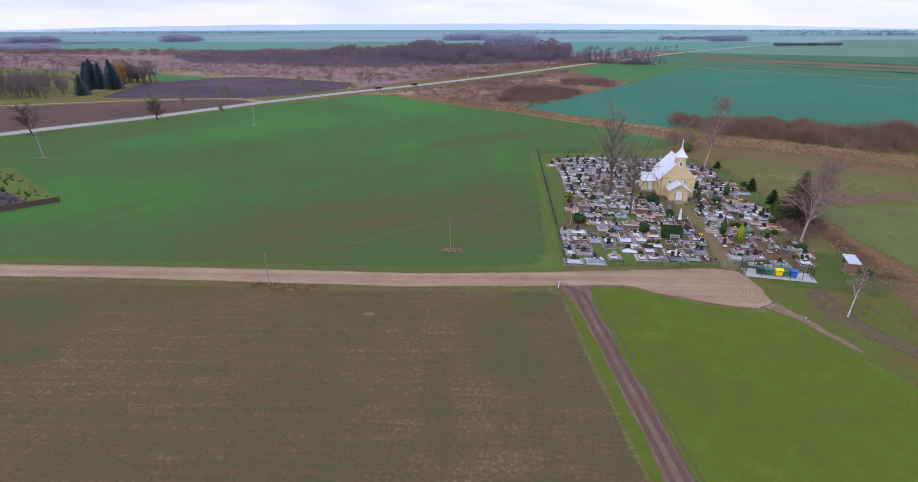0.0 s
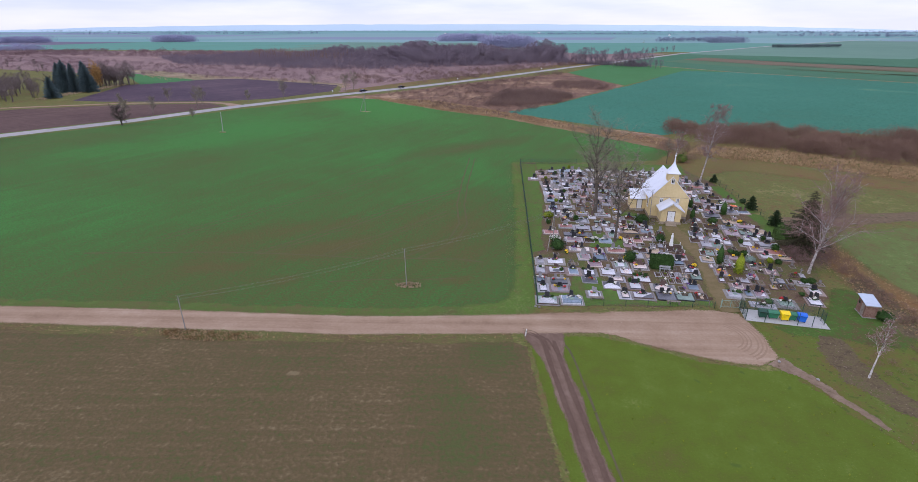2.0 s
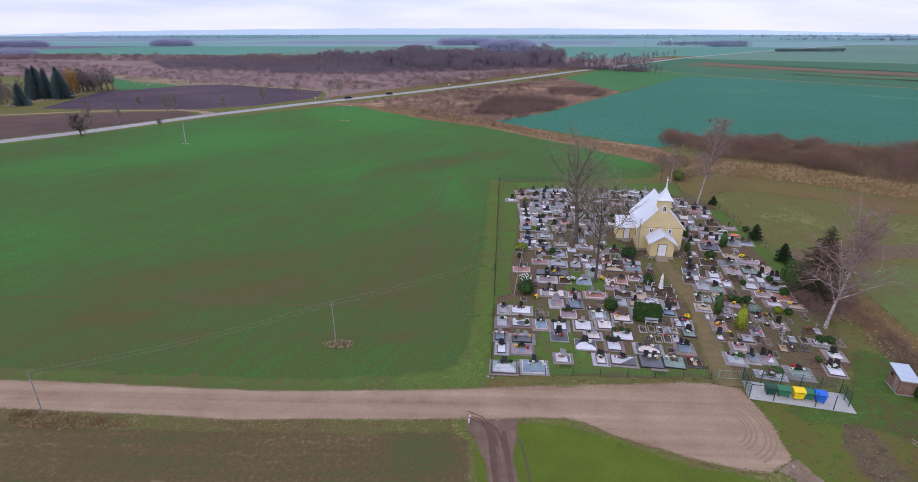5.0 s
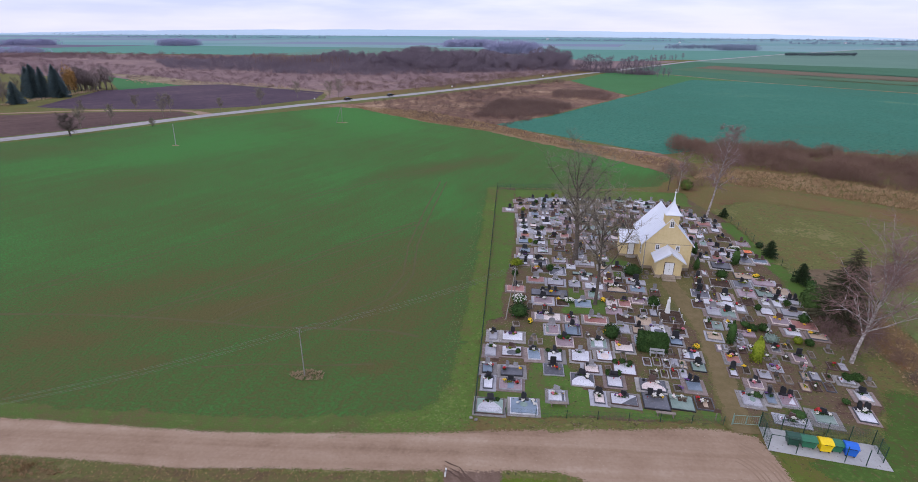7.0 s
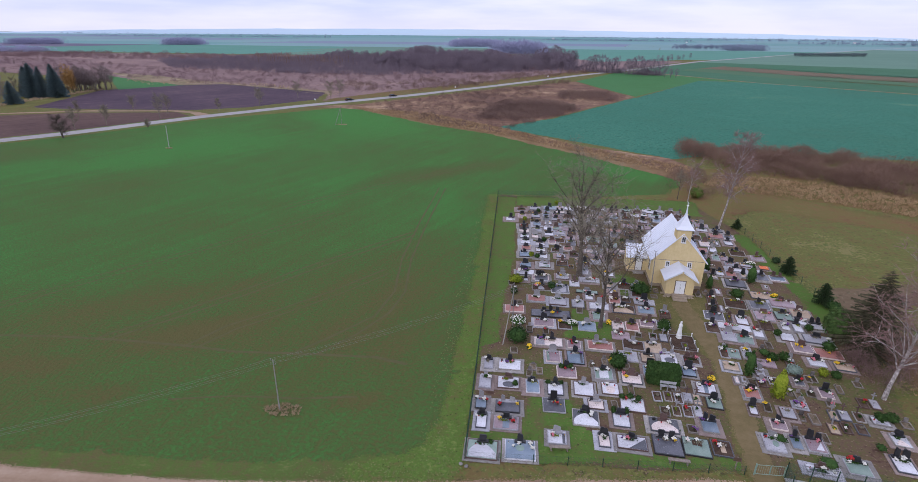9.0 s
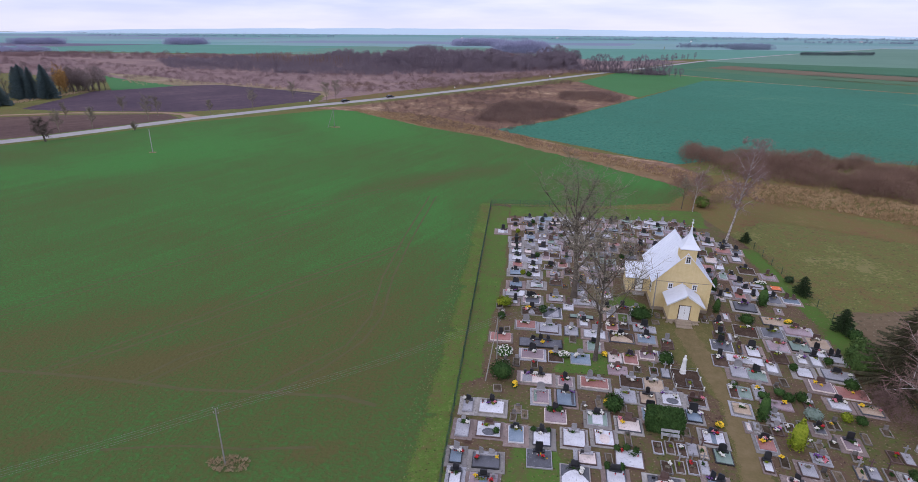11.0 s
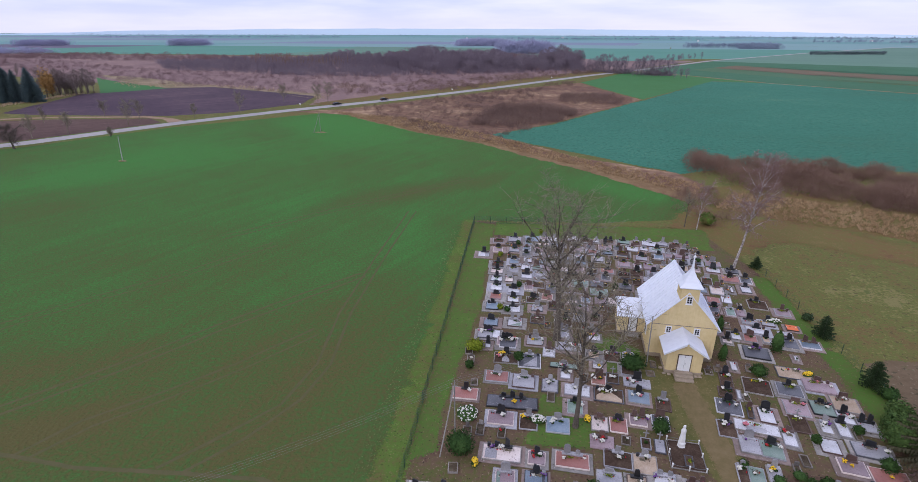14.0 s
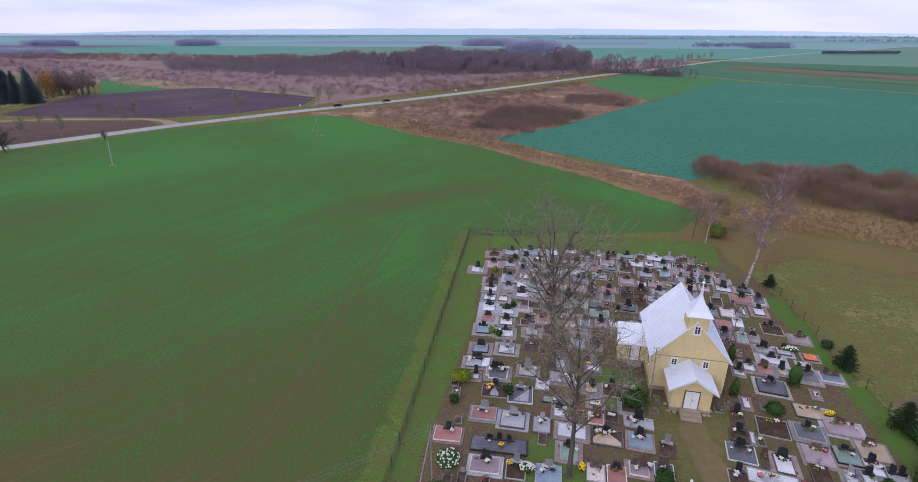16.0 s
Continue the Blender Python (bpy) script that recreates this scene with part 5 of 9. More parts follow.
def grave(x, y, w, l, fill="white", stone="black", shape="wave", stones=1, apron=True, cross=False, turn=None):
    """One grave plot: paving, kerb frame, filling, plinth and headstone at the far end."""
    taken.append((x, y, w, l))
    r = random.Random(int(x * 131 + y * 977))
    lab = ("low old" if not apron else "paved") + " grave with " + SLAB_WORDS[fill] + (f" and {STONE_WORDS[stone]} headstone" if stones else (" and a small cross" if cross else " inside a kerb"))
    g = thing("grave", lab, "grave", pose(x, y, 0.02, 0, 0, (tilt(x) if turn is None else turn) + r.uniform(-1.2, 1.2)), "cemetery graves")
    hw, hl, z = w / 2, l / 2, 0.0
    if apron:
        ex, z = r.uniform(0.06, 0.26) if x > 4.5 else r.uniform(0.18, 0.34) if y > 7 and x < -14 else r.uniform(0.05, 0.22), r.uniform(0.06, 0.1)
        part("paving", box(-hw - ex, -hl - ex, 0, hw + ex, hl + ex, z, 0.012), r.choices((CONCRETE, PAVING_ROSE, SLABS["grey"]), (3, 5, 1) if x > 4.5 else (4, 3, 1))[0], g)
        hw, hl = hw - r.uniform(0.14, 0.34) * min(1, w / 2.2), hl - r.uniform(0.12, 0.24)
    kh, kb = (0.14, 0.07) if apron else (0.14, 0.09)
    if fill in ("dark", "blue", "green"):
        kmat = r.choice((SLABS["white"], SLABS["grey"], CONCRETE, STONES["black"]))
    elif fill in ("mauve", "red"):
        kmat = r.choice((SLABS["mauve"], SLABS["grey"], SLABS["pink"]))
    else:
        kmat = r.choice((SLABS["dark"], SLABS["grey"], STONES["brown"], CONCRETE))
    bm = bmesh.new()
    add_box(bm, -hw, -hl, z, hw, -hl + kb, z + kh, 0.01)
    add_box(bm, -hw, hl - kb, z, hw, hl, z + kh, 0.01)
    add_box(bm, -hw, -hl + kb, z, -hw + kb, hl - kb, z + kh, 0.01)
    add_box(bm, hw - kb, -hl + kb, z, hw, hl - kb, z + kh, 0.01)
    part("kerb", bm, kmat, g)
    solid = fill in ("grey", "dark", "blue", "mauve", "red", "green", "orange")
    top = z + kh + (0.03 if solid else -0.03)
    bed = part("slab" if solid else "bed", box(-hw + kb, -hl + kb, z, hw - kb, hl - kb, top, 0.01), SLABS[DARK_BEDS.get((x, y), fill)], g)
    marks = INLAYS.get((x, y), [])
    if not marks and fill == "white" and w > 1.8 and r.random() < 0.3:
        marks = [(r.choice(("fan", "tri", "ring")), r.uniform(-0.9, -0.3), -0.9, r.uniform(0.2, 0.9), r.uniform(0, 0.5), r.choice(("grey", "green", "dark", "pink")))]
    bw, bl = hw - kb, hl - kb
    for kind, u0, v0, u1, v1, what in marks:
        part("inlay", prism(outline_of(kind, u0 * bw, v0 * bl, u1 * bw, v1 * bl), "z", top - 0.01, top + 0.025), SLABS[what], g)
    if apron and not marks and w > 2.4 and fill in ("white", "pink", "mauve") and r.random() < 0.45:
        s = r.choice((-1, 1))
        part("inset_slab", box(min(s * hw * 0.25, s * hw * 0.85), -hl + kb + 0.1, z + kh - 0.03, max(s * hw * 0.25, s * hw * 0.85), hl - 0.55, z + kh + 0.02, 0.01), SLABS[r.choice(("dark", "blue", "grey"))], g)
    if fill in ("soil", "sand", "green") or r.random() < 0.6:
        # low greenery planted along the head end or the side of the bed
        V, F = shards(r, 46, min(0.7, bw * r.uniform(0.3, 0.8)), r.uniform(0.12, 0.26), 0.16, 0, 0.075, 0.1, -0.2)
        cx, cy = r.uniform(-0.3, 0.3) * bw, hl - r.uniform(0.42, 0.75)
        part("foliage", ([v + Vector((cx, cy, top + 0.06)) for v in V], F), r.choice((THUJA, THUJA, GOLD_LEAF, TWIG)), g, "low planting on a grave bed")
    if stones:
        pw = min(hw * 1.7, 0.8 * stones + 0.2)
        part("stone_plinth", box(-pw / 2, hl - 0.42, z + kh, pw / 2, hl - 0.05, z + kh + 0.16, 0.015), SLABS["grey"] if stone == "grey" else STONES[stone], g)
        for k in range(stones):
            sw = r.uniform(0.36, 0.55) if stones > 1 or w < 1.5 else r.uniform(0.42, 0.8)
            sh = r.uniform(0.38, 0.85)
            cx = (k - (stones - 1) / 2) * (pw / stones)
            bm = prism([(cx + a, b) for a, b in stone_outline(shape, sw, sh)], "y", -0.06, 0.06)
            bmesh.ops.transform(bm, matrix=Matrix.Translation((0, hl - 0.22, z + kh + 0.16)) @ Matrix.Rotation(radians(r.uniform(-14, 2)), 4, "X"), verts=bm.verts)
            part("headstone", bm, STONES[stone], g, STONE_WORDS[stone] + " headstone")
    if stones and w > 1.7 and r.random() < 0.6:
        # a low side stone or vase block beside the headstone
        sx = r.choice((-1, 1)) * hw * r.uniform(0.55, 0.78)
        part("side_stone", box(sx - 0.14, hl - 0.4, z + kh - 0.02, sx + 0.14, hl - 0.2, z + kh + r.uniform(0.2, 0.42), 0.02), r.choice((STONES["black"], STONES["grey"], STONES["brown"])), g)
    if cross:
        zz = z + kh
        bm = box(-0.05, hl - 0.14, zz - 0.1, 0.05, hl - 0.04, zz + 0.9, 0.01)
        add_box(bm, -0.26, hl - 0.13, zz + 0.55, 0.26, hl - 0.05, zz + 0.65, 0.01)
        part("cross", bm, STONES["grey" if r.random() < 0.6 else "brown"], g, "small stone cross")
    return g


# front, beside the fence
for a in ((-25.7, -31.8, 3.1, 2.6, "white", "black", "plain"), (-22.4, -31.5, 3.0, 2.6, "blue", "black", "wave"), (-26.2, -25.6, 1.5, 2.0, "blue", "grey", "slant"),
          (-26.0, -28.1, 1.35, 2.4, "white", "black", "wave"), (-23.6, -25.9, 2.8, 2.0, "dark", "grey", "wave", 2), (-23.7, -28.2, 2.8, 2.1, "mauve", "black", "plain"),
          (-25.8, -19.0, 1.4, 2.3, "grey", "black", "slant"), (-23.5, -19.0, 2.8, 2.3, "white", "black", "wave"), (-26.0, -22.2, 1.6, 2.4, "grey", "grey", "round"),
          (-23.6, -22.1, 2.7, 2.3, "white", "brown", "slant"), (-21.1, -22.5, 1.9, 2.5, "blue", "black", "wave"), (-19.1, -29.6, 2.2, 2.1, "white", "grey", "slant"),
          (-19.1, -25.1, 2.2, 2.1, "dark", "black", "plain", 1, False), (-18.8, -22.6, 2.2, 2.4, "white", "black", "wave"), (-15.9, -22.3, 2.4, 2.6, "white", "grey", "plain")):
    grave(*a)
for a in ((-16.2, -26.6, 2.5, 2.3, "white", "black", "wave", 1, False), (-14.9, -29.4, 1.5, 2.1, "pink", "black", "wave"), (-12.5, -29.5, 3.0, 2.1, "white", "black", "slant"),
          (-9.4, -29.4, 2.5, 2.4, "dark", "black", "plain", 2, False), (-6.9, -29.3, 2.3, 2.3, "green", "grey", "plain", 0, False), (-4.7, -29.2, 1.7, 2.0, "soil", "grey", "plain", 0, False),
          (-12.9, -26.5, 2.2, 2.3, "white", "black", "plain"), (-9.1, -26.9, 3.1, 2.1, "pink", "brown", "wave"), (-4.9, -26.5, 2.0, 2.3, "blue", "black", "slant", 2),
          (-15.0, -24.6, 2.1, 1.7, "pink", "grey", "plain"), (-13.2, -21.9, 2.4, 2.3, "white", "grey", "plain", 0), (-11.4, -24.1, 2.4, 2.2, "white", "black", "wave", 0, False),
          (-13.5, -19.5, 2.2, 2.3, "green", "black", "wave"), (-10.7, -20.0, 2.4, 2.2, "pink", "brown", "plain")):
    grave(*a)
# middle, left of the path
for a in ((-19.1, -13.9, 3.8, 2.1, "pink", "black", "slant", 2), (-16.1, -14.1, 1.9, 2.0, "mauve", "black", "wave"), (-13.1, -14.0, 3.2, 2.1, "red", "grey", "round", 2),
          (-18.7, -16.8, 1.9, 2.5, "mauve", "grey", "round"), (-16.2, -16.8, 2.2, 2.7, "blue", "black", "wave"), (-17.4, -19.5, 2.1, 2.0, "mauve", "black", "wave", 1, False),
          (-3.4, -20.8, 2.3, 2.1, "white", "black", "wave"), (-4.3, -18.0, 1.7, 1.9, "blue", "black", "plain"), (-5.8, -15.6, 2.3, 2.4, "white", "grey", "wave", 2),
          (-3.3, -23.0, 1.5, 1.7, "green", "black", "round", 1, False), (-8.1, -15.9, 1.9, 2.2, "sand", "black", "round", 1), (-19.4, -9.5, 2.9, 2.2, "mauve", "black", "wave"),
          (-16.8, -9.6, 1.7, 2.1, "soil", "grey", "plain", 1, False), (-14.1, -9.7, 2.2, 2.1, "blue", "grey", "round", 1, False), (-9.2, -13.3, 2.4, 2.0, "soil", "grey", "plain", 1, False)):
    grave(*a)
for a in ((-7.0, -13.6, 2.0, 2.3, "sand", "grey", "round", 1, False), (-10.2, -9.0, 1.6, 2.0, "pink", "brown", "slant", 1, False), (-8.5, -9.0, 1.6, 2.0, "red", "black", "wave", 1, False),
          (-10.3, -11.4, 2.1, 1.7, "mauve", "brown", "plain", 1, False), (-20.1, -3.1, 2.7, 2.2, "red", "grey", "round"), (-17.3, -3.6, 2.9, 2.5, "grey", "grey", "slant"),
          (-23.1, -6.3, 2.8, 2.1, "red", "black", "plain", 1), (-18.4, -7.0, 5.0, 1.8, "dark", "black", "wave", 3, False), (-14.6, -3.9, 1.7, 2.1, "grey", "grey", "round", 1, False),
          (-12.9, -1.8, 1.3, 1.8, "white", "black", "plain"), (-11.9, -4.4, 2.9, 2.1, "white", "grey", "plain", 1), (-12.3, -7.0, 2.1, 2.3, "green", "black", "wave"),
          (-9.5, -2.3, 1.5, 1.6, "red", "brown", "plain", 1, False), (-8.0, -1.8, 1.3, 1.8, "soil", "brown", "plain", 0, False, True), (-8.8, -4.7, 2.9, 2.1, "sand", "black", "wave", 1, False)):
    grave(*a)
for a in ((-5.9, -4.8, 2.4, 2.3, "blue", "black", "wave"), (-5.6, -2.3, 2.7, 1.5, "grey", "black", "plain", 1, False), (-19.3, 0.5, 2.7, 2.1, "soil", "black", "plain", 1, False), (-16.7, 0.3, 2.5, 2.7, "dark", "grey", "slant", 1, False), (-19.3, 3.8, 2.7, 2.2, "mauve", "black", "wave", 2),
          (-16.1, 4.3, 2.2, 2.2, "grey", "grey", "plain"), (-21.5, 2.7, 0.9, 1.5, "white", "black", "plain", 1), (-21.5, 5.2, 2.9, 2.1, "white", "black", "wave")):
    grave(*a)
for a in ((-13.0, -0.2, 3.0, 0.9, "green", "grey", "round", 1, False), (-9.3, 0.2, 1.5, 1.7, "white", "grey", "plain"), (-9.0, 6.0, 1.7, 1.9, "white", "grey", "plain", 1), (-12.2, 3.6, 3.0, 1.8, "grey", "grey", "round", 1, False)):
    grave(*a)
for a in ((-22.0, 35.5, 2.4, 2.3, "soil", "brown", "round"), (-19.2, 36.5, 2.6, 2.5, "grey", "black", "wave"), (-16.2, 37.1, 2.8, 2.5, "blue", "black", "slant"), (-24.1, 29.2, 2.5, 2.3, "white", "black", "plain"), (-21.9, 31.6, 2.2, 2.3, "mauve", "black", "round"),
          (-19.2, 31.8, 2.2, 2.3, "grey", "black", "wave"), (-21.6, 25.7, 2.5, 2.3, "soil", "black", "wave"), (-19.1, 27.1, 1.8, 2.3, "blue", "black", "round"), (-21.6, 23.1, 2.2, 1.9, "pink", "black", "plain"), (-19.1, 23.7, 2.0, 2.3, "grey", "black", "slant"),
          (-21.5, 20.5, 2.1, 2.2, "white", "black", "wave"), (-17.1, 21.9, 2.1, 1.9, "white", "black", "plain"), (-21.4, 17.7, 2.1, 2.3, "white", "black", "wave"), (-18.9, 17.0, 2.3, 1.9, "white", "black", "wave"), (-21.3, 14.9, 2.2, 2.1, "red", "black", "wave"),
          (-18.9, 14.3, 1.9, 2.0, "white", "black", "slant"), (-21.6, 12.1, 2.1, 2.3, "blue", "black", "slant"), (-18.9, 11.6, 2.4, 2.2, "white", "black", "wave"), (-21.5, 7.9, 2.3, 2.1, "blue", "black", "wave"), (-18.5, 8.2, 2.5, 2.3, "white", "grey", "round", 2),
          (-22.0, 5.1, 2.3, 2.1, "grey", "black", "wave"), (-19.2, 3.5, 2.6, 2.5, "dark", "black", "wave")):
    grave(*a)
for a in ((-16.0, 4.3, 2.2, 1.9, "pink", "grey", "plain"), (-15.7, 9.4, 1.8, 2.0, "soil", "brown", "round", 1, False), (-15.7, 12.2, 2.1, 1.9, "grey", "grey", "round"), (-16.2, 14.6, 1.9, 1.7, "soil", "black", "wave", 1, False), (-16.8, 18.3, 1.8, 1.9, "mauve", "brown", "slant"),
          (-15.4, 19.3, 1.7, 2.1, "soil", "grey", "round", 1, False), (-12.6, 6.3, 1.9, 2.3, "white", "grey", "plain", 2), (-12.2, 9.3, 1.7, 2.3, "soil", "black", "round", 1, False), (-12.3, 3.4, 2.6, 1.9, "grey", "grey", "wave"), (-10.9, 14.7, 1.8, 1.7, "pink", "grey", "plain"),
          (-9.2, 7.2, 1.1, 2.0, "soil", "grey", "round", 1, False), (-2.0, 28.2, 2.1, 2.3, "mauve", "black", "wave"), (1.2, 30.9, 2.2, 2.3, "grey", "black", "slant"), (4.1, 31.9, 1.8, 2.3, "blue", "black", "wave"), (-3.1, 20.1, 2.2, 2.2, "dark", "black", "wave"),
          (-1.1, 22.1, 1.4, 2.2, "soil", "brown", "round", 1, False), (-2.6, 24.1, 1.8, 2.1, "soil", "brown", "plain", 1, False), (-5.8, 29.6, 2.0, 2.3, "grey", "black", "wave"), (-9.5, 38.3, 2.4, 2.3, "white", "black", "wave"), (-8.8, 33.4, 2.3, 2.3, "mauve", "black", "round")):
    grave(*a)
# beyond the path
for a in ((3.8, -0.5, 1.3, 2.5, "soil", "black", "round", 1, False), (6.6, -1.3, 2.7, 2.7, "soil", "grey", "plain", 0, False), (5.4, 2.0, 0.9, 2.0, "white", "black", "plain", 0), (8.9, 5.0, 3.0, 2.7, "dark", "black", "slant"), (13.6, 7.4, 2.0, 2.5, "dark", "black", "wave"),
          (11.4, 1.5, 3.4, 2.1, "sand", "grey", "wave", 0, False), (9.6, -1.6, 2.7, 2.5, "dark", "black", "slant"), (12.9, -0.6, 3.4, 2.4, "mauve", "brown", "slant"), (14.0, -3.3, 2.7, 2.7, "sand", "brown", "plain", 1), (9.0, -4.5, 2.6, 2.6, "mauve", "brown", "plain"),
          (11.5, -4.2, 2.4, 2.5, "green", "black", "wave"), (13.0, -5.3, 1.6, 2.1, "white", "black", "wave"), (2.6, -5.0, 2.4, 2.3, "dark", "black", "wave", 1, False), (3.2, -2.7, 1.7, 1.7, "soil", "black", "plain", 1, False), (4.2, -3.0, 0.5, 1.8, "white", "grey", "plain", 0)):
    grave(*a)
for a in ((4.4, -5.5, 0.6, 1.9, "soil", "brown", "round", 1, False), (5.7, -5.9, 2.0, 2.5, "white", "black", "round"), (1.4, -8.2, 1.7, 2.3, "soil", "black", "plain", 1, False), (4.1, -7.8, 4.4, 1.9, "white", "grey", "plain", 0), (6.5, -8.8, 1.4, 2.5, "white", "brown", "slant"),
          (2.6, -10.2, 2.2, 2.5, "grey", "grey", "round"), (4.3, -10.6, 2.2, 2.4, "green", "black", "slant"), (8.3, -6.7, 1.6, 2.4, "soil", "brown", "round", 0, False, True), (10.5, -6.9, 1.4, 2.2, "white", "grey", "slant"), (11.9, -7.0, 1.3, 2.5, "white", "black", "plain"),
          (9.6, -9.4, 2.1, 2.2, "white", "grey", "plain", 0), (14.3, -6.4, 1.8, 2.1, "grey", "black", "wave", 2), (12.9, -9.7, 3.3, 2.3, "grey", "black", "slant"), (10.2, -11.8, 2.6, 2.2, "mauve", "brown", "slant"), (12.7, -12.6, 2.8, 2.0, "red", "brown", "plain", 0, False)):
    grave(*a)
for a in ((10.4, -14.6, 2.3, 1.9, "white", "black", "wave"), (13.0, -15.1, 2.4, 2.0, "sand", "brown", "plain", 0), (0.9, -13.6, 1.0, 2.2, "soil", "grey", "round", 1, False), (1.9, -13.7, 1.3, 2.0, "green", "grey", "plain", 0, False), (3.4, -13.6, 1.2, 2.4, "grey", "grey", "round", 1, False),
          (0.6, -16.4, 1.9, 2.1, "sand", "grey", "plain", 0), (4.3, -15.2, 2.9, 1.4, "mauve", "grey", "plain", 0, False), (3.3, -17.3, 1.4, 1.7, "grey", "grey", "slant"), (0.3, -18.9, 0.6, 1.5, "pink", "grey", "plain", 0), (1.0, -18.8, 0.6, 1.4, "grey", "grey", "plain", 0),
          (2.8, -19.0, 1.0, 1.4, "soil", "grey", "round", 1, False), (6.7, -18.5, 1.3, 1.7, "dark", "black", "wave"), (4.1, -18.5, 0.9, 1.3, "soil", "grey", "plain", 0, False), (7.5, -14.9, 1.0, 1.3, "soil", "grey", "plain", 1, False)):
    grave(*a)
for a in ((13.6, 17.0, 2.4, 2.5, "soil", "black", "wave", 1, False), (9.3, 14.5, 1.4, 2.5, "green", "grey", "round"), (10.5, 14.4, 1.4, 2.5, "mauve", "black", "plain"), (10.8, 12.1, 2.4, 1.7, "grey", "black", "slant"), (12.9, 12.0, 1.9, 1.7, "grey", "black", "plain"),
          (10.9, 10.1, 3.0, 2.0, "white", "black", "round"), (7.9, 8.5, 1.4, 2.1, "white", "black", "wave"), (9.4, 8.1, 2.0, 2.0, "red", "brown", "slant"), (11.2, 8.1, 1.1, 1.7, "sand", "black", "plain"), (14.0, 9.6, 1.4, 1.3, "grey", "grey", "plain", 0),
          (6.5, 7.3, 1.3, 1.6, "pink", "black", "plain"), (12.9, 4.4, 0.6, 1.4, "white", "grey", "plain", 0), (15.4, 11.2, 1.9, 1.7, "orange", "black", "plain", 0)):
    grave(*a)
for a in ((8.1, 17.5, 2.0, 2.1, "red", "grey", "plain", 0), (9.6, 20.7, 1.8, 2.5, "pink", "brown", "plain", 1, False), (11.7, 21.2, 0.6, 2.5, "white", "grey", "plain", 0), (11.2, 27.6, 2.4, 2.2, "white", "black", "wave"), (12.7, 24.7, 2.7, 2.2, "red", "black", "slant"),
          (13.7, 21.4, 1.9, 2.5, "white", "black", "wave", 1), (14.8, 24.5, 1.8, 2.5, "dark", "black", "slant"), (9.1, 23.6, 1.5, 2.5, "soil", "grey", "plain", 1, False)):
    grave(*a)
for a in ((1.0, -21.0, 1.7, 2.2, "red", "black", "round"), (0.1, -23.6, 0.9, 1.8, "white", "black", "round"), (6.4, -19.7, 1.5, 2.8, "white", "black", "wave"), (5.0, -22.3, 1.4, 1.2, "white", "grey", "round"), (3.2, -23.8, 1.5, 2.0, "grey", "grey", "plain", 0)):
    if not any(abs(a[0] - q[0]) < (a[2] + q[2]) / 2 - 0.3 and abs(a[1] - q[1]) < (a[3] + q[3]) / 2 - 0.3 for q in taken):
        grave(*a)
for a in ((1.6, -25.6, 1.9, 1.7, "mauve", "black", "slant"), (0.1, -28.1, 2.1, 2.4, "grey", "grey", "slant"), (2.1, -27.8, 1.1, 2.1, "blue", "black", "wave"), (3.7, -27.9, 1.9, 2.2, "mauve", "black", "wave", 2), (2.7, -30.9, 3.0, 1.4, "white", "brown", "wave"),
          (5.9, -30.3, 2.4, 2.2, "green", "black", "wave"), (11.6, -26.5, 2.0, 1.9, "white", "black", "wave"), (10.0, -29.5, 1.9, 2.3, "white", "black", "wave", 2), (8.5, -20.2, 1.7, 1.9, "mauve", "black", "plain"), (11.4, -24.0, 2.0, 1.6, "white", "grey", "plain", 0)):
    if not any(abs(a[0] - q[0]) < (a[2] + q[2]) / 2 - 0.3 and abs(a[1] - q[1]) < (a[3] + q[3]) / 2 - 0.3 for q in taken):
        grave(*a)
rng = random.Random(21)
# old low graves with small crosses
for y, xs in ((-22.6, (-8.6, -7.6, -6.7, -5.7, -4.8)), (-24.6, (-8.5, -7.3, -6.2, -5.3)), (-23.5, (7.4, 8.6, 9.8)), (-25.4, (6.6, 7.8, 9.0)), (-21.4, (11.4, 12.5)), (-11.2, (-6.4, -5.2))):
    for x in xs:
        grave(x + rng.uniform(-0.1, 0.1), y + rng.uniform(-0.2, 0.2), rng.uniform(0.75, 0.95), rng.uniform(1.4, 1.7), rng.choice(("soil", "soil", "sand", "grey")), "grey", "plain", 0, False, rng.random() < 0.5)


def free(x, y, w, l, pad=0.1):
    if abs(x - 0.0) < 5.0 and 1.6 < y < 14.2 and x < 4.6:
        return False
    if -8.3 < x < -2.5 and 4.5 < y < 13.0:
        return False
    if (x + 13.4) ** 2 + (y - 5.2) ** 2 < 1.4 or (x + 12.5) ** 2 + (y + 9.6) ** 2 < 0.8 or (x + 3.3) ** 2 + (y + 11.8) ** 2 < 8:
        return False
    if 3.5 < x < 13.5 and -28 < y < -20.5:
        return False
    c = -2.0 + (y + 32) * 0.09 if y < -10 else -0.4
    if y < 3 and abs(x - c) < 1.4 + w / 2 + (0.8 if y > -10 else 0):
        return False
    return all(abs(x - a) > (w + c2) / 2 + pad - 0.12 or abs(y - b) > (l + d) / 2 + pad - 0.12 for a, b, c2, d in taken)


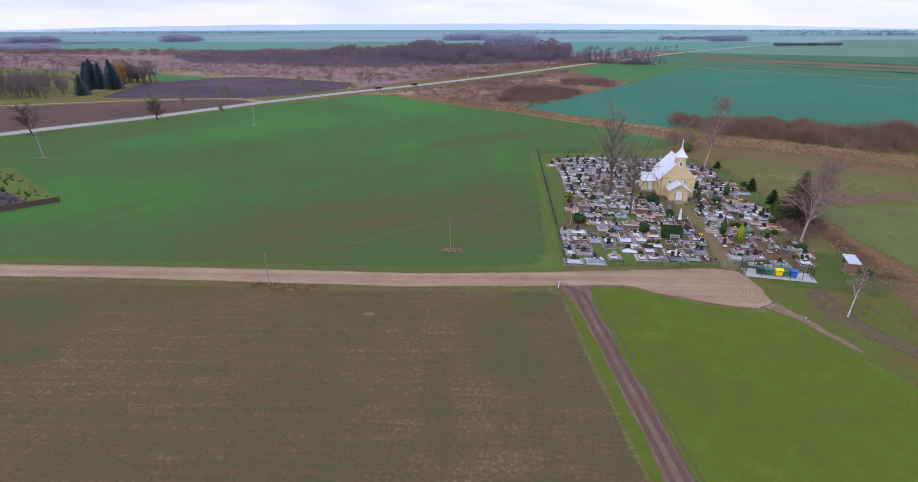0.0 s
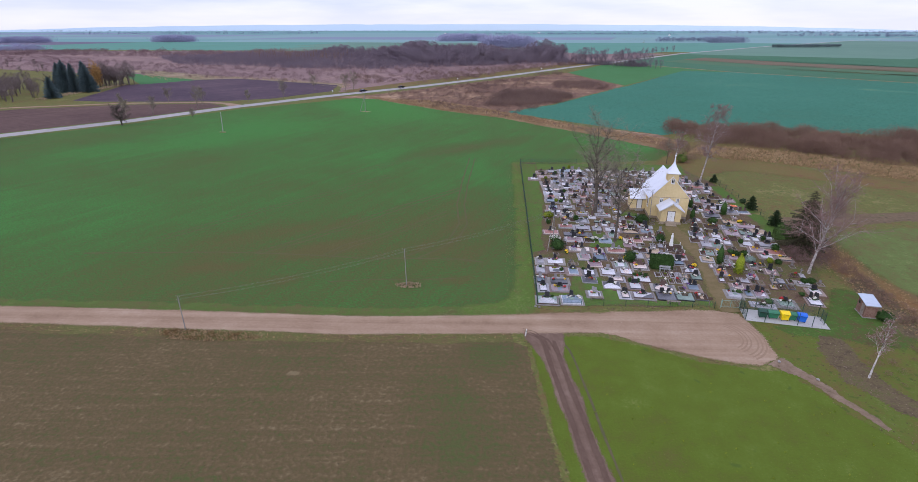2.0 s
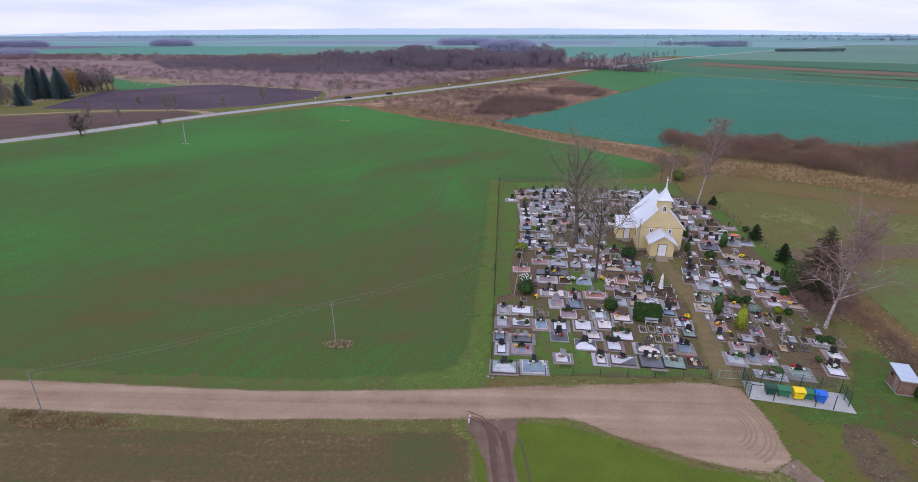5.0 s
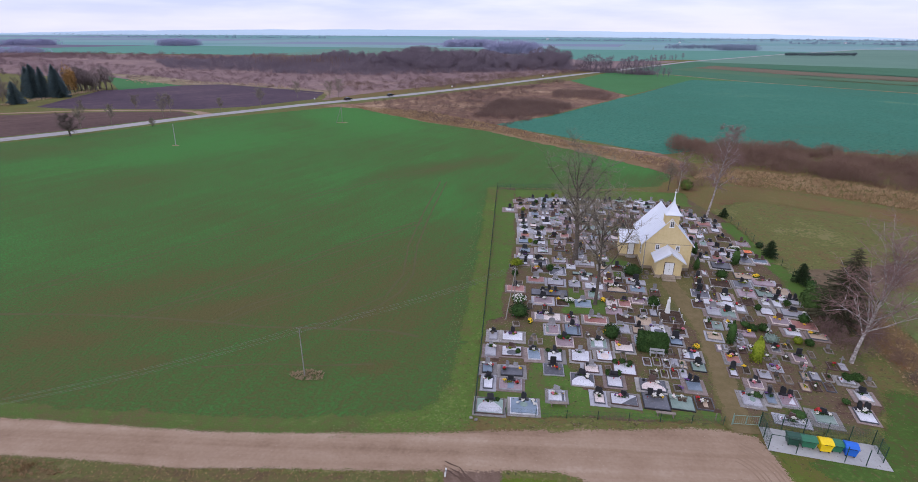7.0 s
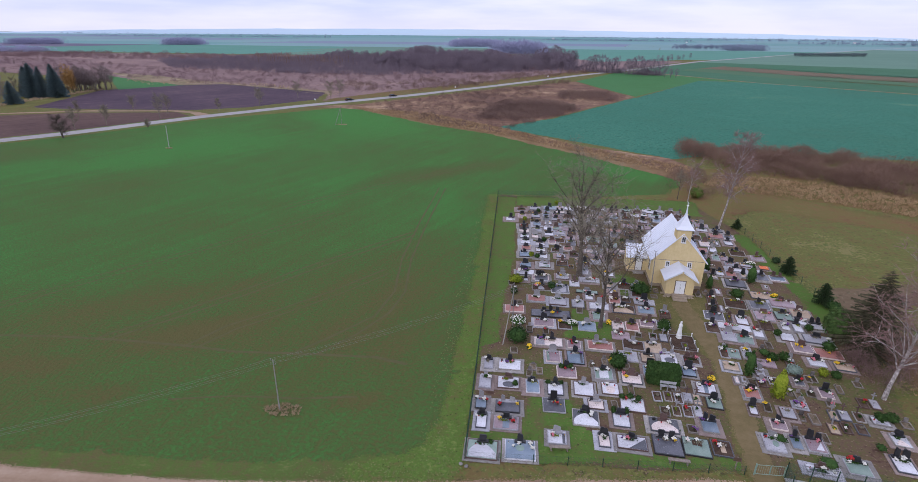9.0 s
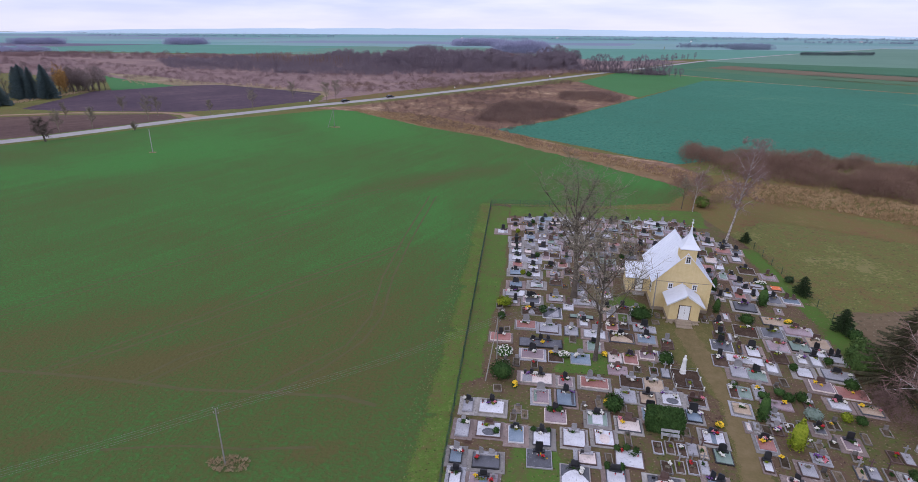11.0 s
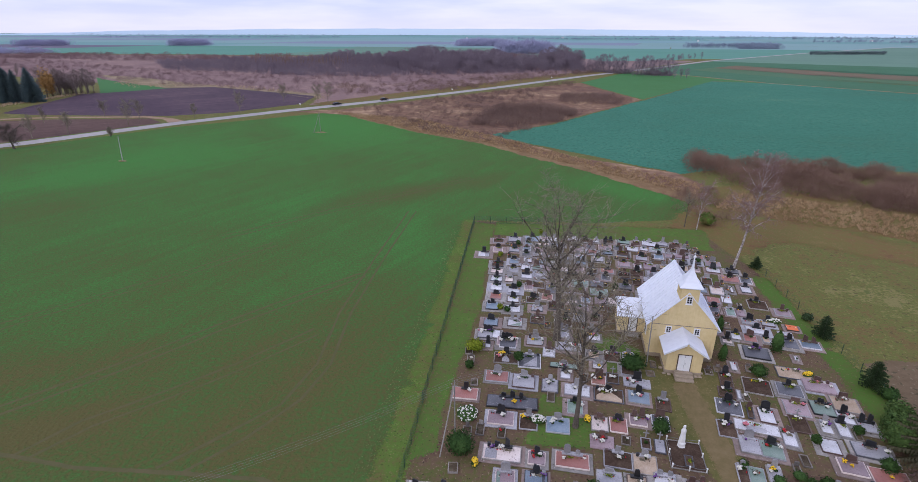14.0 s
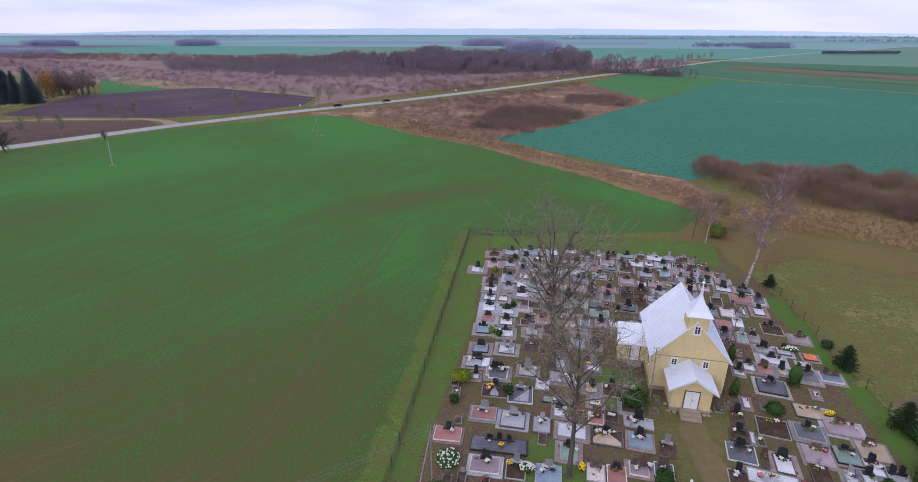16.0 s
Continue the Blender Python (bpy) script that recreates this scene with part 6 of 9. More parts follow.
fills = ["white", "pink", "grey", "dark", "blue", "mauve", "red", "green", "soil", "sand"]
odds = (2.8, 1.0, 4, 4.4, 3, 4, 1.8, 1.2, 4.6, 1.4)
def fill_rows(y0, y1, left, right, low=0.25):
    y = y0
    while y < y1:
        x = left(y)
        while x < right(y):
            w, l = rng.uniform(1.3, 2.6), rng.uniform(1.8, 2.2)
            if free(x + w / 2, y, w, l):
                old = rng.random() < low
                grave(x + w / 2, y, w, l, rng.choices(fills, odds)[0], rng.choices(("black", "grey", "brown"), (4, 3, 2))[0], rng.choice(("wave", "slant", "round", "plain")),
                      rng.choice((1, 1, 1, 2)) if w > 1.8 else 1, not old, False)
                x += w + rng.uniform(0.05, 0.42)
            else:
                x += 0.4
        y += rng.uniform(2.3, 2.7)
fill_rows(5.5, 38.5, lambda y: -22.8, lambda y: -3.0 if y < 14 else 13.2 - max(0, y - 24) * 0.35)
fill_rows(7.5, 31, lambda y: 1.4 if y < -4 else 4.6, lambda y: 15.2 - max(0, y - 14) * 0.12 - max(0, -y - 4) * 0.1)
fill_rows(-28.4, 4.5, lambda y: -21.6 if y > -8 else -20.5, lambda y: -2.4, 0.6)


# narrow old graves with kerbs in the gaps between the plots, too many and too small to tell apart
def old_graves(x0, x1, y0, y1, tries, limit, label):
    frames, beds, markers, made = ([], []), ([], []), ([], []), 0

    def slab(data, cx, cy, turn, u0, v0, z0, u1, v1, z1):
        V, F = data
        k, c, n = len(V), math.cos(turn), math.sin(turn)
        V += [(cx + u * c - v * n, cy + u * n + v * c, z) for z in (z0, z1) for u, v in ((u0, v0), (u1, v0), (u1, v1), (u0, v1))]
        F += [(k, k + 3, k + 2, k + 1), (k + 4, k + 5, k + 6, k + 7)] + [(k + i, k + (i + 1) % 4, k + 4 + (i + 1) % 4, k + 4 + i) for i in range(4)]
    for k in range(tries):
        x, y, w, l = rng.uniform(x0, x1), rng.uniform(y0, y1), rng.uniform(0.55, 0.9), rng.uniform(1.0, 1.6)
        wild = 4 < x < 13 and -28 < y < -20.5 and x - y < 37
        if made >= limit or not (free(x, y, w, l, 0.05) or wild and all(abs(x - q[0]) > (w + q[2]) / 2 or abs(y - q[1]) > (l + q[3]) / 2 for q in taken)):
            continue
        made += 1
        taken.append((x, y, w, l))
        t, p, q = radians(tilt(x) + rng.uniform(-5, 5)), w / 2, l / 2
        h = rng.uniform(0.12, 0.2)
        for u0, v0, u1, v1 in ((-p, -q, p, -q + 0.08), (-p, q - 0.08, p, q), (-p, -q + 0.08, -p + 0.08, q - 0.08), (p - 0.08, -q + 0.08, p, q - 0.08)):
            slab(frames, x, y, t, u0, v0, 0.02, u1, v1, h)
        slab(beds, x, y, t, -p + 0.08, -q + 0.08, 0.02, p - 0.08, q - 0.08, h - rng.uniform(0.0, 0.06))
        if rng.random() < 0.5:
            slab(markers, x, y, t, -0.18, q - 0.2, h, 0.18, q - 0.1, h + rng.uniform(0.25, 0.55))
    g = thing("old_grave_plots", label, "old graves", kind="stuff")
    tagged(part("kerb_frames", frames, OLD_KERB, g), kind="stuff")
    tagged(part("planted_beds", beds, OLD_BED, g), kind="stuff")
    tagged(part("small_markers", markers, OLD_MARKER, g), kind="stuff")


OLD_KERB = surface("old_kerb_concrete", [(0.14, 0.118, 0.104), (0.21, 0.185, 0.168), (0.3, 0.275, 0.26)], 0.8, 4, 14, bump=0.2, island=0.3)
OLD_BED = surface("old_bed_soil", [(0.05, 0.036, 0.026), (0.1, 0.075, 0.05), (0.2, 0.165, 0.13)], 0.5, 2.5, 14, bump=0.6, island=0.5)
OLD_MARKER = surface("old_marker_stone", [(0.06, 0.052, 0.05), (0.16, 0.14, 0.135), (0.27, 0.255, 0.25)], 0.5, 3, 14, bump=0.1, island=0.5)
old_graves(0.8, 14.0, -27.5, 3.0, 900, 24, "narrow old graves with low kerbs on bare soil")
old_graves(-24, -2.5, -28, 4.5, 900, 26, "narrow old graves with low kerbs between larger plots")
old_graves(-21, 12, 8, 38, 900, 90, "small old graves crowded behind a chapel")


# ---- planting ----
def lump(rng, rx, ry, rz, cz, rough=0.12):
    """An uneven solid core under the leaves."""
    bm = bmesh.new()
    bmesh.ops.create_icosphere(bm, subdivisions=2, radius=1)
    off = rng.uniform(0, 50)
    for v in bm.verts:
        k = 1 + rough * noise.noise(v.co * 2 + Vector((off, 0, 0)))
        v.co = Vector((v.co.x * rx * k, v.co.y * ry * k, cz + v.co.z * rz * k))
    return bm


def bush(x, y, r, h, material, label, name="bush", n=500, z=0.02, size=0.1, column=False):
    rng = random.Random(int(x * 71 + y * 37))
    b = thing(name, label, name.split("_")[-1], pose(x, y, z, 0, 0, rng.uniform(0, 360)), "cemetery shrubs")
    part("stem", rod([(0, 0, 0), (0, 0, h * 0.5)], 0.06, 5, 0.03), BARK, b)
    if column:
        V, F = [], []
        for k in range(7):
            zz = h * (0.1 + 0.78 * k / 6)
            rr = r * (1.0, 1.05, 1.0, 0.88, 0.7, 0.48, 0.24)[k]
            v, f = shards(rng, n // 7, rr, rr, h * 0.16, zz, size)
            V, F = merged((V, F), (v, f))
        part("foliage", (V, F), material, b)
        part("inner_foliage", lump(rng, r * 0.76, r * 0.76, h * 0.47, h * 0.47, 0.2), material, b)
    else:
        part("foliage", shards(rng, n, r, r, h * 0.52, h * 0.5, size), material, b)
        part("inner_foliage", lump(rng, r * 0.72, r * 0.72, h * 0.4, h * 0.44), material, b)
    return b


DARK_BUSH = "clipped dark evergreen shrub among the graves"
bush(-11.8, -17.9, 1.0, 1.9, THUJA, "dense dark green rounded thuja among the graves", "thuja_bush", 900)
bush(-4.8, -9.3, 0.85, 1.5, THUJA, DARK_BUSH, "evergreen_bush", 600)
bush(-22.7, -13.9, 1.35, 1.9, THUJA, "wide dark juniper beside a leaning pole", "juniper_bush", 900)
bush(2.0, -17.6, 0.6, 3.0, THUJA, "narrow column-shaped dark green thuja", "column_thuja", 800, column=True)
bush(6.3, 9.6, 0.5, 2.2, THUJA, "small column-shaped thuja beside a chapel", "column_thuja", 500, column=True)
bush(4.7, 3.4, 0.5, 2.0, THUJA, "small column-shaped thuja beside a chapel", "column_thuja", 500, column=True)
bush(4.2, 7.6, 0.45, 1.7, THUJA, "small column-shaped thuja beside a chapel", "column_thuja", 400, column=True)
bush(11.4, 5.9, 0.75, 2.7, THUJA, "dark oval thuja between the graves", "column_thuja", 700, column=True)
bush(8.7, -8.9, 0.45, 0.8, THUJA, DARK_BUSH, "evergreen_bush", 280)
bush(13.1, -7.2, 0.5, 0.8, THUJA, DARK_BUSH, "evergreen_bush", 280)
bush(7.6, 1.0, 0.95, 1.2, THUJA, "low spreading dark shrub between the graves", "juniper_bush", 600)
bush(-5.6, 0.5, 1.5, 1.5, THUJA, "loose dark green juniper in front of a chapel", "juniper_bush", 900)
bush(-22.9, 1.9, 1.15, 1.2, GOLD_LEAF, "yellow-green spreading juniper on the grass", "juniper_bush", 700)
bush(-23.2, -1.7, 0.5, 0.9, THUJA, "small round dark shrub on the grass", "evergreen_bush", 350)
bush(-17.9, 0.2, 0.6, 1.0, THUJA, "small round dark shrub on a grave", "evergreen_bush", 350, 0.2)
bush(3.4, -21.2, 0.8, 3.2, GOLD_LEAF, "loose yellow-green pointed young shrub", "deciduous_shrub", 480, 0.05, 0.13, column=True)
bush(5.8, -14.4, 0.6, 0.9, THUJA, DARK_BUSH, "evergreen_bush", 400)
bush(7.1, -14.2, 0.65, 0.95, THUJA, DARK_BUSH, "evergreen_bush", 400)
bush(6.9, -16.8, 0.8, 1.1, SLABS["green"], "grey-green spiky shrub between graves", "juniper_bush", 400)
bush(11.1, -17.1, 0.55, 0.8, THUJA, DARK_BUSH, "evergreen_bush", 300)
bush(9.9, -16.8, 0.55, 0.9, GOLD_LEAF, DARK_BUSH.replace("dark", "yellowish"), "evergreen_bush", 300)
bush(13.2, -11.5, 0.75, 1.1, THUJA, DARK_BUSH, "evergreen_bush", 400)
bush(11.6, -23.6, 0.55, 0.8, THUJA, DARK_BUSH, "evergreen_bush", 300)
bush(12.5, -23.7, 0.65, 0.9, THUJA, DARK_BUSH, "evergreen_bush", 300)
bush(18.3, 13.8, 0.7, 1.0, NEEDLE, "low young spruce at a cemetery edge", "young_spruce", 300)
bush(18.9, -1.7, 0.9, 1.5, THUJA, "rounded green shrub at a cemetery edge", "evergreen_bush", 450)
bush(16.6, 49, 1.6, 2.4, VERGE, "olive yellowish shrub behind the cemetery", "deciduous_shrub", 500, 0.03, 0.16)
bush(15.9, -8.6, 2.1, 3.4, EDGE_THUJA, "large dense green thuja at a cemetery edge", "thuja_bush", 2200, 0.05, 0.14)
bush(17.6, -5.2, 1.3, 2.3, EDGE_THUJA, "dense green thuja at a cemetery edge", "thuja_bush", 900, 0.05, 0.12)
bush(16.2, -33.6, 1.1, 1.2, THUJA, "wide dark green shrub beside a shed", "juniper_bush", 700, 0.03)
for k, (x, y) in enumerate(((-20.5, 11.6), (-19.6, 11.0), (-18.2, 18.4), (-21.4, 29.2), (-13.8, 27.4), (-18.6, 34.5), (-14.6, 40.3), (-4.6, 19.5), (9.8, 30.6), (6.8, 22.5))):
    bush(x, y, 0.45, 0.8, THUJA if k % 3 else GOLD_LEAF, "small rounded shrub planted on a grave", "evergreen_bush", 220, 0.06)

for k, (x, y, r0, h0) in enumerate(((-22.9, -22.5, 0.35, 0.6), (-25.9, -21.4, 0.42, 0.4), (-17.9, -18.8, 0.4, 0.45), (-17.0, -18.7, 0.45, 0.45), (-12.3, -23.3, 0.35, 0.5), (-11.5, -23.2, 0.4, 0.55), (-10.7, -23.4, 0.35, 0.5),
                                   (-13.5, -25.6, 0.28, 0.8), (-12.3, -25.6, 0.28, 0.8), (-19.5, -21.7, 0.35, 0.35), (-18.2, -21.7, 0.3, 0.35), (-25.0, -30.9, 0.25, 0.3), (0.9, -27.6, 0.55, 0.4), (1.2, -12.6, 0.45, 0.5), (3.4, -14.2, 0.6, 0.6), (5.2, -13.6, 0.7, 0.7), (9.2, -27.8, 0.5, 0.5), (3.6, -30.2, 0.9, 0.5))):
    bush(x, y, r0, h0, THUJA, "small evergreen plant growing on a grave", "grave_plant", 160, 0.16, 0.07)

# clipped block hedge
hg = thing("hedge_block", "large clipped block of dark green hedge", "hedge", pose(-7.55, -19.9, 0.02, 0, 0, -5), "cemetery shrubs")
bm = box(-1.55, -0.8, 0, 1.55, 0.8, 1.9, 0.25)
bmesh.ops.subdivide_edges(bm, edges=bm.edges[:], cuts=4, use_grid_fill=True)
for v in bm.verts:
    v.co += Vector((0, 0, 1)) * 0.06 * noise.noise(v.co * 3) + v.co.normalized() * 0.05 * noise.noise(v.co * 5)
part("inner_foliage", bm, THUJA, hg)
rng = random.Random(8)
V, F = [], []
for k in range(2600):
    face = rng.random()
    if face < 0.45:
        p, d = Vector((rng.uniform(-1.55, 1.55), rng.uniform(-0.8, 0.8), 1.9)), Vector((0, 0, 1))
    elif face < 0.8:
        s = rng.choice((-1, 1))
        p, d = Vector((rng.uniform(-1.55, 1.55), 0.82 * s, rng.uniform(0.1, 1.9))), Vector((0, s, 0))
    else:
        s = rng.choice((-1, 1))
        p, d = Vector((1.57 * s, rng.uniform(-0.8, 0.8), rng.uniform(0.1, 1.9))), Vector((s, 0, 0))
    a = Vector((rng.uniform(-1, 1), rng.uniform(-1, 1), rng.uniform(-1, 1))).normalized() * 0.11
    b = (a.cross(d) + Vector((0.01, 0, 0))).normalized() * 0.08
    i = len(V)
    V += [p - a, p + b, p + a + d * 0.08, p - b]
    F += [(i, i + 1, i + 2), (i, i + 2, i + 3)]
part("foliage", (V, F), THUJA, hg)


# ---- flowers and lanterns on the graves ----
def bouquet(colour, seed, low=False):
    rng = random.Random(seed)
    b = thing("flower_bouquet", f"bunch of {colour} flowers with green leaves on a grave", "flowers", pose(0, 0, -50), "grave flowers")
    V, F = [], []
    for k in range(16):
        a, r = rng.uniform(0, 6.28), rng.uniform(0.05, 0.2)
        tube(V, F, [Vector((0, 0, 0)), Vector((r * 0.6 * math.cos(a), r * 0.6 * math.sin(a), rng.uniform(0.1, 0.2))), Vector((r * math.cos(a), r * math.sin(a), rng.uniform(0.12, 0.3)))], [0.012, 0.035, 0.004], 3)
    part("leaves", (V, F), THUJA, b)
    bm = bmesh.new()
    for k in range(13):
        a, r = rng.uniform(0, 6.28), rng.uniform(0, 0.2)
        bmesh.ops.create_icosphere(bm, subdivisions=1, radius=rng.uniform(0.045, 0.075), matrix=Matrix.Translation((r * math.cos(a), r * math.sin(a), 0.2 + rng.uniform(0, 0.16) - r * 0.3)))
    part("blossoms", bm, PETAL[colour], b, colour + " blossoms")
    vb = rod([(0, 0, 0), (0, 0, 0.1), (0, 0, 0.14)], 0.07, 8, 0.09)
    part("vase", vb, STONES["black" if seed % 2 else "brown"], b)
    return b


def lantern(colour):
    b = thing("grave_lantern", f"small {colour} grave lantern with a dark lid", "lantern", pose(0, 0, -50), "grave lanterns")
    part("glass_body", rod([(0, 0, 0), (0, 0, 0.12), (0, 0, 0.2)], 0.055, 8, 0.045), PETAL[colour], b)
    part("lid", rod([(0, 0, 0.2), (0, 0, 0.24), (0, 0, 0.28)], 0.05, 8, 0.012), STONES["black"], b)
    return b


BOUQUETS = [(bouquet(c, i), wgt) for i, (c, wgt) in enumerate((("white", 7), ("yellow", 0.9), ("red", 1.1), ("pink", 1.3), ("violet", 1)))]
LANTERNS = [lantern("red"), lantern("yellow"), lantern("white")]
rng = random.Random(5)
used = set()
for (x, y, w, l) in sorted(taken, key=lambda g: (g[1] > -12, g[0])):
    if y > 6 or len([o for o in scene.collection.objects if o.name.startswith("flower_bouquet")]) > 285:
        continue
    if w < 1.0:
        n = rng.choice((0, 0, 1))
    else:
        n = rng.choices((0, 1, 2, 3, 4, 5), (2, 4, 5, 4, 2, 1))[0]
    rot = radians(tilt(x))
    for k in range(n):
        src = rng.choices([b for b, _ in BOUQUETS], [p for _, p in BOUQUETS])[0] if rng.random() < 0.78 else rng.choice(LANTERNS)
        u, v = rng.uniform(-0.36, 0.36) * w, l / 2 - rng.choice((rng.uniform(0.4, 0.75), rng.uniform(0.5, 1.1)))
        px, py = x + u * math.cos(rot) - v * math.sin(rot), y + u * math.sin(rot) + v * math.cos(rot)
        m = pose(px, py, 0.16, 0, 0, rng.uniform(0, 360))
        if src not in used:
            used.add(src)
            src.matrix_basis = m
        else:
            copy_thing(src, m @ Matrix.Scale(rng.uniform(0.65, 1.3), 4))

# more lanterns in front of the stones
lit = 0
for (x, y, w, l) in taken:
    if y < 4 and w > 1.2 and lit < 240 and rng.random() < 0.7:
        for k in range(rng.choice((1, 1, 2, 3))):
            rot = radians(tilt(x))
            u, v = rng.uniform(-0.34, 0.34) * w, l / 2 - rng.uniform(0.55, 0.8)
            copy_thing(rng.choices(LANTERNS, (5, 1, 2))[0], pose(x + u * math.cos(rot) - v * math.sin(rot), y + u * math.sin(rot) + v * math.cos(rot), 0.16, 0, 0, rng.uniform(0, 360)) @ Matrix.Scale(rng.uniform(0.8, 1.15), 4))
            lit += 1

DOTS = [(np.array([(1, 0, 0.7), (-1, 0, 0.7), (0, 1, 0.7), (0, -1, 0.7), (0, 0, 1.7), (0, 0, 0)], float), np.array([(0, 2, 4), (2, 1, 4), (1, 3, 4), (3, 0, 4), (2, 0, 5), (1, 2, 5), (3, 1, 5), (0, 3, 5)]))]
def flower_heap(x, y, rx, ry, colour, label, z=0.05):
    h = thing("flower_heap", label, "flowers", pose(x, y, z), "grave flowers")
    rng = random.Random(int(x * 9 + y * 5))
    bm = lump(rng, rx, ry, 0.3, 0.1)
    part("greenery", bm, THUJA, h)
    tagged(part("sprig_mass", shards(rng, 160, rx * 1.1, ry * 1.1, 0.4, 0.12, 0.09, 0.7, 0.0), THUJA, h), kind="stuff")
    bm = bmesh.new()
    for k in range(70):
        a, r = rng.uniform(0, 6.28), math.sqrt(rng.random())
        bmesh.ops.create_icosphere(bm, subdivisions=1, radius=rng.uniform(0.06, 0.1), matrix=Matrix.Translation((rx * r * math.cos(a), ry * r * math.sin(a), 0.12 + 0.36 * math.sqrt(max(0, 1 - r * r)))))
    part("blossoms", bm, PETAL[colour], h, colour + " blossoms")
flower_heap(-22.6, -9.2, 1.0, 1.2, "white", "heap of white wreaths and flowers on a fresh grave")
flower_heap(-15.9, -9.4, 0.7, 0.5, "white", "white flowers among green sprigs on a grave", 0.2)
flower_heap(-21.3, -15.2, 0.25, 0.5, "yellow", "row of yellow flowers on bare soil")
flower_heap(-11.3, -8.6, 0.3, 0.4, "yellow", "bright yellow chrysanthemum on a grave")
flower_heap(-12.3, -17.0, 0.3, 0.3, "yellow", "bright yellow chrysanthemum on a grave")
flower_heap(-2.3, -19.0, 0.35, 0.3, "yellow", "yellow and white flowers beside a path")
flower_heap(13.7, 12.4, 0.9, 0.35, "white", "row of white flowers on a grave", 0.2)
flower_heap(12.6, 1.2, 0.5, 0.2, "yellow", "row of yellow flowers on a grave", 0.2)
flower_heap(5.7, -29.5, 0.3, 0.2, "red", "red flowers laid on a grey-green grave", 0.2)


# ---- statue in its chained plot ----
st_prof = [(0.3, 0), (0.32, 0.08), (0.28, 0.14), (0.28, 0.42), (0.31, 0.46), (0.26, 0.5), (0.28, 0.56), (0.27, 0.9), (0.22, 1.25), (0.2, 1.5), (0.23, 1.66), (0.22, 1.8), (0.15, 1.94), (0.09, 2.0), (0.115, 2.08), (0.125, 2.18), (0.1, 2.28), (0.02, 2.34)]
V, F = [], []
for r, z in st_prof:
    for k in range(12):
        a = 2 * math.pi * k / 12
        sq = 1.0 / max(abs(math.cos(a)), abs(math.sin(a))) ** 0.7 if z < 0.52 else 1 + 0.06 * math.sin(5 * a)
        V.append((r * sq * math.cos(a), r * sq * math.sin(a) * (0.8 if z > 0.52 else 1), z))
for i in range(len(st_prof) - 1):
    F += [(12 * i + k, 12 * i + (k + 1) % 12, 12 * i + 12 + (k + 1) % 12, 12 * i + 12 + k) for k in range(12)]
F += [tuple(reversed(range(12))), tuple(12 * len(st_prof) - 12 + k for k in range(12))]
single("statue", (V, F), PLASTER, "white plaster draped statue on a low square pedestal", "statue", m=pose(-3.4, -10.9, 0.02, 0, 0, 10))
plot = thing("chained_plot", "grave plot enclosed by low white posts and chains", "grave enclosure", pose(-3.3, -12.0, 0.02, 0, 0, -5))
corners = [(-1.35, -1.7), (0, -1.75), (1.35, -1.7), (1.35, 0), (1.35, 1.6), (-1.35, 1.6), (-1.35, 0)]
for x, y in corners:
    pst = part("post", box(x - 0.05, y - 0.05, 0, x + 0.05, y + 0.05, 0.46, 0.015), PLASTER, plot, "white stone post")
    part("cap", box(x - 0.07, y - 0.07, 0.46, x + 0.07, y + 0.07, 0.52, 0.015), PLASTER, pst)
for a, b in zip(corners, corners[1:] + corners[:1]):
    m = ((a[0] + b[0]) / 2, (a[1] + b[1]) / 2)
    part("chain", rod([(a[0], a[1], 0.42), (m[0], m[1], 0.32), (b[0], b[1], 0.42)], 0.02, 4), WIRE, plot)
bm = bmesh.new()
for i in range(2):
    add_box(bm, -1.45 + i * 2.84, -1.75, 0, -1.39 + i * 2.84, 1.65, 0.12, 0.01)
    add_box(bm, -1.39, -1.75 + i * 3.34, 0, 1.39, -1.69 + i * 3.34, 0.12, 0.01)
part("kerb", bm, CONCRETE, plot)
part("soil_bed", box(-1.38, -1.68, 0, 1.38, 1.58, 0.06, 0.01), SLABS["soil"], plot, "bare dug soil")
grave(-3.2, -12.7, 0.7, 1.3, "soil", "grey", "plain", 0, False)


# ---- fences ----
def wire_bay(length, h, gap=0.2, t=0.006):
    """Chain-link: crossing diagonal wires, and a line wire above and below."""
    V, F = [], []
    n = int((length + h) / gap)
    for k in range(n):
        for s in (0, 1):
            a0, a1 = k * gap - h, k * gap
            z0, z1 = 0.05, h
            if a0 < 0:
                z0, a0 = z0 + (-a0), 0
            if a1 > length:
                z1, a1 = z1 - (a1 - length), length
            if z1 - z0 < 0.05:
                continue
            p, q = (a0, z0), (a1, z1)
            if s:
                p, q = (length - p[0], p[1]), (length - q[0], q[1])
            i = len(V)
            for x, z in (p, q):
                V += [(x - t, 0, z), (x + t, -t, z), (x + t, t, z)]
            F += [(i, i + 1, i + 4, i + 3), (i + 1, i + 2, i + 5, i + 4), (i + 2, i, i + 3, i + 5)]
    for z in (0.06, h / 2, h):
        i = len(V)
        for x in (0, length):
            V += [(x, -t, z - t), (x, t, z - t), (x, 0, z + t)]
        F += [(i, i + 1, i + 4, i + 3), (i + 1, i + 2, i + 5, i + 4), (i + 2, i, i + 3, i + 5)]
    return V, F


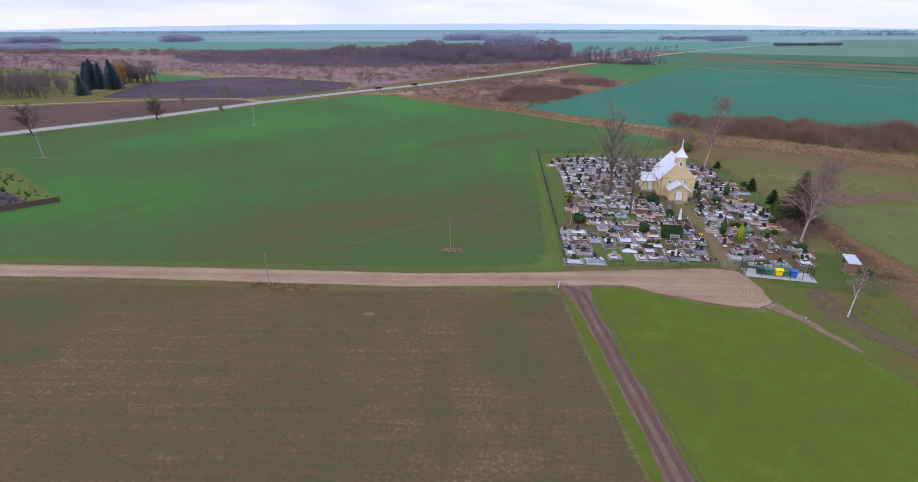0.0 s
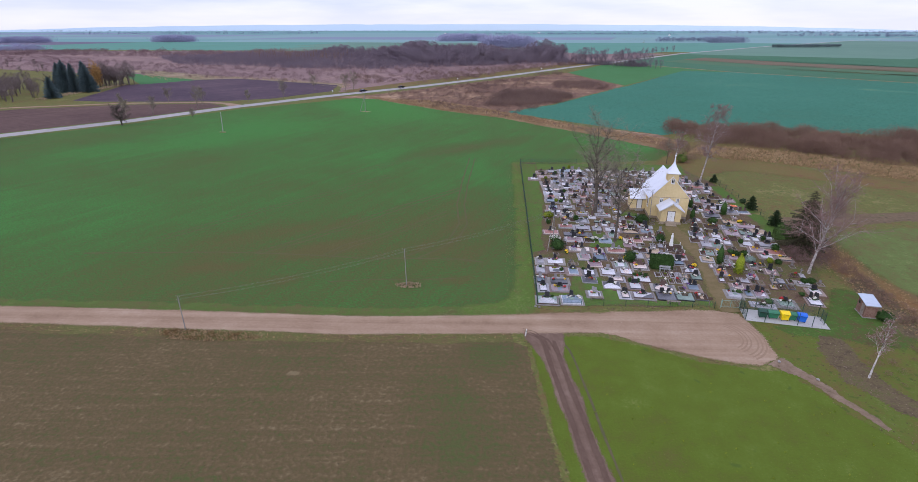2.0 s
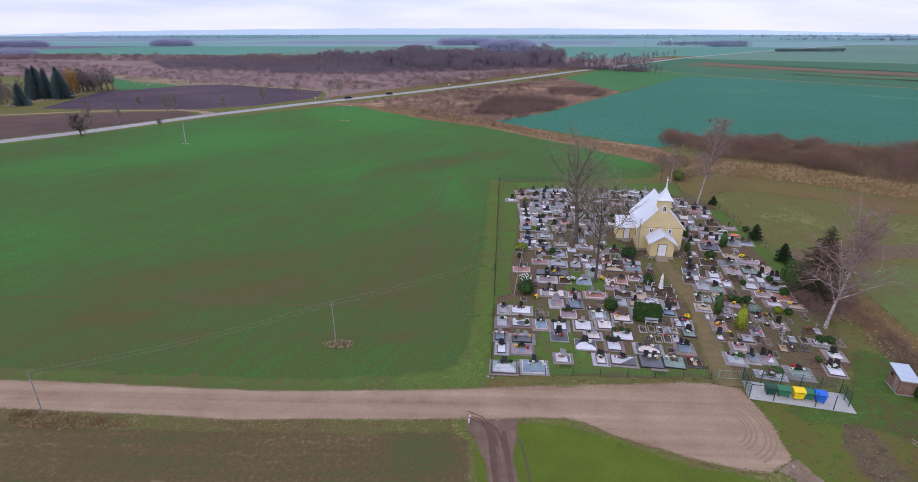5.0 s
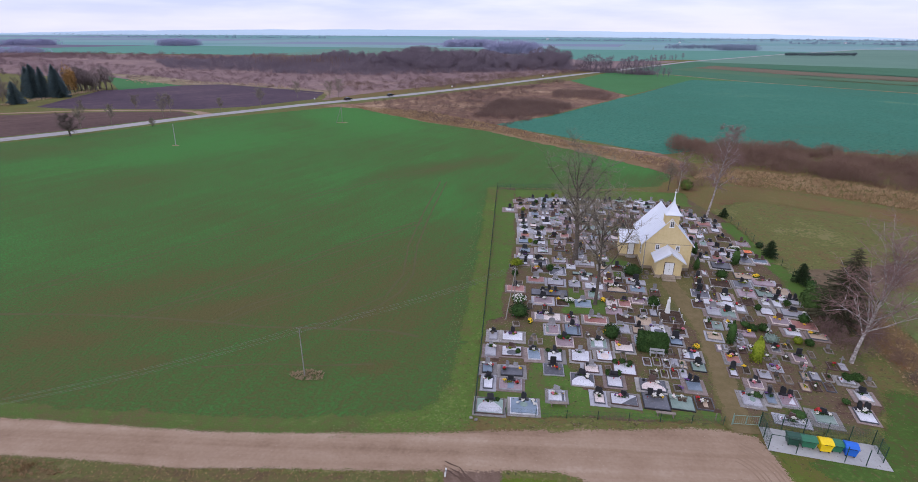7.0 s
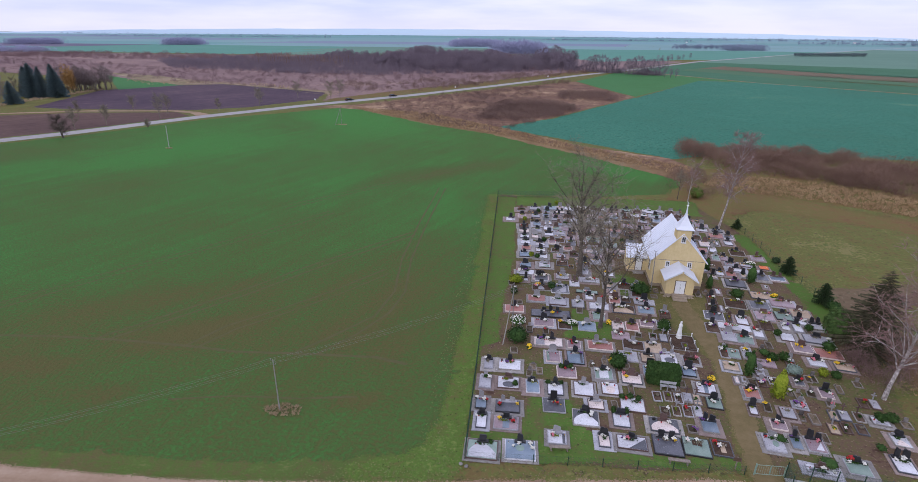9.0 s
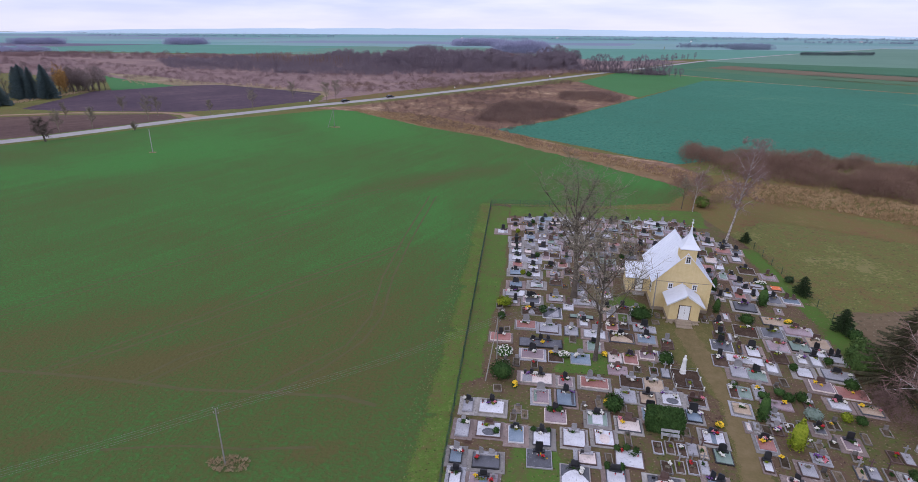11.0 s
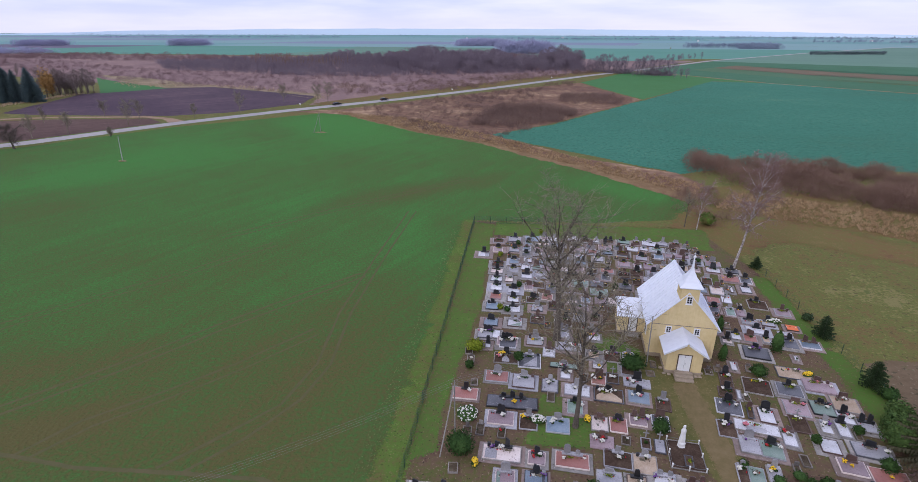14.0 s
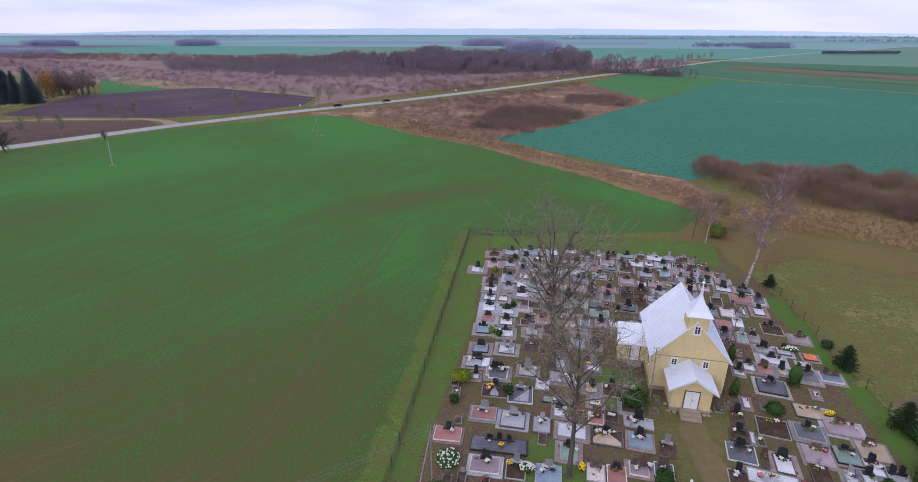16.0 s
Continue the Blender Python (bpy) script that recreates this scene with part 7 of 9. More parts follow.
def wire_fence(a, b, h, label, bay=2.5, t=0.007, gap=0.16):
    a, b = Vector(a), Vector(b)
    n = max(1, round((b - a).length / bay))
    ln = (b - a).length / n
    f = thing("wire_fence", label, "fence", pose(a.x, a.y, 0.02, 0, 0, math.degrees(math.atan2(b.y - a.y, b.x - a.x))))
    post = mesh_of("post", rod([(0, 0, 0), (0, 0, h + 0.08)], 0.035, 6), GREEN_STEEL)
    net = mesh_of("wire_mesh", wire_bay(ln, h, gap, t), GREEN_STEEL)
    for k in range(n + 1):
        o = part("post", post, None, f)
        o.location = (k * ln, 0, 0)
        if k < n:
            o = part("wire_mesh", net, None, f)
            o.location = (k * ln, 0, 0)
wire_fence((-27.1, -33.0), (-27.1, 44.2), 1.5, "green chain-link fence along a field", 2.8, 0.0038, 0.18)
wire_fence((-27.1, 44.2), (-12, 45.2), 1.4, "green chain-link fence behind the graves", 3.0)
wire_fence((-27.1, -33.0), (-3.9, -32.0), 0.9, "low green wire fence along a gravel road", 2.9, 0.004, 0.24)
wire_fence((18.6, -12), (18.6, 10), 1.2, "thin wire fence along a meadow", 3.6, 0.003, 0.3)
wire_fence((18.6, 10), (18.4, 30), 1.2, "thin wire fence along a meadow", 3.6, 0.003, 0.3)

GATE_PAINT = surface("faded_green_paint", [(0.16, 0.25, 0.2), (0.24, 0.34, 0.28)], 1, 6, 30, rough=0.6, bump=0.1)
gate = thing("gate", "low faded green metal gate at a cemetery path", "gate", pose(-3.1, -31.9, 0.02, 0, 0, 0))
for x in (0, 2.4):
    part("gate_post", rod([(x, 0, 0), (x, 0, 1.25)], 0.05, 8), GATE_PAINT, gate)
for s in (0, 1):
    x0 = 0.08 + s * 1.14
    leaf = part("gate_leaf", merged(rod([(x0, 0, 0.15), (x0, 0, 1.1)], 0.025), rod([(x0 + 1.08, 0, 0.15), (x0 + 1.08, 0, 1.1)], 0.025), rod([(x0, 0, 0.15), (x0 + 1.08, 0, 0.15)], 0.025), rod([(x0, 0, 1.1), (x0 + 1.08, 0, 1.1)], 0.025)), GATE_PAINT, gate)
    for k in range(5):
        part("bar", rod([(x0 + 0.18 + k * 0.18, 0, 0.15), (x0 + 0.18 + k * 0.18, 0, 1.1)], 0.005, 4), GATE_PAINT, leaf)
sg = thing("notice_post", "small notice board on a wooden post beside a gate", "sign", pose(-4.4, -31.4, 0.02, 0, 0, -6))
part("post", rod([(0, 0, 0), (0, 0, 1.3)], 0.05, 6), OLD_WOOD, sg)
part("board", box(-0.3, -0.06, 0.85, 0.3, -0.02, 1.25, 0.01), TRIM_DARK, sg)

# ---- waste containers in their enclosure ----
ENC = pose(-0.9, -33.1, 0.02, 0, 0, -9)
pad = single("concrete_pad", box(0, -1.9, 0, 9.5, 1.15, 0.07, 0.02), PAD, "pale concrete pad under waste containers", "concrete pad", m=ENC)
enc = thing("mesh_enclosure", "open dark green mesh enclosure round waste containers", "enclosure", ENC)
for (x0, y0, x1, y1) in ((0, 1.1, 9.1, 1.1), (0, -1.8, 0, 1.1), (9.1, -1.0, 9.1, 1.1)):
    n = 5 if x1 > x0 else 2
    for k in range(n + 1):
        px, py = x0 + (x1 - x0) * k / n, y0 + (y1 - y0) * k / n
        part("post", rod([(px, py, 0.07), (px, py, 1.75)], 0.04, 6), GREEN_STEEL, enc)
    d = Vector((x1 - x0, y1 - y0))
    o = part("mesh_panel", wire_bay(d.length, 1.6, 0.14, 0.006), GREEN_STEEL, enc)
    o.matrix_basis = pose(x0, y0, 0.07, 0, 0, math.degrees(math.atan2(d.y, d.x)))
part("front_rail", rod([(0, -1.8, 1.7), (2.2, -1.8, 1.7)], 0.03, 6), GREEN_STEEL, enc)
for px in (2.2, 5.9, 7.5):
    part("post", rod([(px, -1.8, 0.07), (px, -1.8, 1.75)], 0.04, 6), GREEN_STEEL, enc)


def container(x, y, colour, w=1.3, d=1.05, h=1.15, turn=0.0):
    c = thing("waste_container", f"{colour.replace('_', ' ')} plastic wheeled waste container on concrete", "waste container", ENC @ pose(x, y, 0.07, 0, 0, turn), "waste containers")
    V, F = [], []
    for z, s in ((0.16, 0.82), (0.5, 0.9), (h * 0.86, 1.0)):
        V += [(-w / 2 * s, -d / 2 * s, z), (w / 2 * s, -d / 2 * s, z), (w / 2 * s, d / 2 * s, z), (-w / 2 * s, d / 2 * s, z)]
    for i in range(2):
        F += [(4 * i + k, 4 * i + (k + 1) % 4, 4 * i + 4 + (k + 1) % 4, 4 * i + 4 + k) for k in range(4)]
    F += [(3, 2, 1, 0), (8, 9, 10, 11)]
    part("body", (V, F), BIN[colour], c)
    lid = part("lid", prism([(-d / 2 - 0.05, h * 0.86), (d / 2 + 0.04, h * 0.86), (d / 2 + 0.04, h * 0.97), (d * 0.2, h * 1.08), (-d * 0.25, h * 1.04), (-d / 2 - 0.05, h * 0.92)], "x", -w / 2 - 0.04, w / 2 + 0.04), BIN[colour], c)
    part("lid_handle", rod([(-w * 0.3, -d / 2 - 0.08, h * 0.9), (w * 0.3, -d / 2 - 0.08, h * 0.9)], 0.02, 6), RUBBER, lid)
    for s in (-1, 1):
        for q in (-1, 1):
            wh = part("wheel", rod([(s * w * 0.34 - 0.03, q * d * 0.3, 0.1), (s * w * 0.34 + 0.03, q * d * 0.3, 0.1)], 0.1, 10), RUBBER, c)
        part("side_grip", box(s * (w / 2) - 0.03, -0.25, h * 0.7, s * (w / 2) + 0.03, 0.25, h * 0.76, 0.01), BIN[colour], c)
container(2.2, -0.55, "dark_green", 1.0, 0.9, 1.0)
container(3.4, -0.55, "green", 1.2, 0.85, 0.95)
container(4.65, -0.7, "yellow", 0.98, 0.9, 1.08, 3)
container(5.6, -0.5, "green", 0.85, 0.85, 0.95)
container(6.6, -0.7, "blue", 0.95, 0.9, 1.08, -4)


# ---- shed ----
sh = thing("shed", "small brown brick shed with a sloping tin roof", "shed", pose(14.85, -32.1, 0.02, 0, 0, -9))
part("wall", prism([(-1.08, 0), (1.08, 0), (1.08, 2.12), (-1.08, 1.78)], "x", -0.68, 0.68), BRICK, sh)
part("roof", prism([(-1.32, 1.78), (1.32, 2.2), (1.32, 2.27), (-1.32, 1.85)], "x", -0.86, 0.86), SHED_TIN, sh, "pale tin lean-to roof")
part("eave_board", box(-0.84, -1.3, 1.66, 0.84, -1.26, 1.78, 0.005), OLD_WOOD, sh, "weathered eave board")
dr = part("door", box(-0.73, -0.75, 0.02, -0.68, -0.1, 1.6, 0.01), OLD_WOOD, sh, "weathered plank door")
part("door_handle", box(-0.77, -0.68, 0.8, -0.73, -0.64, 0.92, 0.005), TRIM_DARK, dr)
wd = part("window", box(-0.72, 0.35, 1.2, -0.68, 0.8, 1.65, 0.01), TRIM_DARK, sh, "small dark window")
part("pane", box(-0.73, 0.4, 1.25, -0.722, 0.75, 1.6), GLASS, wd)
part("footing", box(-0.78, -1.18, 0, 0.78, 1.18, 0.1, 0.02), CONCRETE, sh, "rough concrete footing")


# ---- poles and wires ----
def pole(x, y, h, lean=(0, 0), strut=None, label="grey wooden power pole with white insulators", z=0.03, r=0.065, material=POLE_CONCRETE):
    p = thing("power_pole", label, "power pole", pose(x, y, z))
    part("shaft", rod([(0, 0, -0.2), (lean[0], lean[1], h)], r, 8, r * 0.7), material, p)
    if strut:
        part("strut", rod([(strut[0], strut[1], -0.2), (lean[0] * 0.93, lean[1] * 0.93, h * 0.93)], r * 0.9, 8, r * 0.7), POLE_CONCRETE, p)
    for s, zz in ((-1, 0.1), (1, 0.1), (-1, 0.55), (1, 0.55)):
        pin = part("hook", rod([(lean[0], lean[1], h - zz), (lean[0] + s * 0.22, lean[1], h - zz + 0.02), (lean[0] + s * 0.22, lean[1], h - zz + 0.12)], 0.012, 5), WIRE, p)
        part("insulator", rod([(lean[0] + s * 0.22, lean[1], h - zz + 0.1), (lean[0] + s * 0.22, lean[1], h - zz + 0.22)], 0.032, 8, 0.02), CONCRETE, pin)
    return Vector((x + lean[0], y + lean[1], z + h))


tops = {
    "a": pole(-23.3, -12.9, 6.3, (-0.1, 0.4), (-1.1, -2.0), "braced grey wooden power pole beside graves", 0.05),
    "b": pole(-45.4, -28.8, 5.45, (-0.2, 0.45)),
    "c": pole(-70.3, -42.6, 4.5, (-0.15, 0.15)),
    "d": pole(-129.2, 81.6, 6.8, (0.3, 0.0), None, "pale concrete power pole in a green field", 0.03, 0.12, PAD),
    "e": pole(-91, 131.8, 7.0, (0.0, 0.0), (-2.2, -1.2), "braced wooden power pole at a field edge", 0.03, 0.1),
    "f": pole(-166, 27.7, 7.0, (-0.8, 0.6), (1.2, -1.0), "braced wooden power pole in a green field", 0.03, 0.1),
    "g": pole(-4.0, 1.0, 6.2, (-0.1, 0.1), None, "slim grey power pole beside a chapel", 0.05, 0.08)}

ps = thing("wooden_post", "thin dark wooden post between graves beside a chapel", "post", pose(7.5, 13.3, 0.05, 2, 3, 0))
part("shaft", rod([(0, 0, 0), (0, 0, 3.2)], 0.06, 7, 0.045), OLD_WOOD, ps)
part("cap", rod([(0, 0, 3.19), (0, 0, 3.27)], 0.09, 7), GREEN_STEEL, ps)


def wires(a, b, sag, label):
    w = thing("power_line", label, "power line", Matrix.Identity(4))
    for off, dz in ((-0.22, 0.1), (0.22, 0.1), (-0.22, -0.35), (0.22, -0.35)):
        pts = []
        for k in range(17):
            t = k / 16
            p = tops[a].lerp(tops[b], t) + Vector((off, 0, dz - 4 * sag * t * (1 - t)))
            pts.append(p)
        part("wire", rod(pts, 0.008, 3), WIRE, w)
wires("b", "a", 0.6, "thin sagging power wires over a field")
wires("c", "b", 0.6, "thin sagging power wires over a field edge")
wires("a", "g", 0.5, "thin sagging power wires over the graves")
mk = thing("marker_post", "short leaning white marker post at a track", "marker post", pose(-29.0, -40.7, 0.02, 8, 6, 0))
part("post", box(-0.07, -0.07, -0.05, 0.07, 0.07, 1.0, 0.02), PLASTER, mk)
part("dark_band", box(-0.074, -0.074, 0.72, 0.074, 0.074, 0.84), RUBBER, mk)
for k, (x, y) in enumerate(((-27.4, -33.6), (-26.9, -33.8), (-1.3, -43.9), (1.2, -46.9))):
    bm = bmesh.new()
    bmesh.ops.create_icosphere(bm, subdivisions=2, radius=0.19)
    for v in bm.verts:
        v.co = Vector((v.co.x, v.co.y * 0.8, v.co.z * 0.7)) * (1 + 0.25 * noise.noise(v.co * 4 + Vector((k * 7, 0, 0))))
    single("boulder", bm, CONCRETE, "pale field stone on the grass", "stone", "field stones", m=pose(x, y, 0.14, 0, 0, 40 * k))
bn = thing("bench", "small dark wooden bench among graves", "bench", pose(-9.0, -31.4, 0.02, 0, 0, -4))
part("seat", box(-0.9, -0.18, 0.4, 0.9, 0.18, 0.46, 0.01), OLD_WOOD, bn)
for s in (-0.7, 0.7):
    part("leg", box(s - 0.05, -0.15, 0, s + 0.05, 0.15, 0.4, 0.01), OLD_WOOD, bn)
bn2 = copy_thing(bn, pose(-19.0, -31.0, 0.02, 0, 0, 3))
bn3 = thing("bench", "weathered pale grey garden bench in front of a hedge", "bench", pose(-7.3, -21.2, 0.02, 0, 0, -5))
for k in range(3):
    part("seat_slat", box(-0.8, -0.2 + k * 0.14, 0.42, 0.8, -0.09 + k * 0.14, 0.45, 0.005), OLD_PAINT, bn3)
part("backrest", box(-0.8, 0.22, 0.55, 0.8, 0.26, 0.85, 0.01), OLD_PAINT, bn3)
for s in (-0.7, 0.7):
    part("leg", box(s - 0.04, -0.2, 0, s + 0.04, 0.24, 0.42, 0.01), OLD_PAINT, bn3)
    part("back_post", box(s - 0.03, 0.2, 0.4, s + 0.03, 0.24, 0.85, 0.005), OLD_PAINT, bn3)


# ---- bare trees ----
def bare_tree(name, x, y, h, seed, label, bark, twig, r=0.3, lean=(0, 0), first=0.3, spread=0.9, droop=0.0, limbs=11, dense=1.0, z=0.02, broad=False, reach=1.0):
    rng = random.Random(seed)
    t = thing(name, label, "tree", pose(x, y, z))
    crown = ([], [])

    def path(p, d, ln, n, wob, up):
        pts = [p]
        for k in range(n):
            d = (d + Vector((rng.uniform(-wob, wob), rng.uniform(-wob, wob), rng.uniform(-wob, wob) + up))).normalized()
            p = p + d * (ln / n)
            pts.append(p)
        return pts

    def twigs(pts, ln, count):
        for k in range(count):
            q = pts[rng.randint(1, len(pts) - 1)]
            d = Vector((rng.uniform(-1, 1), rng.uniform(-1, 1), rng.uniform(-0.35, 0.9) - droop)).normalized()
            tp = path(q, d, ln * rng.uniform(0.5, 1.2), 3, 0.28, 0.05 - droop * 0.5)
            tube(*crown, tp, [0.022, 0.017, 0.012, 0.007], 3)
            for j in range(2):
                q2 = tp[rng.randint(1, 2)]
                d2 = (d + Vector((rng.uniform(-0.8, 0.8), rng.uniform(-0.8, 0.8), rng.uniform(-0.5, 0.6) - droop))).normalized()
                tube(*crown, path(q2, d2, ln * 0.5, 2, 0.2, -droop * 0.4), [0.014, 0.01, 0.006], 3)

    trunk = path(Vector((0, 0, -0.1)), Vector((lean[0], lean[1], 1)).normalized(), h * (0.74 if broad else 0.9), 9, 0.05, 0.03)
    V, F = [], []
    tube(V, F, trunk, [r * (1.25 if k == 0 else 1) * (1 - 0.9 * k / 9) for k in range(10)], 8)
    part("trunk", (V, F), bark, t)
    for k in range(limbs):
        f = first + (0.95 - first) * (k + rng.random() * 0.7) / limbs
        i = min(8, int(f * 9))
        p = trunk[i].lerp(trunk[i + 1], f * 9 - i)
        a = k * 2.4 + rng.uniform(-0.5, 0.5)
        ln = h * ((0.36 - 0.08 * f) if broad else 0.42 * (1 - 0.55 * f)) * rng.uniform(0.75, 1.2) * reach
        d = Vector((math.cos(a) * spread, math.sin(a) * spread, rng.uniform(0.55, 1.0) + (0.5 * f if broad else 0))).normalized()
        lp = path(p, d, ln, 6, 0.2, 0.1 - droop * 0.12)
        rl = r * 0.5 * (1 - 0.6 * f)
        V, F = [], []
        tube(V, F, lp, [max(0.012, rl * (1 - 0.85 * j / 6)) for j in range(7)], 5)
        for m in range(6):
            q = lp[rng.randint(1, 6)]
            d2 = (d * 0.7 + Vector((rng.uniform(-1, 1), rng.uniform(-1, 1), rng.uniform(-0.3, 0.8) - droop * 0.4))).normalized()
            sp = path(q, d2, ln * rng.uniform(0.3, 0.6), 4, 0.25, 0.06 - droop * 0.2)
            tube(V, F, sp, [max(0.01, rl * 0.38 * (1 - 0.8 * j / 4)) for j in range(5)], 4)
            twigs(sp, ln * 0.32, int(9 * dense))
        twigs(lp, ln * 0.3, int(10 * dense))
        part("limb", (V, F), bark, t)
    part("crown", crown, twig, t, "fine leafless twigs")
    return t


bare_tree("oak_tree", -13.5, 5.2, 18.5, 3, "tall leafless dark oak among graves", BARK, TWIG, 0.42, (0.02, 0.03), 0.3, 1.05, 0, 16, 0.8, broad=True, reach=1.08)
bare_tree("oak_tree", -12.5, -9.6, 16.5, 12, "leafless grey-barked tree leaning among graves", BARK, TWIG, 0.25, (0.06, 0.05), 0.36, 1.0, 0.0, 14, 0.6, broad=True, reach=1.05)
bare_tree("birch_tree", 14.8, 29.4, 20.4, 5, "slender leafless white birch with hanging twigs behind a chapel", BIRCH, BIRCH_TWIG, 0.21, (0.135, 0.0), 0.3, 0.8, 0.5, 26, 0.9, reach=0.6)
bare_tree("birch_tree", 14.0, -20.2, 15.5, 14, "large leaning leafless birch with pale branches", BIRCH, BIRCH_TWIG, 0.2, (0.14, 0.03), 0.2, 0.72, 0.1, 22, 0.9, reach=1.05)
bare_tree("birch_tree", 6.8, -46.0, 7.4, 17, "small thin leafless birch in the grass", BIRCH_WHITE, BIRCH_TWIG, 0.1, (0.12, 0.02), 0.35, 0.45, 0.1, 9, 0.6, reach=0.75)
bare_tree("birch_tree", 14.0, 46.1, 9.5, 6, "slim leafless young birch behind the cemetery", BIRCH, BIRCH_TWIG, 0.1, (0.02, 0), 0.3, 0.5, 0.2, 11, 0.6)
bare_tree("young_tree", 12.2, 47.5, 7.0, 23, "young leafless tree behind the cemetery", BARK, TWIG, 0.1, (0.03, 0), 0.3, 0.5, 0, 8, 0.5)
bare_tree("roadside_tree", -173.5, 92, 7.6, 27, "small leafless roadside tree", BARK, BARK, 0.3, (-0.15, 0), 0.2, 1.3, 0.25, 14, 1.6, reach=1.35)
bare_tree("roadside_shrub", -158.5, 113.5, 3.0, 33, "small feathery leafless shrub beside a country road", BARK, TWIG, 0.08, (0.05, 0), 0.08, 1.1, 0, 12, 1.0, reach=1.3)
bare_tree("roadside_tree", -197.3, 59.1, 9.5, 29, "small leafless roadside tree", BARK, BARK, 0.3, (-0.2, 0), 0.2, 1.4, 0.2, 14, 1.2, reach=1.5)
bare_tree("roadside_tree", -281, 186, 11.0, 31, "leafless tree beside dark spruces", BARK, TWIG, 0.35, (0, 0), 0.2, 0.9, 0, 12, 0.7)


for k, (x, y, h) in enumerate(((-205, 136, 6.5), (-182.6, 107.7, 7.5), (-177.3, 116.7, 8), (-193.7, 154, 7), (-168.7, 135.7, 9.5), (-173.4, 148, 8), (-154.6, 156, 6), (-143.9, 173.2, 9), (-140.6, 210.9, 9), (-121.2, 207.6, 10), (-117.8, 212.4, 10.5))):
    bare_tree("young_tree", x, y, h, 90 + k, "thin young leafless tree along a side road", TWIG, TWIG, 0.13, (0, 0), 0.22, 0.8, 0, 10, 1.1, 0.03, reach=1.05)


def spruce(x, y, h, r, seed, label, material=NEEDLE, dense=1.0, z=0.03, name="spruce_tree", blade=0.2, segs=5):
    rng = random.Random(seed)
    t = thing(name, label, "tree", pose(x, y, z))
    part("trunk", rod([(0, 0, 0), (0, 0, h * 0.5), (0, 0, h)], 0.02 * h, 6, 0.02), BARK, t)
    V, F = [], []
    n = int(h * 26 * dense)
    for k in range(n):
        f = (k / n) ** 0.85
        zz = h * (0.06 + 0.93 * f)
        a, ln = k * 2.39996, r * (1 - f) ** 0.6 * rng.uniform(0.35, 1.2) + 0.1
        d = Vector((math.cos(a), math.sin(a), rng.uniform(-0.35, 0.05)))
        side = Vector((-math.sin(a), math.cos(a), 0))
        p0 = Vector((0, 0, zz))
        for j in range(segs):
            f2 = j / (segs - 1)
            q = p0 + d * ln * (0.25 + 0.76 * f2)
            wd = ln * blade * (1.15 - 0.68 * f2) + 0.05
            for s in (-1, 1):
                i = len(V)
                V += [q, q + d * ln * (1 / segs) + side * s * wd * 0.5, q + side * s * wd + d * ln * (0.6 / segs) - Vector((0, 0, 1.1 * blade * ln * rng.uniform(0.4, 1))), q - Vector((0, 0, 0.5 * blade * ln))]
                F += [(i, i + 1, i + 2), (i, i + 2, i + 3)]
    part("needle_crown", (V, F), material, t, "dark hanging needle boughs")


spruce(17.2, -11.6, 10.5, 3.5, 1, "sparse brownish-green spruce at a cemetery edge", surface("old_spruce_needles", [(0.06, 0.062, 0.036), (0.105, 0.095, 0.06)], 0.5, 2, 8, bump=0, island=0.3), 1.3, blade=0.1, segs=12)
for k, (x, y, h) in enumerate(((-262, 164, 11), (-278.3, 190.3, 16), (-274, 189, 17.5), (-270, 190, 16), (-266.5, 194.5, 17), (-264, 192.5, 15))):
    spruce(x, y, h, 3.2 + 0.5 * (k % 3), 40 + k, "tall dark spruce in a farmstead grove", HAZED_SPRUCE, 2.0)
for k, (x, y, h) in enumerate(((-271, 208, 17), (-272.5, 213, 14), (-276, 217, 15))):
    b = thing("autumn_tree", "tree with orange-brown autumn leaves", "tree", pose(x, y, 0.03))
    part("trunk", rod([(0, 0, 0), (0, 0, h * 0.6)], 0.25, 6, 0.1), BARK, b)
    part("crown", shards(random.Random(60 + k), 700, 2.5, 2.5, h * 0.47, h * 0.52, 0.36, 0.1), AUTUMN, b)


for x, y, h, q in ((18.3, 9.9, 2.9, 1.0), (18.4, 0.2, 3.2, 1.1), (18.1, 29.6, 2.0, 0.8)):
    spruce(x, y, h, q, int(40 * h), "young spruce at a cemetery edge", NEEDLE, 4.0, name="young_spruce", blade=0.16, segs=4)
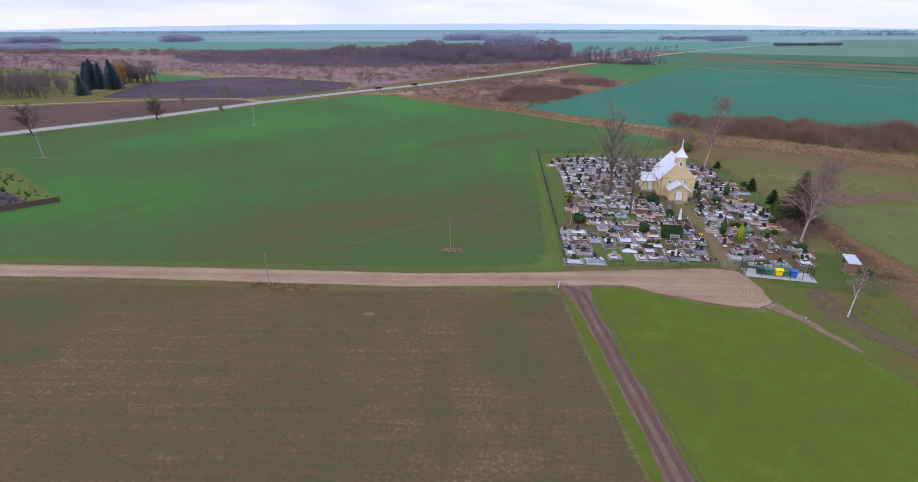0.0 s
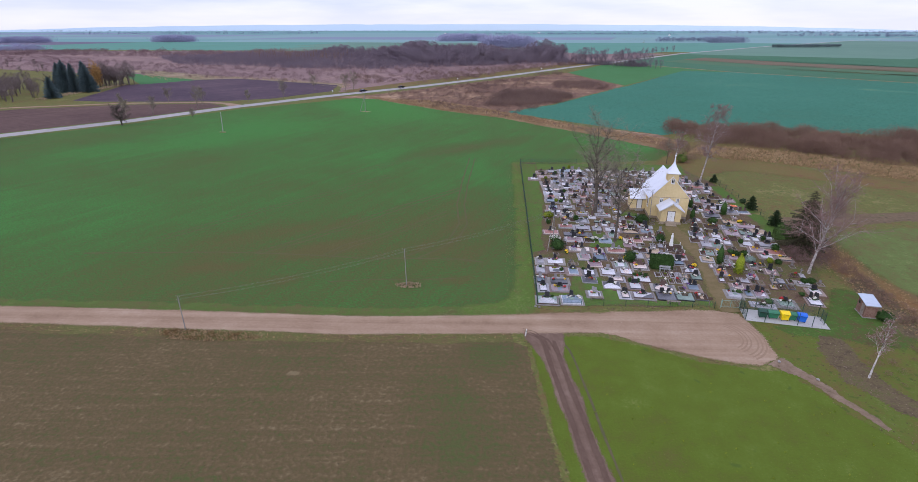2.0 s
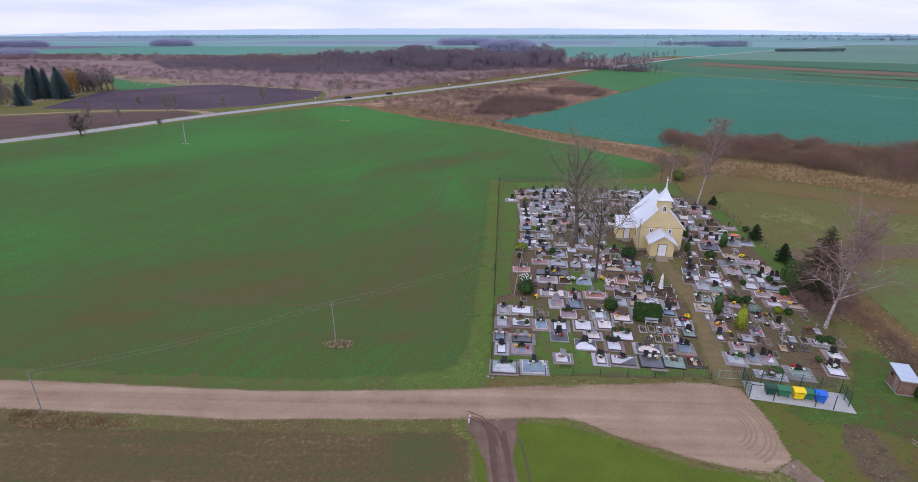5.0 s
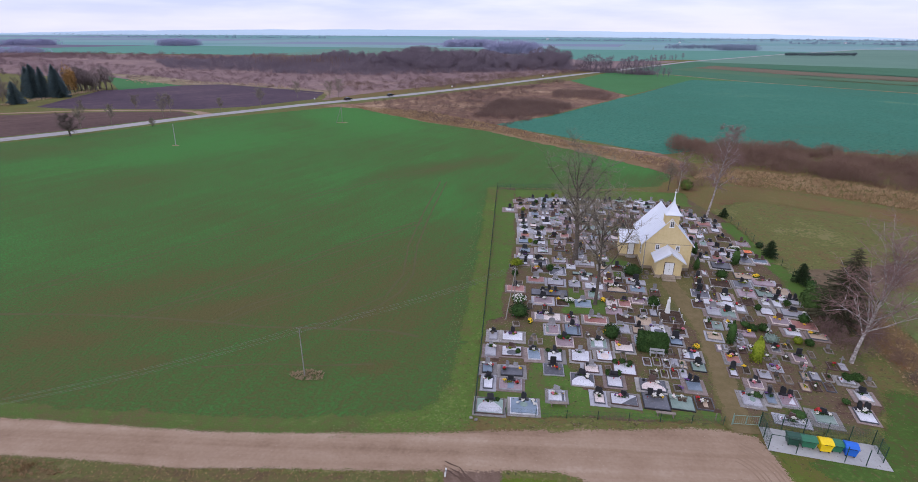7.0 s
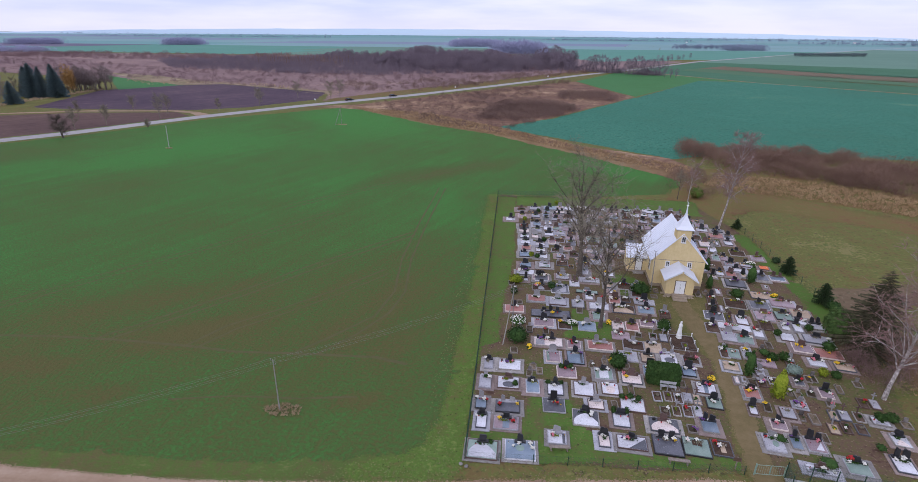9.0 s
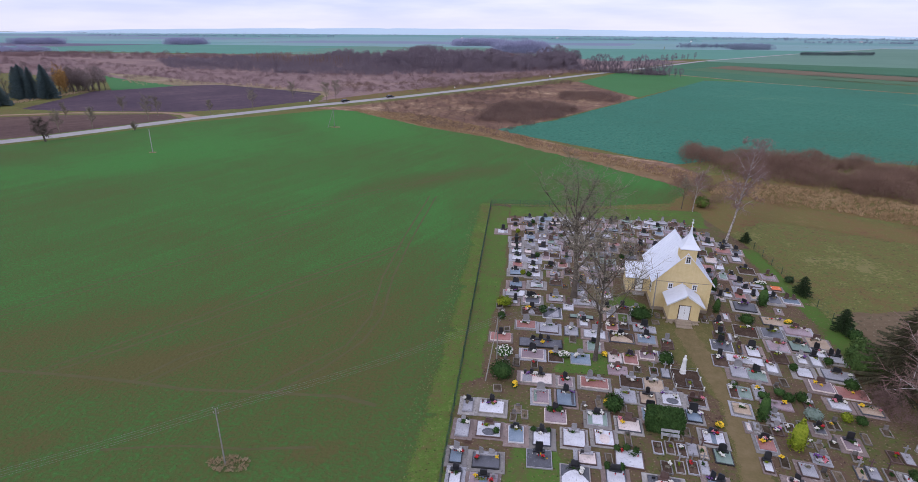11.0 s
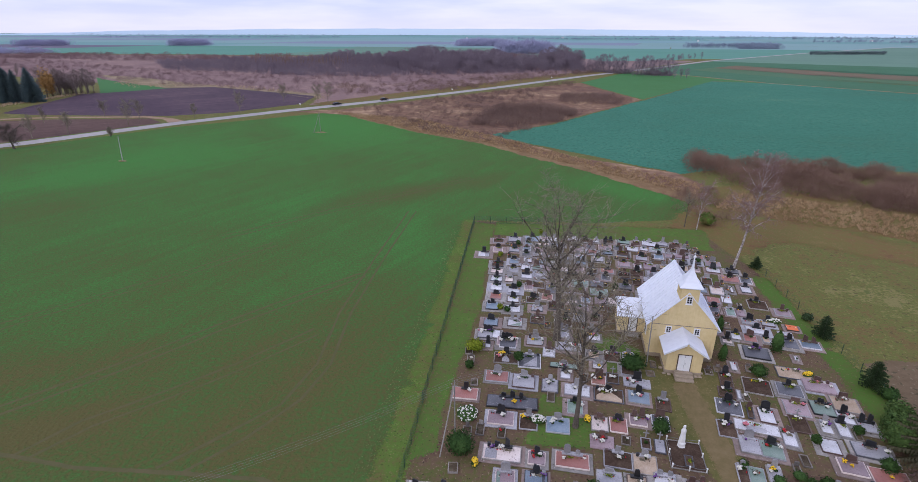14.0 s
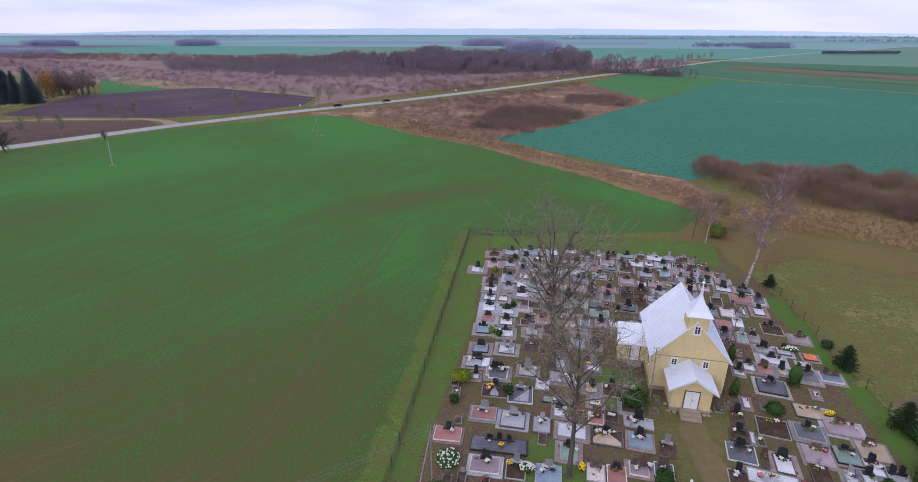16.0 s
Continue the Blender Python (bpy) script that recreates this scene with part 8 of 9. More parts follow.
# ---- thickets, woods and tufts ----
def spikes(rng, n, h, spread, thick, base=0.0, trunk=False):
    """A leafless shrub or far tree: many thin three-sided shoots."""
    V, F = [], []
    def shoot(p, q, t):
        i = len(V)
        d = (q - p).normalized()
        u = d.orthogonal().normalized() * t
        w = d.cross(u)
        V.extend([p + u, p - u * 0.5 + w * 0.87, p - u * 0.5 - w * 0.87, q])
        F.extend([(i, i + 1, i + 3), (i + 1, i + 2, i + 3), (i + 2, i, i + 3)])
    if trunk:
        shoot(Vector((0, 0, 0)), Vector((0, 0, h * 0.66)), thick * 2.2)
    for k in range(n):
        a = rng.uniform(0, 6.283)
        f = rng.random()
        z0 = h * (base + (0.6 * f if trunk else 0))
        ln = h * (rng.uniform(0.2, 0.42) if trunk else rng.uniform(0.65, 1.0))
        s = spread * rng.uniform(0.1, 1)
        p = Vector((0, 0, z0)) if trunk else Vector((math.cos(a) * 0.15 * h * f, math.sin(a) * 0.15 * h * f, 0))
        shoot(p, p + Vector((math.cos(a) * s, math.sin(a) * s, 1)).normalized() * ln, thick * rng.uniform(0.6, 1.2))
    return np.array([tuple(v) for v in V]), np.array(F)


def fuzz(rng, n, size, wide=0.75, base=0.0, stems=14, full=False):
    """A rounded leafless shrub or far crown: an uneven, lobed cloud of thin twig slivers over a few stems."""
    V, F = [], []
    lobes = [(rng.uniform(0, 6.283), rng.uniform(0.0, 0.9), rng.uniform(0.75, 1.1)) for _ in range(6)]
    def reach(a, e):
        return 0.62 + 0.38 * max(v * math.exp(-2.2 * (2 - 2 * math.cos(a - t)) - 2.5 * (e - u) ** 2) for t, u, v in lobes)
    for k in range(n):
        a, e = rng.uniform(0, 6.283), math.asin(rng.uniform(-0.75 if full else 0.0, 1.0))
        r = reach(a, e) * rng.uniform(0.55, 1.0) ** 0.5
        p = Vector((math.cos(a) * math.cos(e) * wide * r, math.sin(a) * math.cos(e) * wide * r, base + (math.sin(e) * r * 0.5 + 0.5 if full else math.sin(e) * r) * (1 - base)))
        d = (Vector((rng.gauss(0, 1), rng.gauss(0, 1), rng.gauss(0.4, 1))).normalized() + Vector((p.x, p.y, 0.5 * p.z)).normalized() * 0.6).normalized()
        w = d.orthogonal().normalized()
        w = (w * math.cos(k) + d.cross(w) * math.sin(k)) * size * 0.1
        i = len(V)
        V += [p - w, p + w, p + d * size * rng.uniform(0.7, 1.6)]
        F.append((i, i + 1, i + 2))
    for k in range(stems):
        a, s = rng.uniform(0, 6.283), rng.uniform(0.1, 0.7) * wide
        q = Vector((math.cos(a) * s, math.sin(a) * s, rng.uniform(0.55, 0.9)))
        o = Vector((-math.sin(a), math.cos(a), 0)) * size * 0.09
        i = len(V)
        V += [Vector((q.x * 0.12, q.y * 0.12, 0)) - o, Vector((q.x * 0.12, q.y * 0.12, 0)) + o, q]
        F.append((i, i + 1, i + 2))
    return np.array([tuple(v) for v in V]), np.array(F)


def scatter(name, templates, places, material, label, kind="stuff"):
    """One mesh of many shoots or clumps: each place is x, y, size."""
    rng = np.random.default_rng(len(places))
    VV, FF, k = [], [], 0
    for i, (x, y, s) in enumerate(places):
        v, f = templates[i % len(templates)]
        a = rng.uniform(0, 6.283)
        c, sn = np.cos(a), np.sin(a)
        w = np.stack([(v[:, 0] * c - v[:, 1] * sn) * s + x, (v[:, 0] * sn + v[:, 1] * c) * s + y, v[:, 2] * s * rng.uniform(0.8, 1.15)], 1)
        VV.append(w)
        FF.append(f + k)
        k += len(v)
    VV, FF = np.concatenate(VV), np.concatenate(FF)
    me = bpy.data.meshes.new(name)
    me.vertices.add(len(VV))
    me.vertices.foreach_set("co", VV.ravel())
    me.loops.add(len(FF) * 3)
    me.loops.foreach_set("vertex_index", FF.ravel().astype(np.int32))
    me.polygons.add(len(FF))
    me.polygons.foreach_set("loop_start", np.arange(0, len(FF) * 3, 3, dtype=np.int32))
    me.update(calc_edges=True)
    me.materials.append(material)
    return tagged(new(name, me), label, name.replace("_", " "), kind=kind)


def inside(poly, n, seed, lo, hi):
    """n random places inside an outline, with a size between lo and hi."""
    r = random.Random(seed)
    xs, ys = [p[0] for p in poly], [p[1] for p in poly]
    out = []
    while len(out) < n:
        x, y = r.uniform(min(xs), max(xs)), r.uniform(min(ys), max(ys))
        ok = False
        for i in range(len(poly)):
            (x1, y1), (x2, y2) = poly[i], poly[i - 1]
            if (y1 > y) != (y2 > y) and x < (x2 - x1) * (y - y1) / (y2 - y1) + x1:
                ok = not ok
        if ok:
            out.append((x, y, r.uniform(lo, hi)))
    return out


def clumped(poly, n, seed, lo, hi):
    """As inside(), with heights that rise and fall over the wood."""
    return [(x, y, h * (0.9 + 0.75 * noise.noise(Vector((x * 0.018, y * 0.018, seed))))) for x, y, h in inside(poly, n, seed, lo, hi)]


rs = random.Random(77)
SHRUBS = [fuzz(rs, 860, 0.062, rs.uniform(0.6, 0.85)) for _ in range(6)]
SHRUBS_FAR = [fuzz(rs, 150, 0.17, rs.uniform(0.8, 1.1), stems=6) for _ in range(6)]
TREES_MID = [fuzz(rs, 440, 0.085, rs.uniform(0.26, 0.4), 0.16, 10, True) for _ in range(8)]
TREES_ROW = [fuzz(rs, 330, 0.075, rs.uniform(0.16, 0.26), 0.03, 12, True) for _ in range(8)]
TREES_FAR = [fuzz(rs, 170, 0.16, rs.uniform(0.34, 0.5), 0.08, 4, True) for _ in range(8)]
TUFTS = [spikes(rs, 14, 1.0, 0.9, 0.05) for _ in range(5)]

scatter("willow_thicket", SHRUBS, [(x, y, h * (0.85 + 0.9 * noise.noise(Vector((x * 0.09, y * 0.09, 0))))) for x, y, h in inside([(27, 92), (30, 107), (52, 102), (88, 89), (150, 60), (135, 22), (66, 54), (50, 66), (34, 76)], 1050, 1, 3.4, 5.6)], THICKET, "dense brown leafless willow thicket beside a field")
scatter("willow_thicket", SHRUBS, inside([(13, 60), (22, 78), (26, 62), (20, 48), (14, 50)], 24, 2, 1.6, 3.4), THICKET, "leafless brown shrubs behind the cemetery")
scatter("brush", SHRUBS, inside([(18.5, -8), (23, -6), (23, -14), (21, -24), (22, -36), (18, -35), (18, -20)], 110, 3, 0.4, 1.5), THICKET, "brown leafless brush beside the cemetery")
scatter("brush", SHRUBS, inside([(14.2, -13), (13.4, -17), (16, -18.8), (19, -16), (21, -11), (22, -5), (18, -6)], 34, 66, 1.4, 3.4), BRUSH_TWIG, "tall pinkish-brown leafless brush round a birch")
scatter("dry_grass", TUFTS, inside([(18, -10), (25, -6), (24, -24), (25, -44), (18, -42), (17, -30)], 1100, 58, 0.12, 0.4), REED, "dry golden grass among brush")
scatter("brush", SHRUBS, inside([(8, -44), (13, -36), (16, -40), (17, -52), (12, -56)], 45, 4, 0.3, 0.9), THICKET, "low brown brush round a small birch")
scatter("scrub_bushes", SHRUBS_FAR, clumped([(-1, 227), (28, 224), (36, 244), (33, 265), (14, 268), (1, 258)], 200, 65, 1.6, 3.4), SCRUB_BUSH, "low brown leafless bushes beside a green corner field")
scatter("scrub_bushes", SHRUBS_FAR, clumped([(-40, 156), (-22, 154), (-4, 167), (4, 190), (1, 203), (-16, 206), (-30, 197)], 330, 5, 2.2, 4.6), SCRUB_BUSH, "brown leafless bushes beside the road")
scatter("scrub_bushes", SHRUBS_FAR, inside([(-100, 190), (-56, 140), (-30, 122), (-10, 160), (-10, 300), (-60, 250)], 520, 6, 0.6, 2.6), SCRUB_BUSH, "scattered brown bushes on overgrown land")
scatter("scrub_bushes", SHRUBS_FAR, inside([(-280, 290), (-133, 244), (-85, 245), (-40, 312), (60, 470), (20, 520), (-160, 380), (-320, 400), (-700, 600), (-800, 420)], 2000, 7, 0.8, 3.2), HAZED_BUSH, "scattered brown bushes on wide scrubland")
def rising(places):
    """The wood is low birch scrub at one end and grows tall towards the road."""
    return [(x, y, h * (0.42 + 0.58 * max(0.0, min(1.0, (x + 0.38 * y + 60) / 130)))) for x, y, h in places]


scatter("leafless_wood", TREES_MID, rising(clumped([(-330, 420), (-160, 368), (-20, 436), (30, 470), (40, 560), (-60, 640), (-300, 640), (-420, 520)], 1500, 8, 9, 16)), HAZED_WOOD, "wide purplish-brown leafless wood")
scatter("leafless_wood", SHRUBS_FAR, rising(clumped([(-420, 520), (-300, 640), (-60, 640), (60, 690), (30, 715), (-300, 700), (-700, 690), (-800, 600)], 900, 9, 8, 13)), HAZED_BUSH, "far low part of a leafless wood")
scatter("birch_saplings", [spikes(rs, 7, 1.0, 0.35, 0.009, 0.2, True) for _ in range(4)], inside([(-300, 470), (-205, 440), (-190, 500), (-250, 560), (-330, 560)], 260, 67, 8, 11), SCRUB_BUSH, "pale young birches in a leafless wood")
scatter("leafless_wood", SHRUBS_FAR, inside([(-60, 836), (12, 852), (14, 900), (-52, 892)], 170, 10, 19, 25), HAZED_DISTANT_WOOD, "dark rounded copse in far fields")
scatter("leafless_wood", SHRUBS_FAR, inside([(-185, 1252), (-70, 1275), (-80, 1330), (-180, 1310)], 170, 11, 16, 22), HAZED_DISTANT_WOOD, "low distant leafless copse")
scatter("leafless_wood", SHRUBS_FAR, inside([(-832, 1132), (-774, 1148), (-776, 1196), (-828, 1178)], 120, 12, 15, 20), HAZED_DISTANT_WOOD, "rounded distant leafless copse")
scatter("leafless_wood", SHRUBS_FAR, inside([(-1150, 1050), (-1060, 1073), (-1064, 1118), (-1150, 1092)], 130, 13, 13, 18), HAZED_DISTANT_WOOD, "distant leafless wood beyond fields")
scatter("leafless_wood", SHRUBS_FAR, inside([(-1000, 640), (-742, 690), (-745, 735), (-1000, 700)], 240, 68, 8, 12), HAZED_DISTANT_WOOD, "low leafless wood edge beyond scrubland")
scatter("leafless_wood", SHRUBS_FAR, inside([(430, 1185), (512, 1203), (505, 1250), (436, 1240)], 70, 69, 11, 16), HAZED_LINE, "distant leafless copse beside a country road")
scatter("leafless_wood", TREES_ROW, inside([(-700, 520), (-330, 330), (-300, 260), (-330, 180), (-420, 140), (-620, 250)], 120, 14, 4, 8), GROVE, "loose leafless trees round a farmstead")
scatter("farmstead_trees", TREES_ROW, inside([(-274, 214), (-262, 224), (-266, 238), (-284, 236), (-286, 218)], 34, 50, 9, 15), GROVE, "leafless brown trees of a farmstead grove")
scatter("farmstead_trees", TREES_ROW, inside([(-266, 150), (-274, 172), (-300, 200), (-350, 220), (-380, 170), (-320, 130), (-284, 140)], 210, 51, 6, 12), GROVE, "leafless brown trees round a hidden farmstead")
scatter("dry_grass", TUFTS, inside([(-262, 158), (-268, 230), (-274, 230), (-268, 158)], 500, 52, 0.5, 1.2), DRY_GRASS, "dry grass along a ploughed field")
scatter("dry_grass", TUFTS, clumped([(-262, 262), (-230, 282), (-140, 246), (-128, 222), (-122, 226), (-132, 252), (-226, 296), (-300, 300), (-296, 288)], 420, 53, 0.6, 1.4), DRY_GRASS, "pale dry grass strip beyond a ploughed field")
scatter("scrub_bushes", SHRUBS_FAR, clumped([(-96, 196), (-78, 224), (-32, 286), (14, 352), (18, 330), (-22, 268), (-66, 206), (-88, 186)], 120, 54, 1.2, 3.2), SCRUB_BUSH, "brown leafless bushes along a road edge")
scatter("scrub_bushes", SHRUBS_FAR, clumped([(-130, 246), (-86, 250), (-40, 318), (40, 440), (20, 460), (-60, 360), (-140, 290)], 260, 55, 1.5, 4.0), SCRUB_BUSH, "brown leafless bushes beyond a road")
scatter("wood_undergrowth", SHRUBS_FAR, inside([(-340, 412), (-160, 360), (-18, 430), (36, 466), (40, 560), (-60, 640), (-300, 640), (-430, 520)], 2600, 31, 2.5, 6), HAZED_WOOD, "brown undergrowth of a leafless wood")
scatter("roadside_trees", TREES_ROW, [(x + rs.uniform(-4, 4), y + rs.uniform(-4, 4), rs.uniform(6, 12)) for x, y in [(10 + 3.4 * k, 418 + 5.2 * k) for k in range(0, 60, 2)]], HAZED_WOOD, "row of leafless trees beyond the road")
scatter("roadside_trees", TREES_ROW, [(34 + 28 * f + rs.uniform(-2, 2), 463 - 32 * f + rs.uniform(-2, 2), rs.uniform(12, 17)) for f in (k / 12 for k in range(13))] + [(68 + 30 * f, 416 + 4 * f + rs.uniform(-2, 2), rs.uniform(13, 18)) for f in (k / 8 for k in range(9))] + [(97 + 4.5 * k, 398 + rs.uniform(-1, 1), rs.uniform(9, 12)) for k in range(3)], HAZED_WOOD, "row of tall leafless trees beside the road")
scatter("roadside_bushes", SHRUBS_FAR, [(34 + 66 * f + rs.uniform(-4, 4), 463 - 48 * f + rs.uniform(-5, 5), rs.uniform(2, 7)) for f in (rs.random() for _ in range(90))], HAZED_WOOD, "leafless bushes under roadside trees")
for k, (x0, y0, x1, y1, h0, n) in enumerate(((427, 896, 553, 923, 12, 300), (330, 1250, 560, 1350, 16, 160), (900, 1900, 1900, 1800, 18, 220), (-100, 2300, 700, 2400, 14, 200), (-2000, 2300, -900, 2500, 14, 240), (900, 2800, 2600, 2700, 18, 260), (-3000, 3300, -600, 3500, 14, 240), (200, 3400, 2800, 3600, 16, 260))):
    scatter("distant_trees", TREES_FAR, [(x0 + (x1 - x0) * f + rs.uniform(-12, 12) * (k > 0), y0 + (y1 - y0) * f + rs.uniform(-12, 12) * (k > 0), h0 * (rs.uniform(0.35, 0.75) if k else rs.uniform(0.42, 0.5))) for f in (rs.random() for _ in range(n))], HAZED_HEDGEROW if k == 0 else HAZED_LINE, "line of distant trees on the plain")
for colour, share in (("white", 5), ("yellow", 2), ("red", 2), ("pink", 1)):
    spots = []
    for (x, y, w, l) in taken:
        if y > 6:
            for k in range(rs.choice((0, 1, 1, 2)) * share // 2):
                spots.append((x + rs.uniform(-0.35, 0.35) * w, y + l / 2 - rs.uniform(0.4, 0.9), rs.uniform(0.06, 0.11)))
    scatter("grave_flowers", DOTS, spots, PETAL[colour], colour + " flowers strewn on far graves").location = (0, 0, 0.2)
sprigs, dark_sprigs = [], []
for (x, y, w, l) in taken:
    for k in range(rs.choice((1, 2, 3, 4)) if w > 1.1 else 1):
        spot = (x + rs.uniform(-0.42, 0.42) * w, y + (l / 2 - rs.uniform(0.3, 0.9) if rs.random() < 0.7 else rs.uniform(-0.4, 0.4) * l), rs.uniform(0.16, 0.34))
        (sprigs if rs.random() < 0.6 else dark_sprigs).append(spot)
scatter("grave_sprigs", TUFTS, sprigs, THUJA, "small evergreen sprigs laid on graves").location = (0, 0, 0.12)
scatter("grave_sprigs", TUFTS, dark_sprigs, BARK, "withered dark sprigs left on graves").location = (0, 0, 0.12)
scatter("dry_reeds", TUFTS, inside([(22, 60), (29, 72), (50, 65), (66, 53), (112, 23), (106, 10), (62, 37), (45, 49), (30, 55)], 3400, 15, 0.35, 1.1), REED, "tufts of dry golden reed")
scatter("dry_reeds", TUFTS, inside([(-104, 182), (-56, 137), (-30, 120), (-1, 90), (22, 66), (25, 78), (-2, 102), (-30, 134), (-60, 165)], 2600, 16, 0.4, 1.1), REED, "tufts of dry grass along a ditch")
scatter("dry_weeds", SHRUBS, inside([(-72, -44.2), (-66, -44.5), (-61, -43.5), (-63, -42.8), (-73, -42.9)], 46, 70, 0.3, 0.65), ORANGE, "rusty dry weeds round a power pole beside a road")
scatter("dry_reeds", TUFTS, inside([(-72, -44.6), (-66, -44.9), (-60, -43.7), (-62, -42.6), (-74, -42.6)], 520, 17, 0.12, 0.34), REED, "dry yellow grass tufts beside a road")
for k, (x, y, r0) in enumerate(((-45.3, -28.7, 2.0), (-91, 131.6, 2.2), (-166, 27.6, 2.0), (-129.2, 81.5, 1.2))):
    scatter("dry_grass", TUFTS, inside([(x - r0, y), (x - r0 * 0.3, y - r0 * 0.5), (x + r0, y - r0 * 0.3), (x + r0 * 0.9, y + r0 * 0.3), (x, y + r0 * 0.5)], 150, 40 + k, 0.15, 0.42), DRY_GRASS, "dry grass left standing round a power pole")
scatter("grass_tufts", TUFTS, inside([(-30.3, -34), (-27.4, -33), (-27.4, 44), (-29.6, 44)], 300, 18, 0.06, 0.15), VERGE, "rough grass tufts along a fence")
scatter("grass_tufts", TUFTS, inside([(-110, -39.5), (-71, -38), (-50, -37.8), (-30, -36), (-30, -35), (-50, -36.8), (-71, -37), (-110, -38)], 600, 19, 0.06, 0.16), VERGE, "rough grass tufts along a road")
scatter("grass_tufts", TUFTS, inside([(-110, -44.6), (-71, -43.8), (-50, -43.4), (-30, -41.4), (-30, -40.4), (-50, -42.2), (-71, -42.5), (-110, -43.3)], 700, 20, 0.07, 0.2), REED, "dry grass tufts along a road edge")
WEED = surface("pale_weeds", [(0.14, 0.17, 0.07), (0.2, 0.23, 0.1), (0.27, 0.28, 0.15)], 0.4, 2, 8, bump=0, island=0.2)
scatter("grass_tufts", TUFTS, inside([(-29.4, -33), (-27.5, -33), (-27.5, 44), (-29.2, 44)], 900, 63, 0.06, 0.16), STRIP, "green grass tufts along a fence")
scatter("earth_clods", DOTS, inside([(-23, -34.4), (-14, -33.6), (-10, -32.9), (-10, -32.2), (-15, -32.8), (-23, -33.7)], 90, 59, 0.03, 0.09), WORN, "clods of earth and stones along a gravel edge")
scatter("earth_clods", DOTS, inside([(-3, -44.4), (-0.6, -44.4), (3, -51), (8.5, -62.5), (7.6, -63), (1.6, -52), (-2, -46)], 60, 60, 0.03, 0.08), WORN, "small stones along a worn path")
scatter("grass_tufts", TUFTS, inside([(-40, -37.5), (-30, -36.4), (-27.6, -34.5), (-29.8, -28), (-31.6, -33), (-40, -35.6)], 520, 61, 0.08, 0.2), WEED, "rough yellow-green grass at a field corner")
scatter("grass_tufts", TUFTS, inside([(-31.4, -32), (-29.6, -32), (-29.4, 40), (-30.6, 40)], 900, 62, 0.07, 0.17), WEED, "yellow-green weeds along a field edge")
scatter("weeds", TUFTS, inside([(-24, -48), (0, -48), (4, -60), (10, -78), (-19, -78)], 160, 21, 0.12, 0.3), GOLD_LEAF, "yellow-green weeds scattered in the grass")
scatter("garden_plants", TUFTS, inside([(-137, -15), (-132, -9), (-162, 13), (-175, 8)], 90, 22, 0.5, 1.3), THUJA, "small green garden plants")
pf = thing("plank_fence", "low dark plank fence round a garden", "fence", Matrix.Identity(4))
for k in range(12):
    a = Vector((-150 + 20 * k / 12, -29.2 + 19.8 * k / 12, 0.05))
    part("plank", box(0, -0.04, 0, 2.38, 0.04, 1.1, 0.01), TRIM_DARK, pf).matrix_basis = Matrix.Translation(a) @ Matrix.Rotation(math.atan2(19.8, 20), 4, "Z")

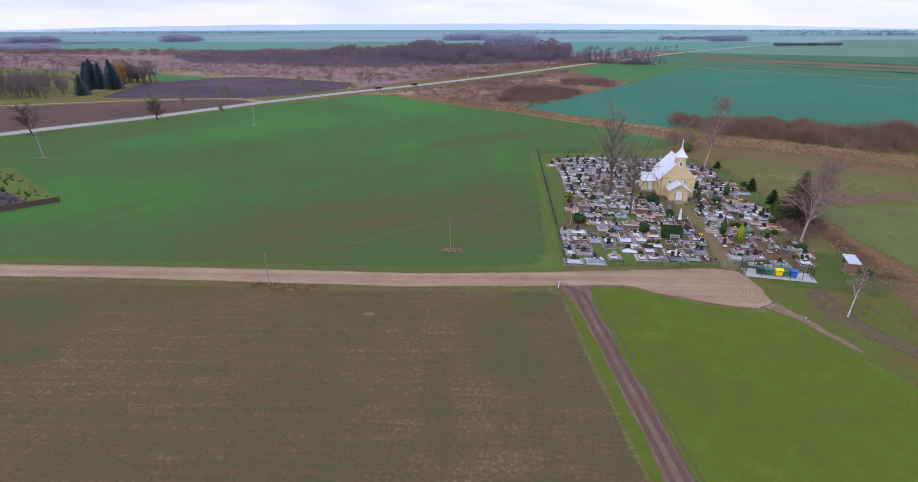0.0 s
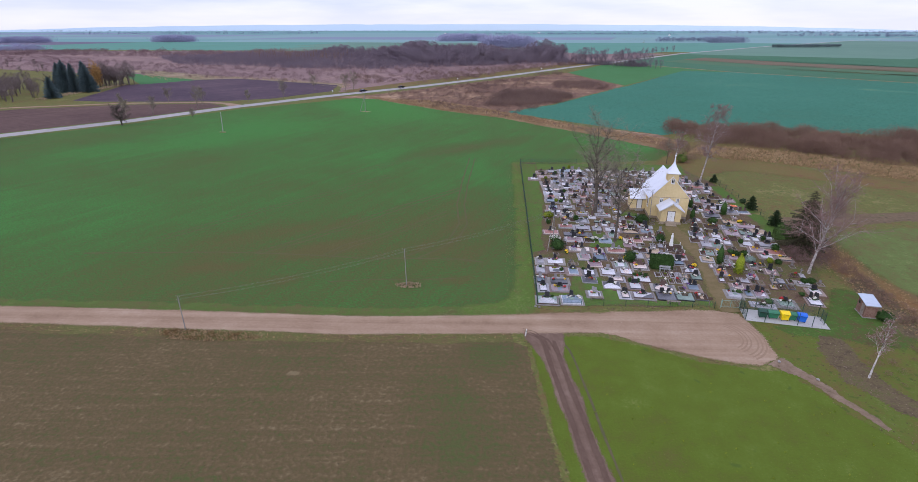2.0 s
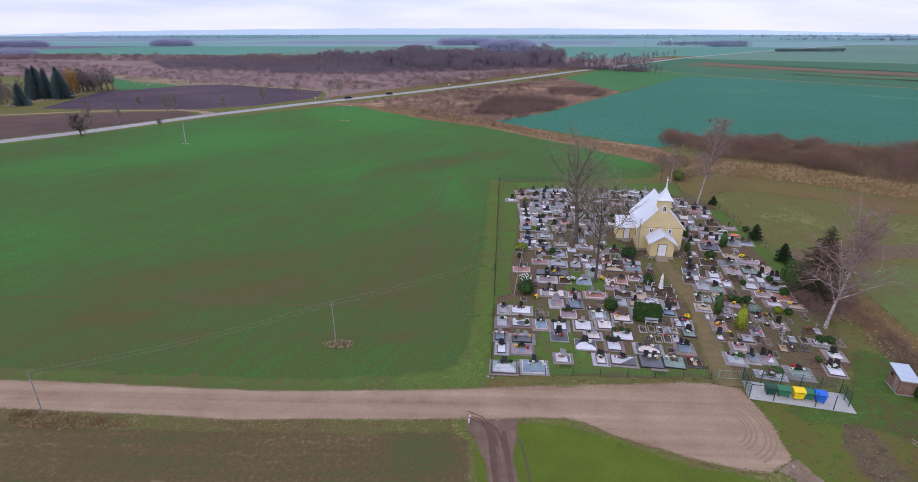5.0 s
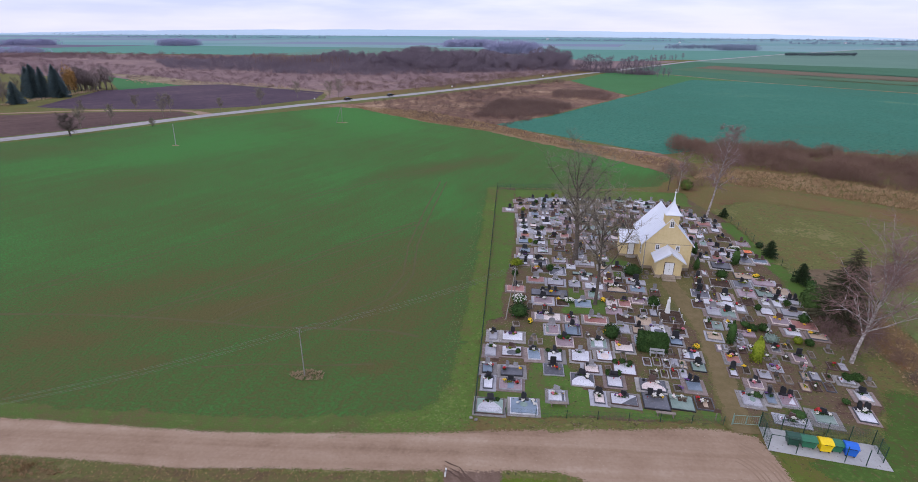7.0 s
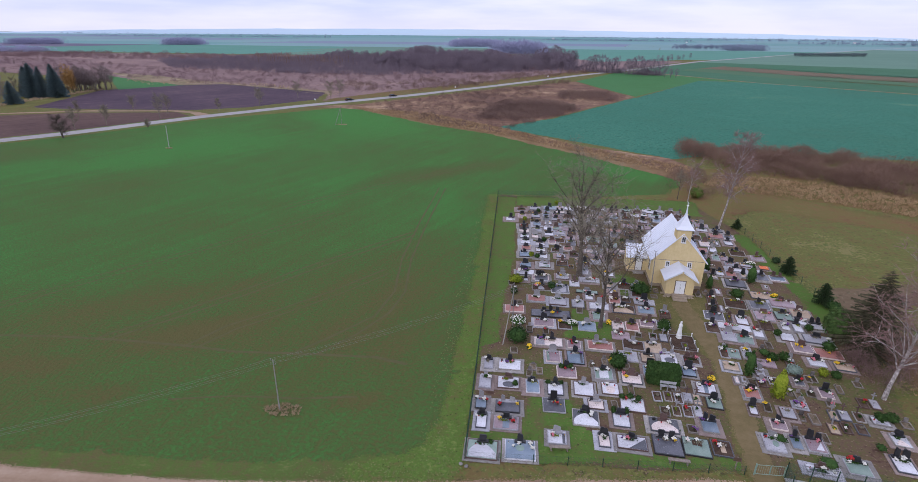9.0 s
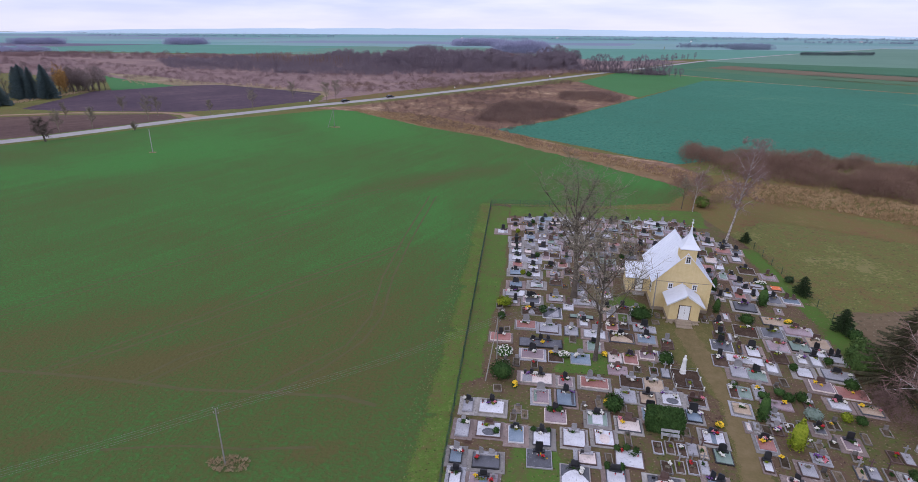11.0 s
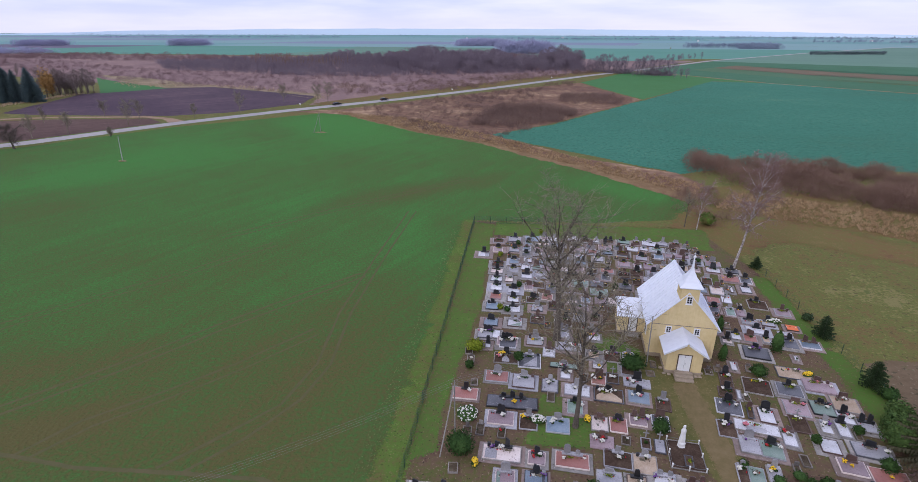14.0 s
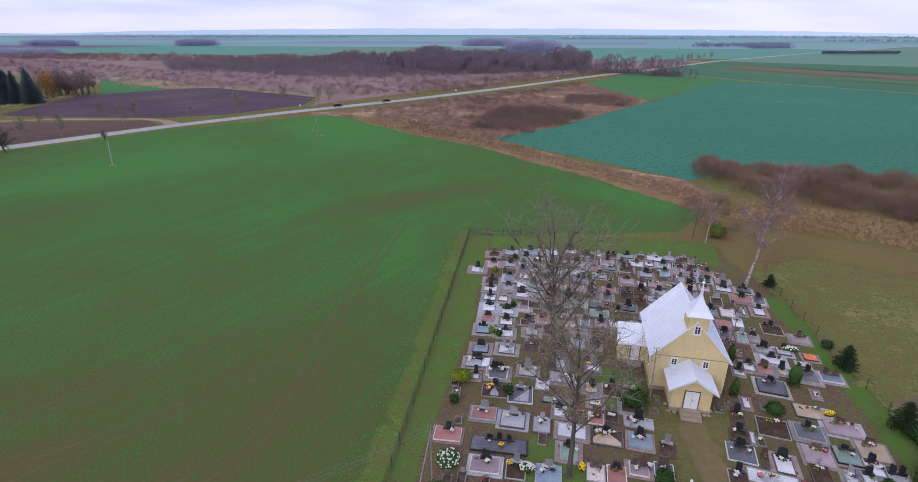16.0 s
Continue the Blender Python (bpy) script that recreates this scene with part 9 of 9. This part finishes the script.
# scattered farm roofs far off
for k, (x, y, s) in enumerate(((-432, 262, 9), (-1050, 1500, 14), (600, 2100, 16), (-300, 2500, 18), (1300, 2300, 18), (150, 2800, 20))):
    fh = thing("farmhouse", "distant pale farmhouse with a grey roof", "house", pose(x, y, 0.02, 0, 0, 37 * k) @ Matrix.Scale(0.6, 4), "distant farmhouses")
    part("wall", prism([(-s / 3, 0), (s / 3, 0), (s / 3, s / 3), (0, s * 0.55), (-s / 3, s / 3)], "x", -s / 2, s / 2), PLASTER, fh)
    for q in (-1, 1):
        part("roof", prism([(0, s * 0.6), (q * s * 0.4, s * 0.3), (q * s * 0.4, s * 0.27), (0, s * 0.56)], "x", -s * 0.55, s * 0.55), SLABS["grey"], fh)
    for q in (-1, 0, 1):
        part("window", box(q * s * 0.28 - s * 0.05, -s / 3 - 0.05, s * 0.12, q * s * 0.28 + s * 0.05, -s / 3 + 0.02, s * 0.24), GLASS, fh)


# ---- cars on the road ----
def car(x, y, turn, label):
    c = thing("car", label, "car", pose(x, y, 0.037, 0, 0, turn), "cars on the road")
    body = [(-2.2, 0.35), (2.2, 0.35), (2.25, 0.7), (1.95, 0.88), (1.15, 0.98), (0.45, 1.42), (-1.15, 1.44), (-1.95, 1.0), (-2.2, 0.92)]
    bm = prism(body, "y", -0.85, 0.85)
    bmesh.ops.bevel(bm, geom=bm.edges[:], offset=0.05, segments=1, affect="EDGES")
    part("body", bm, CAR_PAINT, c)
    part("side_glass", prism([(0.95, 0.99), (0.38, 1.36), (-1.08, 1.37), (-1.55, 1.02)], "y", -0.865, 0.865), GLASS, c)
    for q in (-1, 1):
        part("headlight", box(2.14, q * 0.62 - 0.16, 0.62, 2.27, q * 0.62 + 0.16, 0.76, 0.02), PLASTER, c)
        part("tail_light", box(-2.24, q * 0.65 - 0.13, 0.72, -2.14, q * 0.65 + 0.13, 0.88, 0.02), PETAL["red"], c)
        for wx in (-1.35, 1.35):
            wh = part("wheel", rod([(wx, q * 0.68, 0.32), (wx, q * 0.88, 0.32)], 0.32, 14), RUBBER, c)
            part("rim", rod([(wx, q * 0.87, 0.32), (wx, q * 0.892, 0.32)], 0.19, 10), TIN, wh)
car(-110, 203.5, 51, "black saloon car on a country road")
car(-92, 225, 51, "black saloon car following on a country road")
for k, (x, y) in enumerate(((-124, 192), (-62, 268), (0, 366))):
    s = thing("road_sign", "small white road sign on a grey post", "road sign", pose(x, y, 0.02, 0, 0, 150))
    part("post", rod([(0, 0, 0), (0, 0, 2.2)], 0.04, 6), POLE_CONCRETE, s)
    part("plate", box(-0.45, -0.03, 1.5, 0.45, 0.03, 2.2, 0.01), WHITE_PAINT, s)
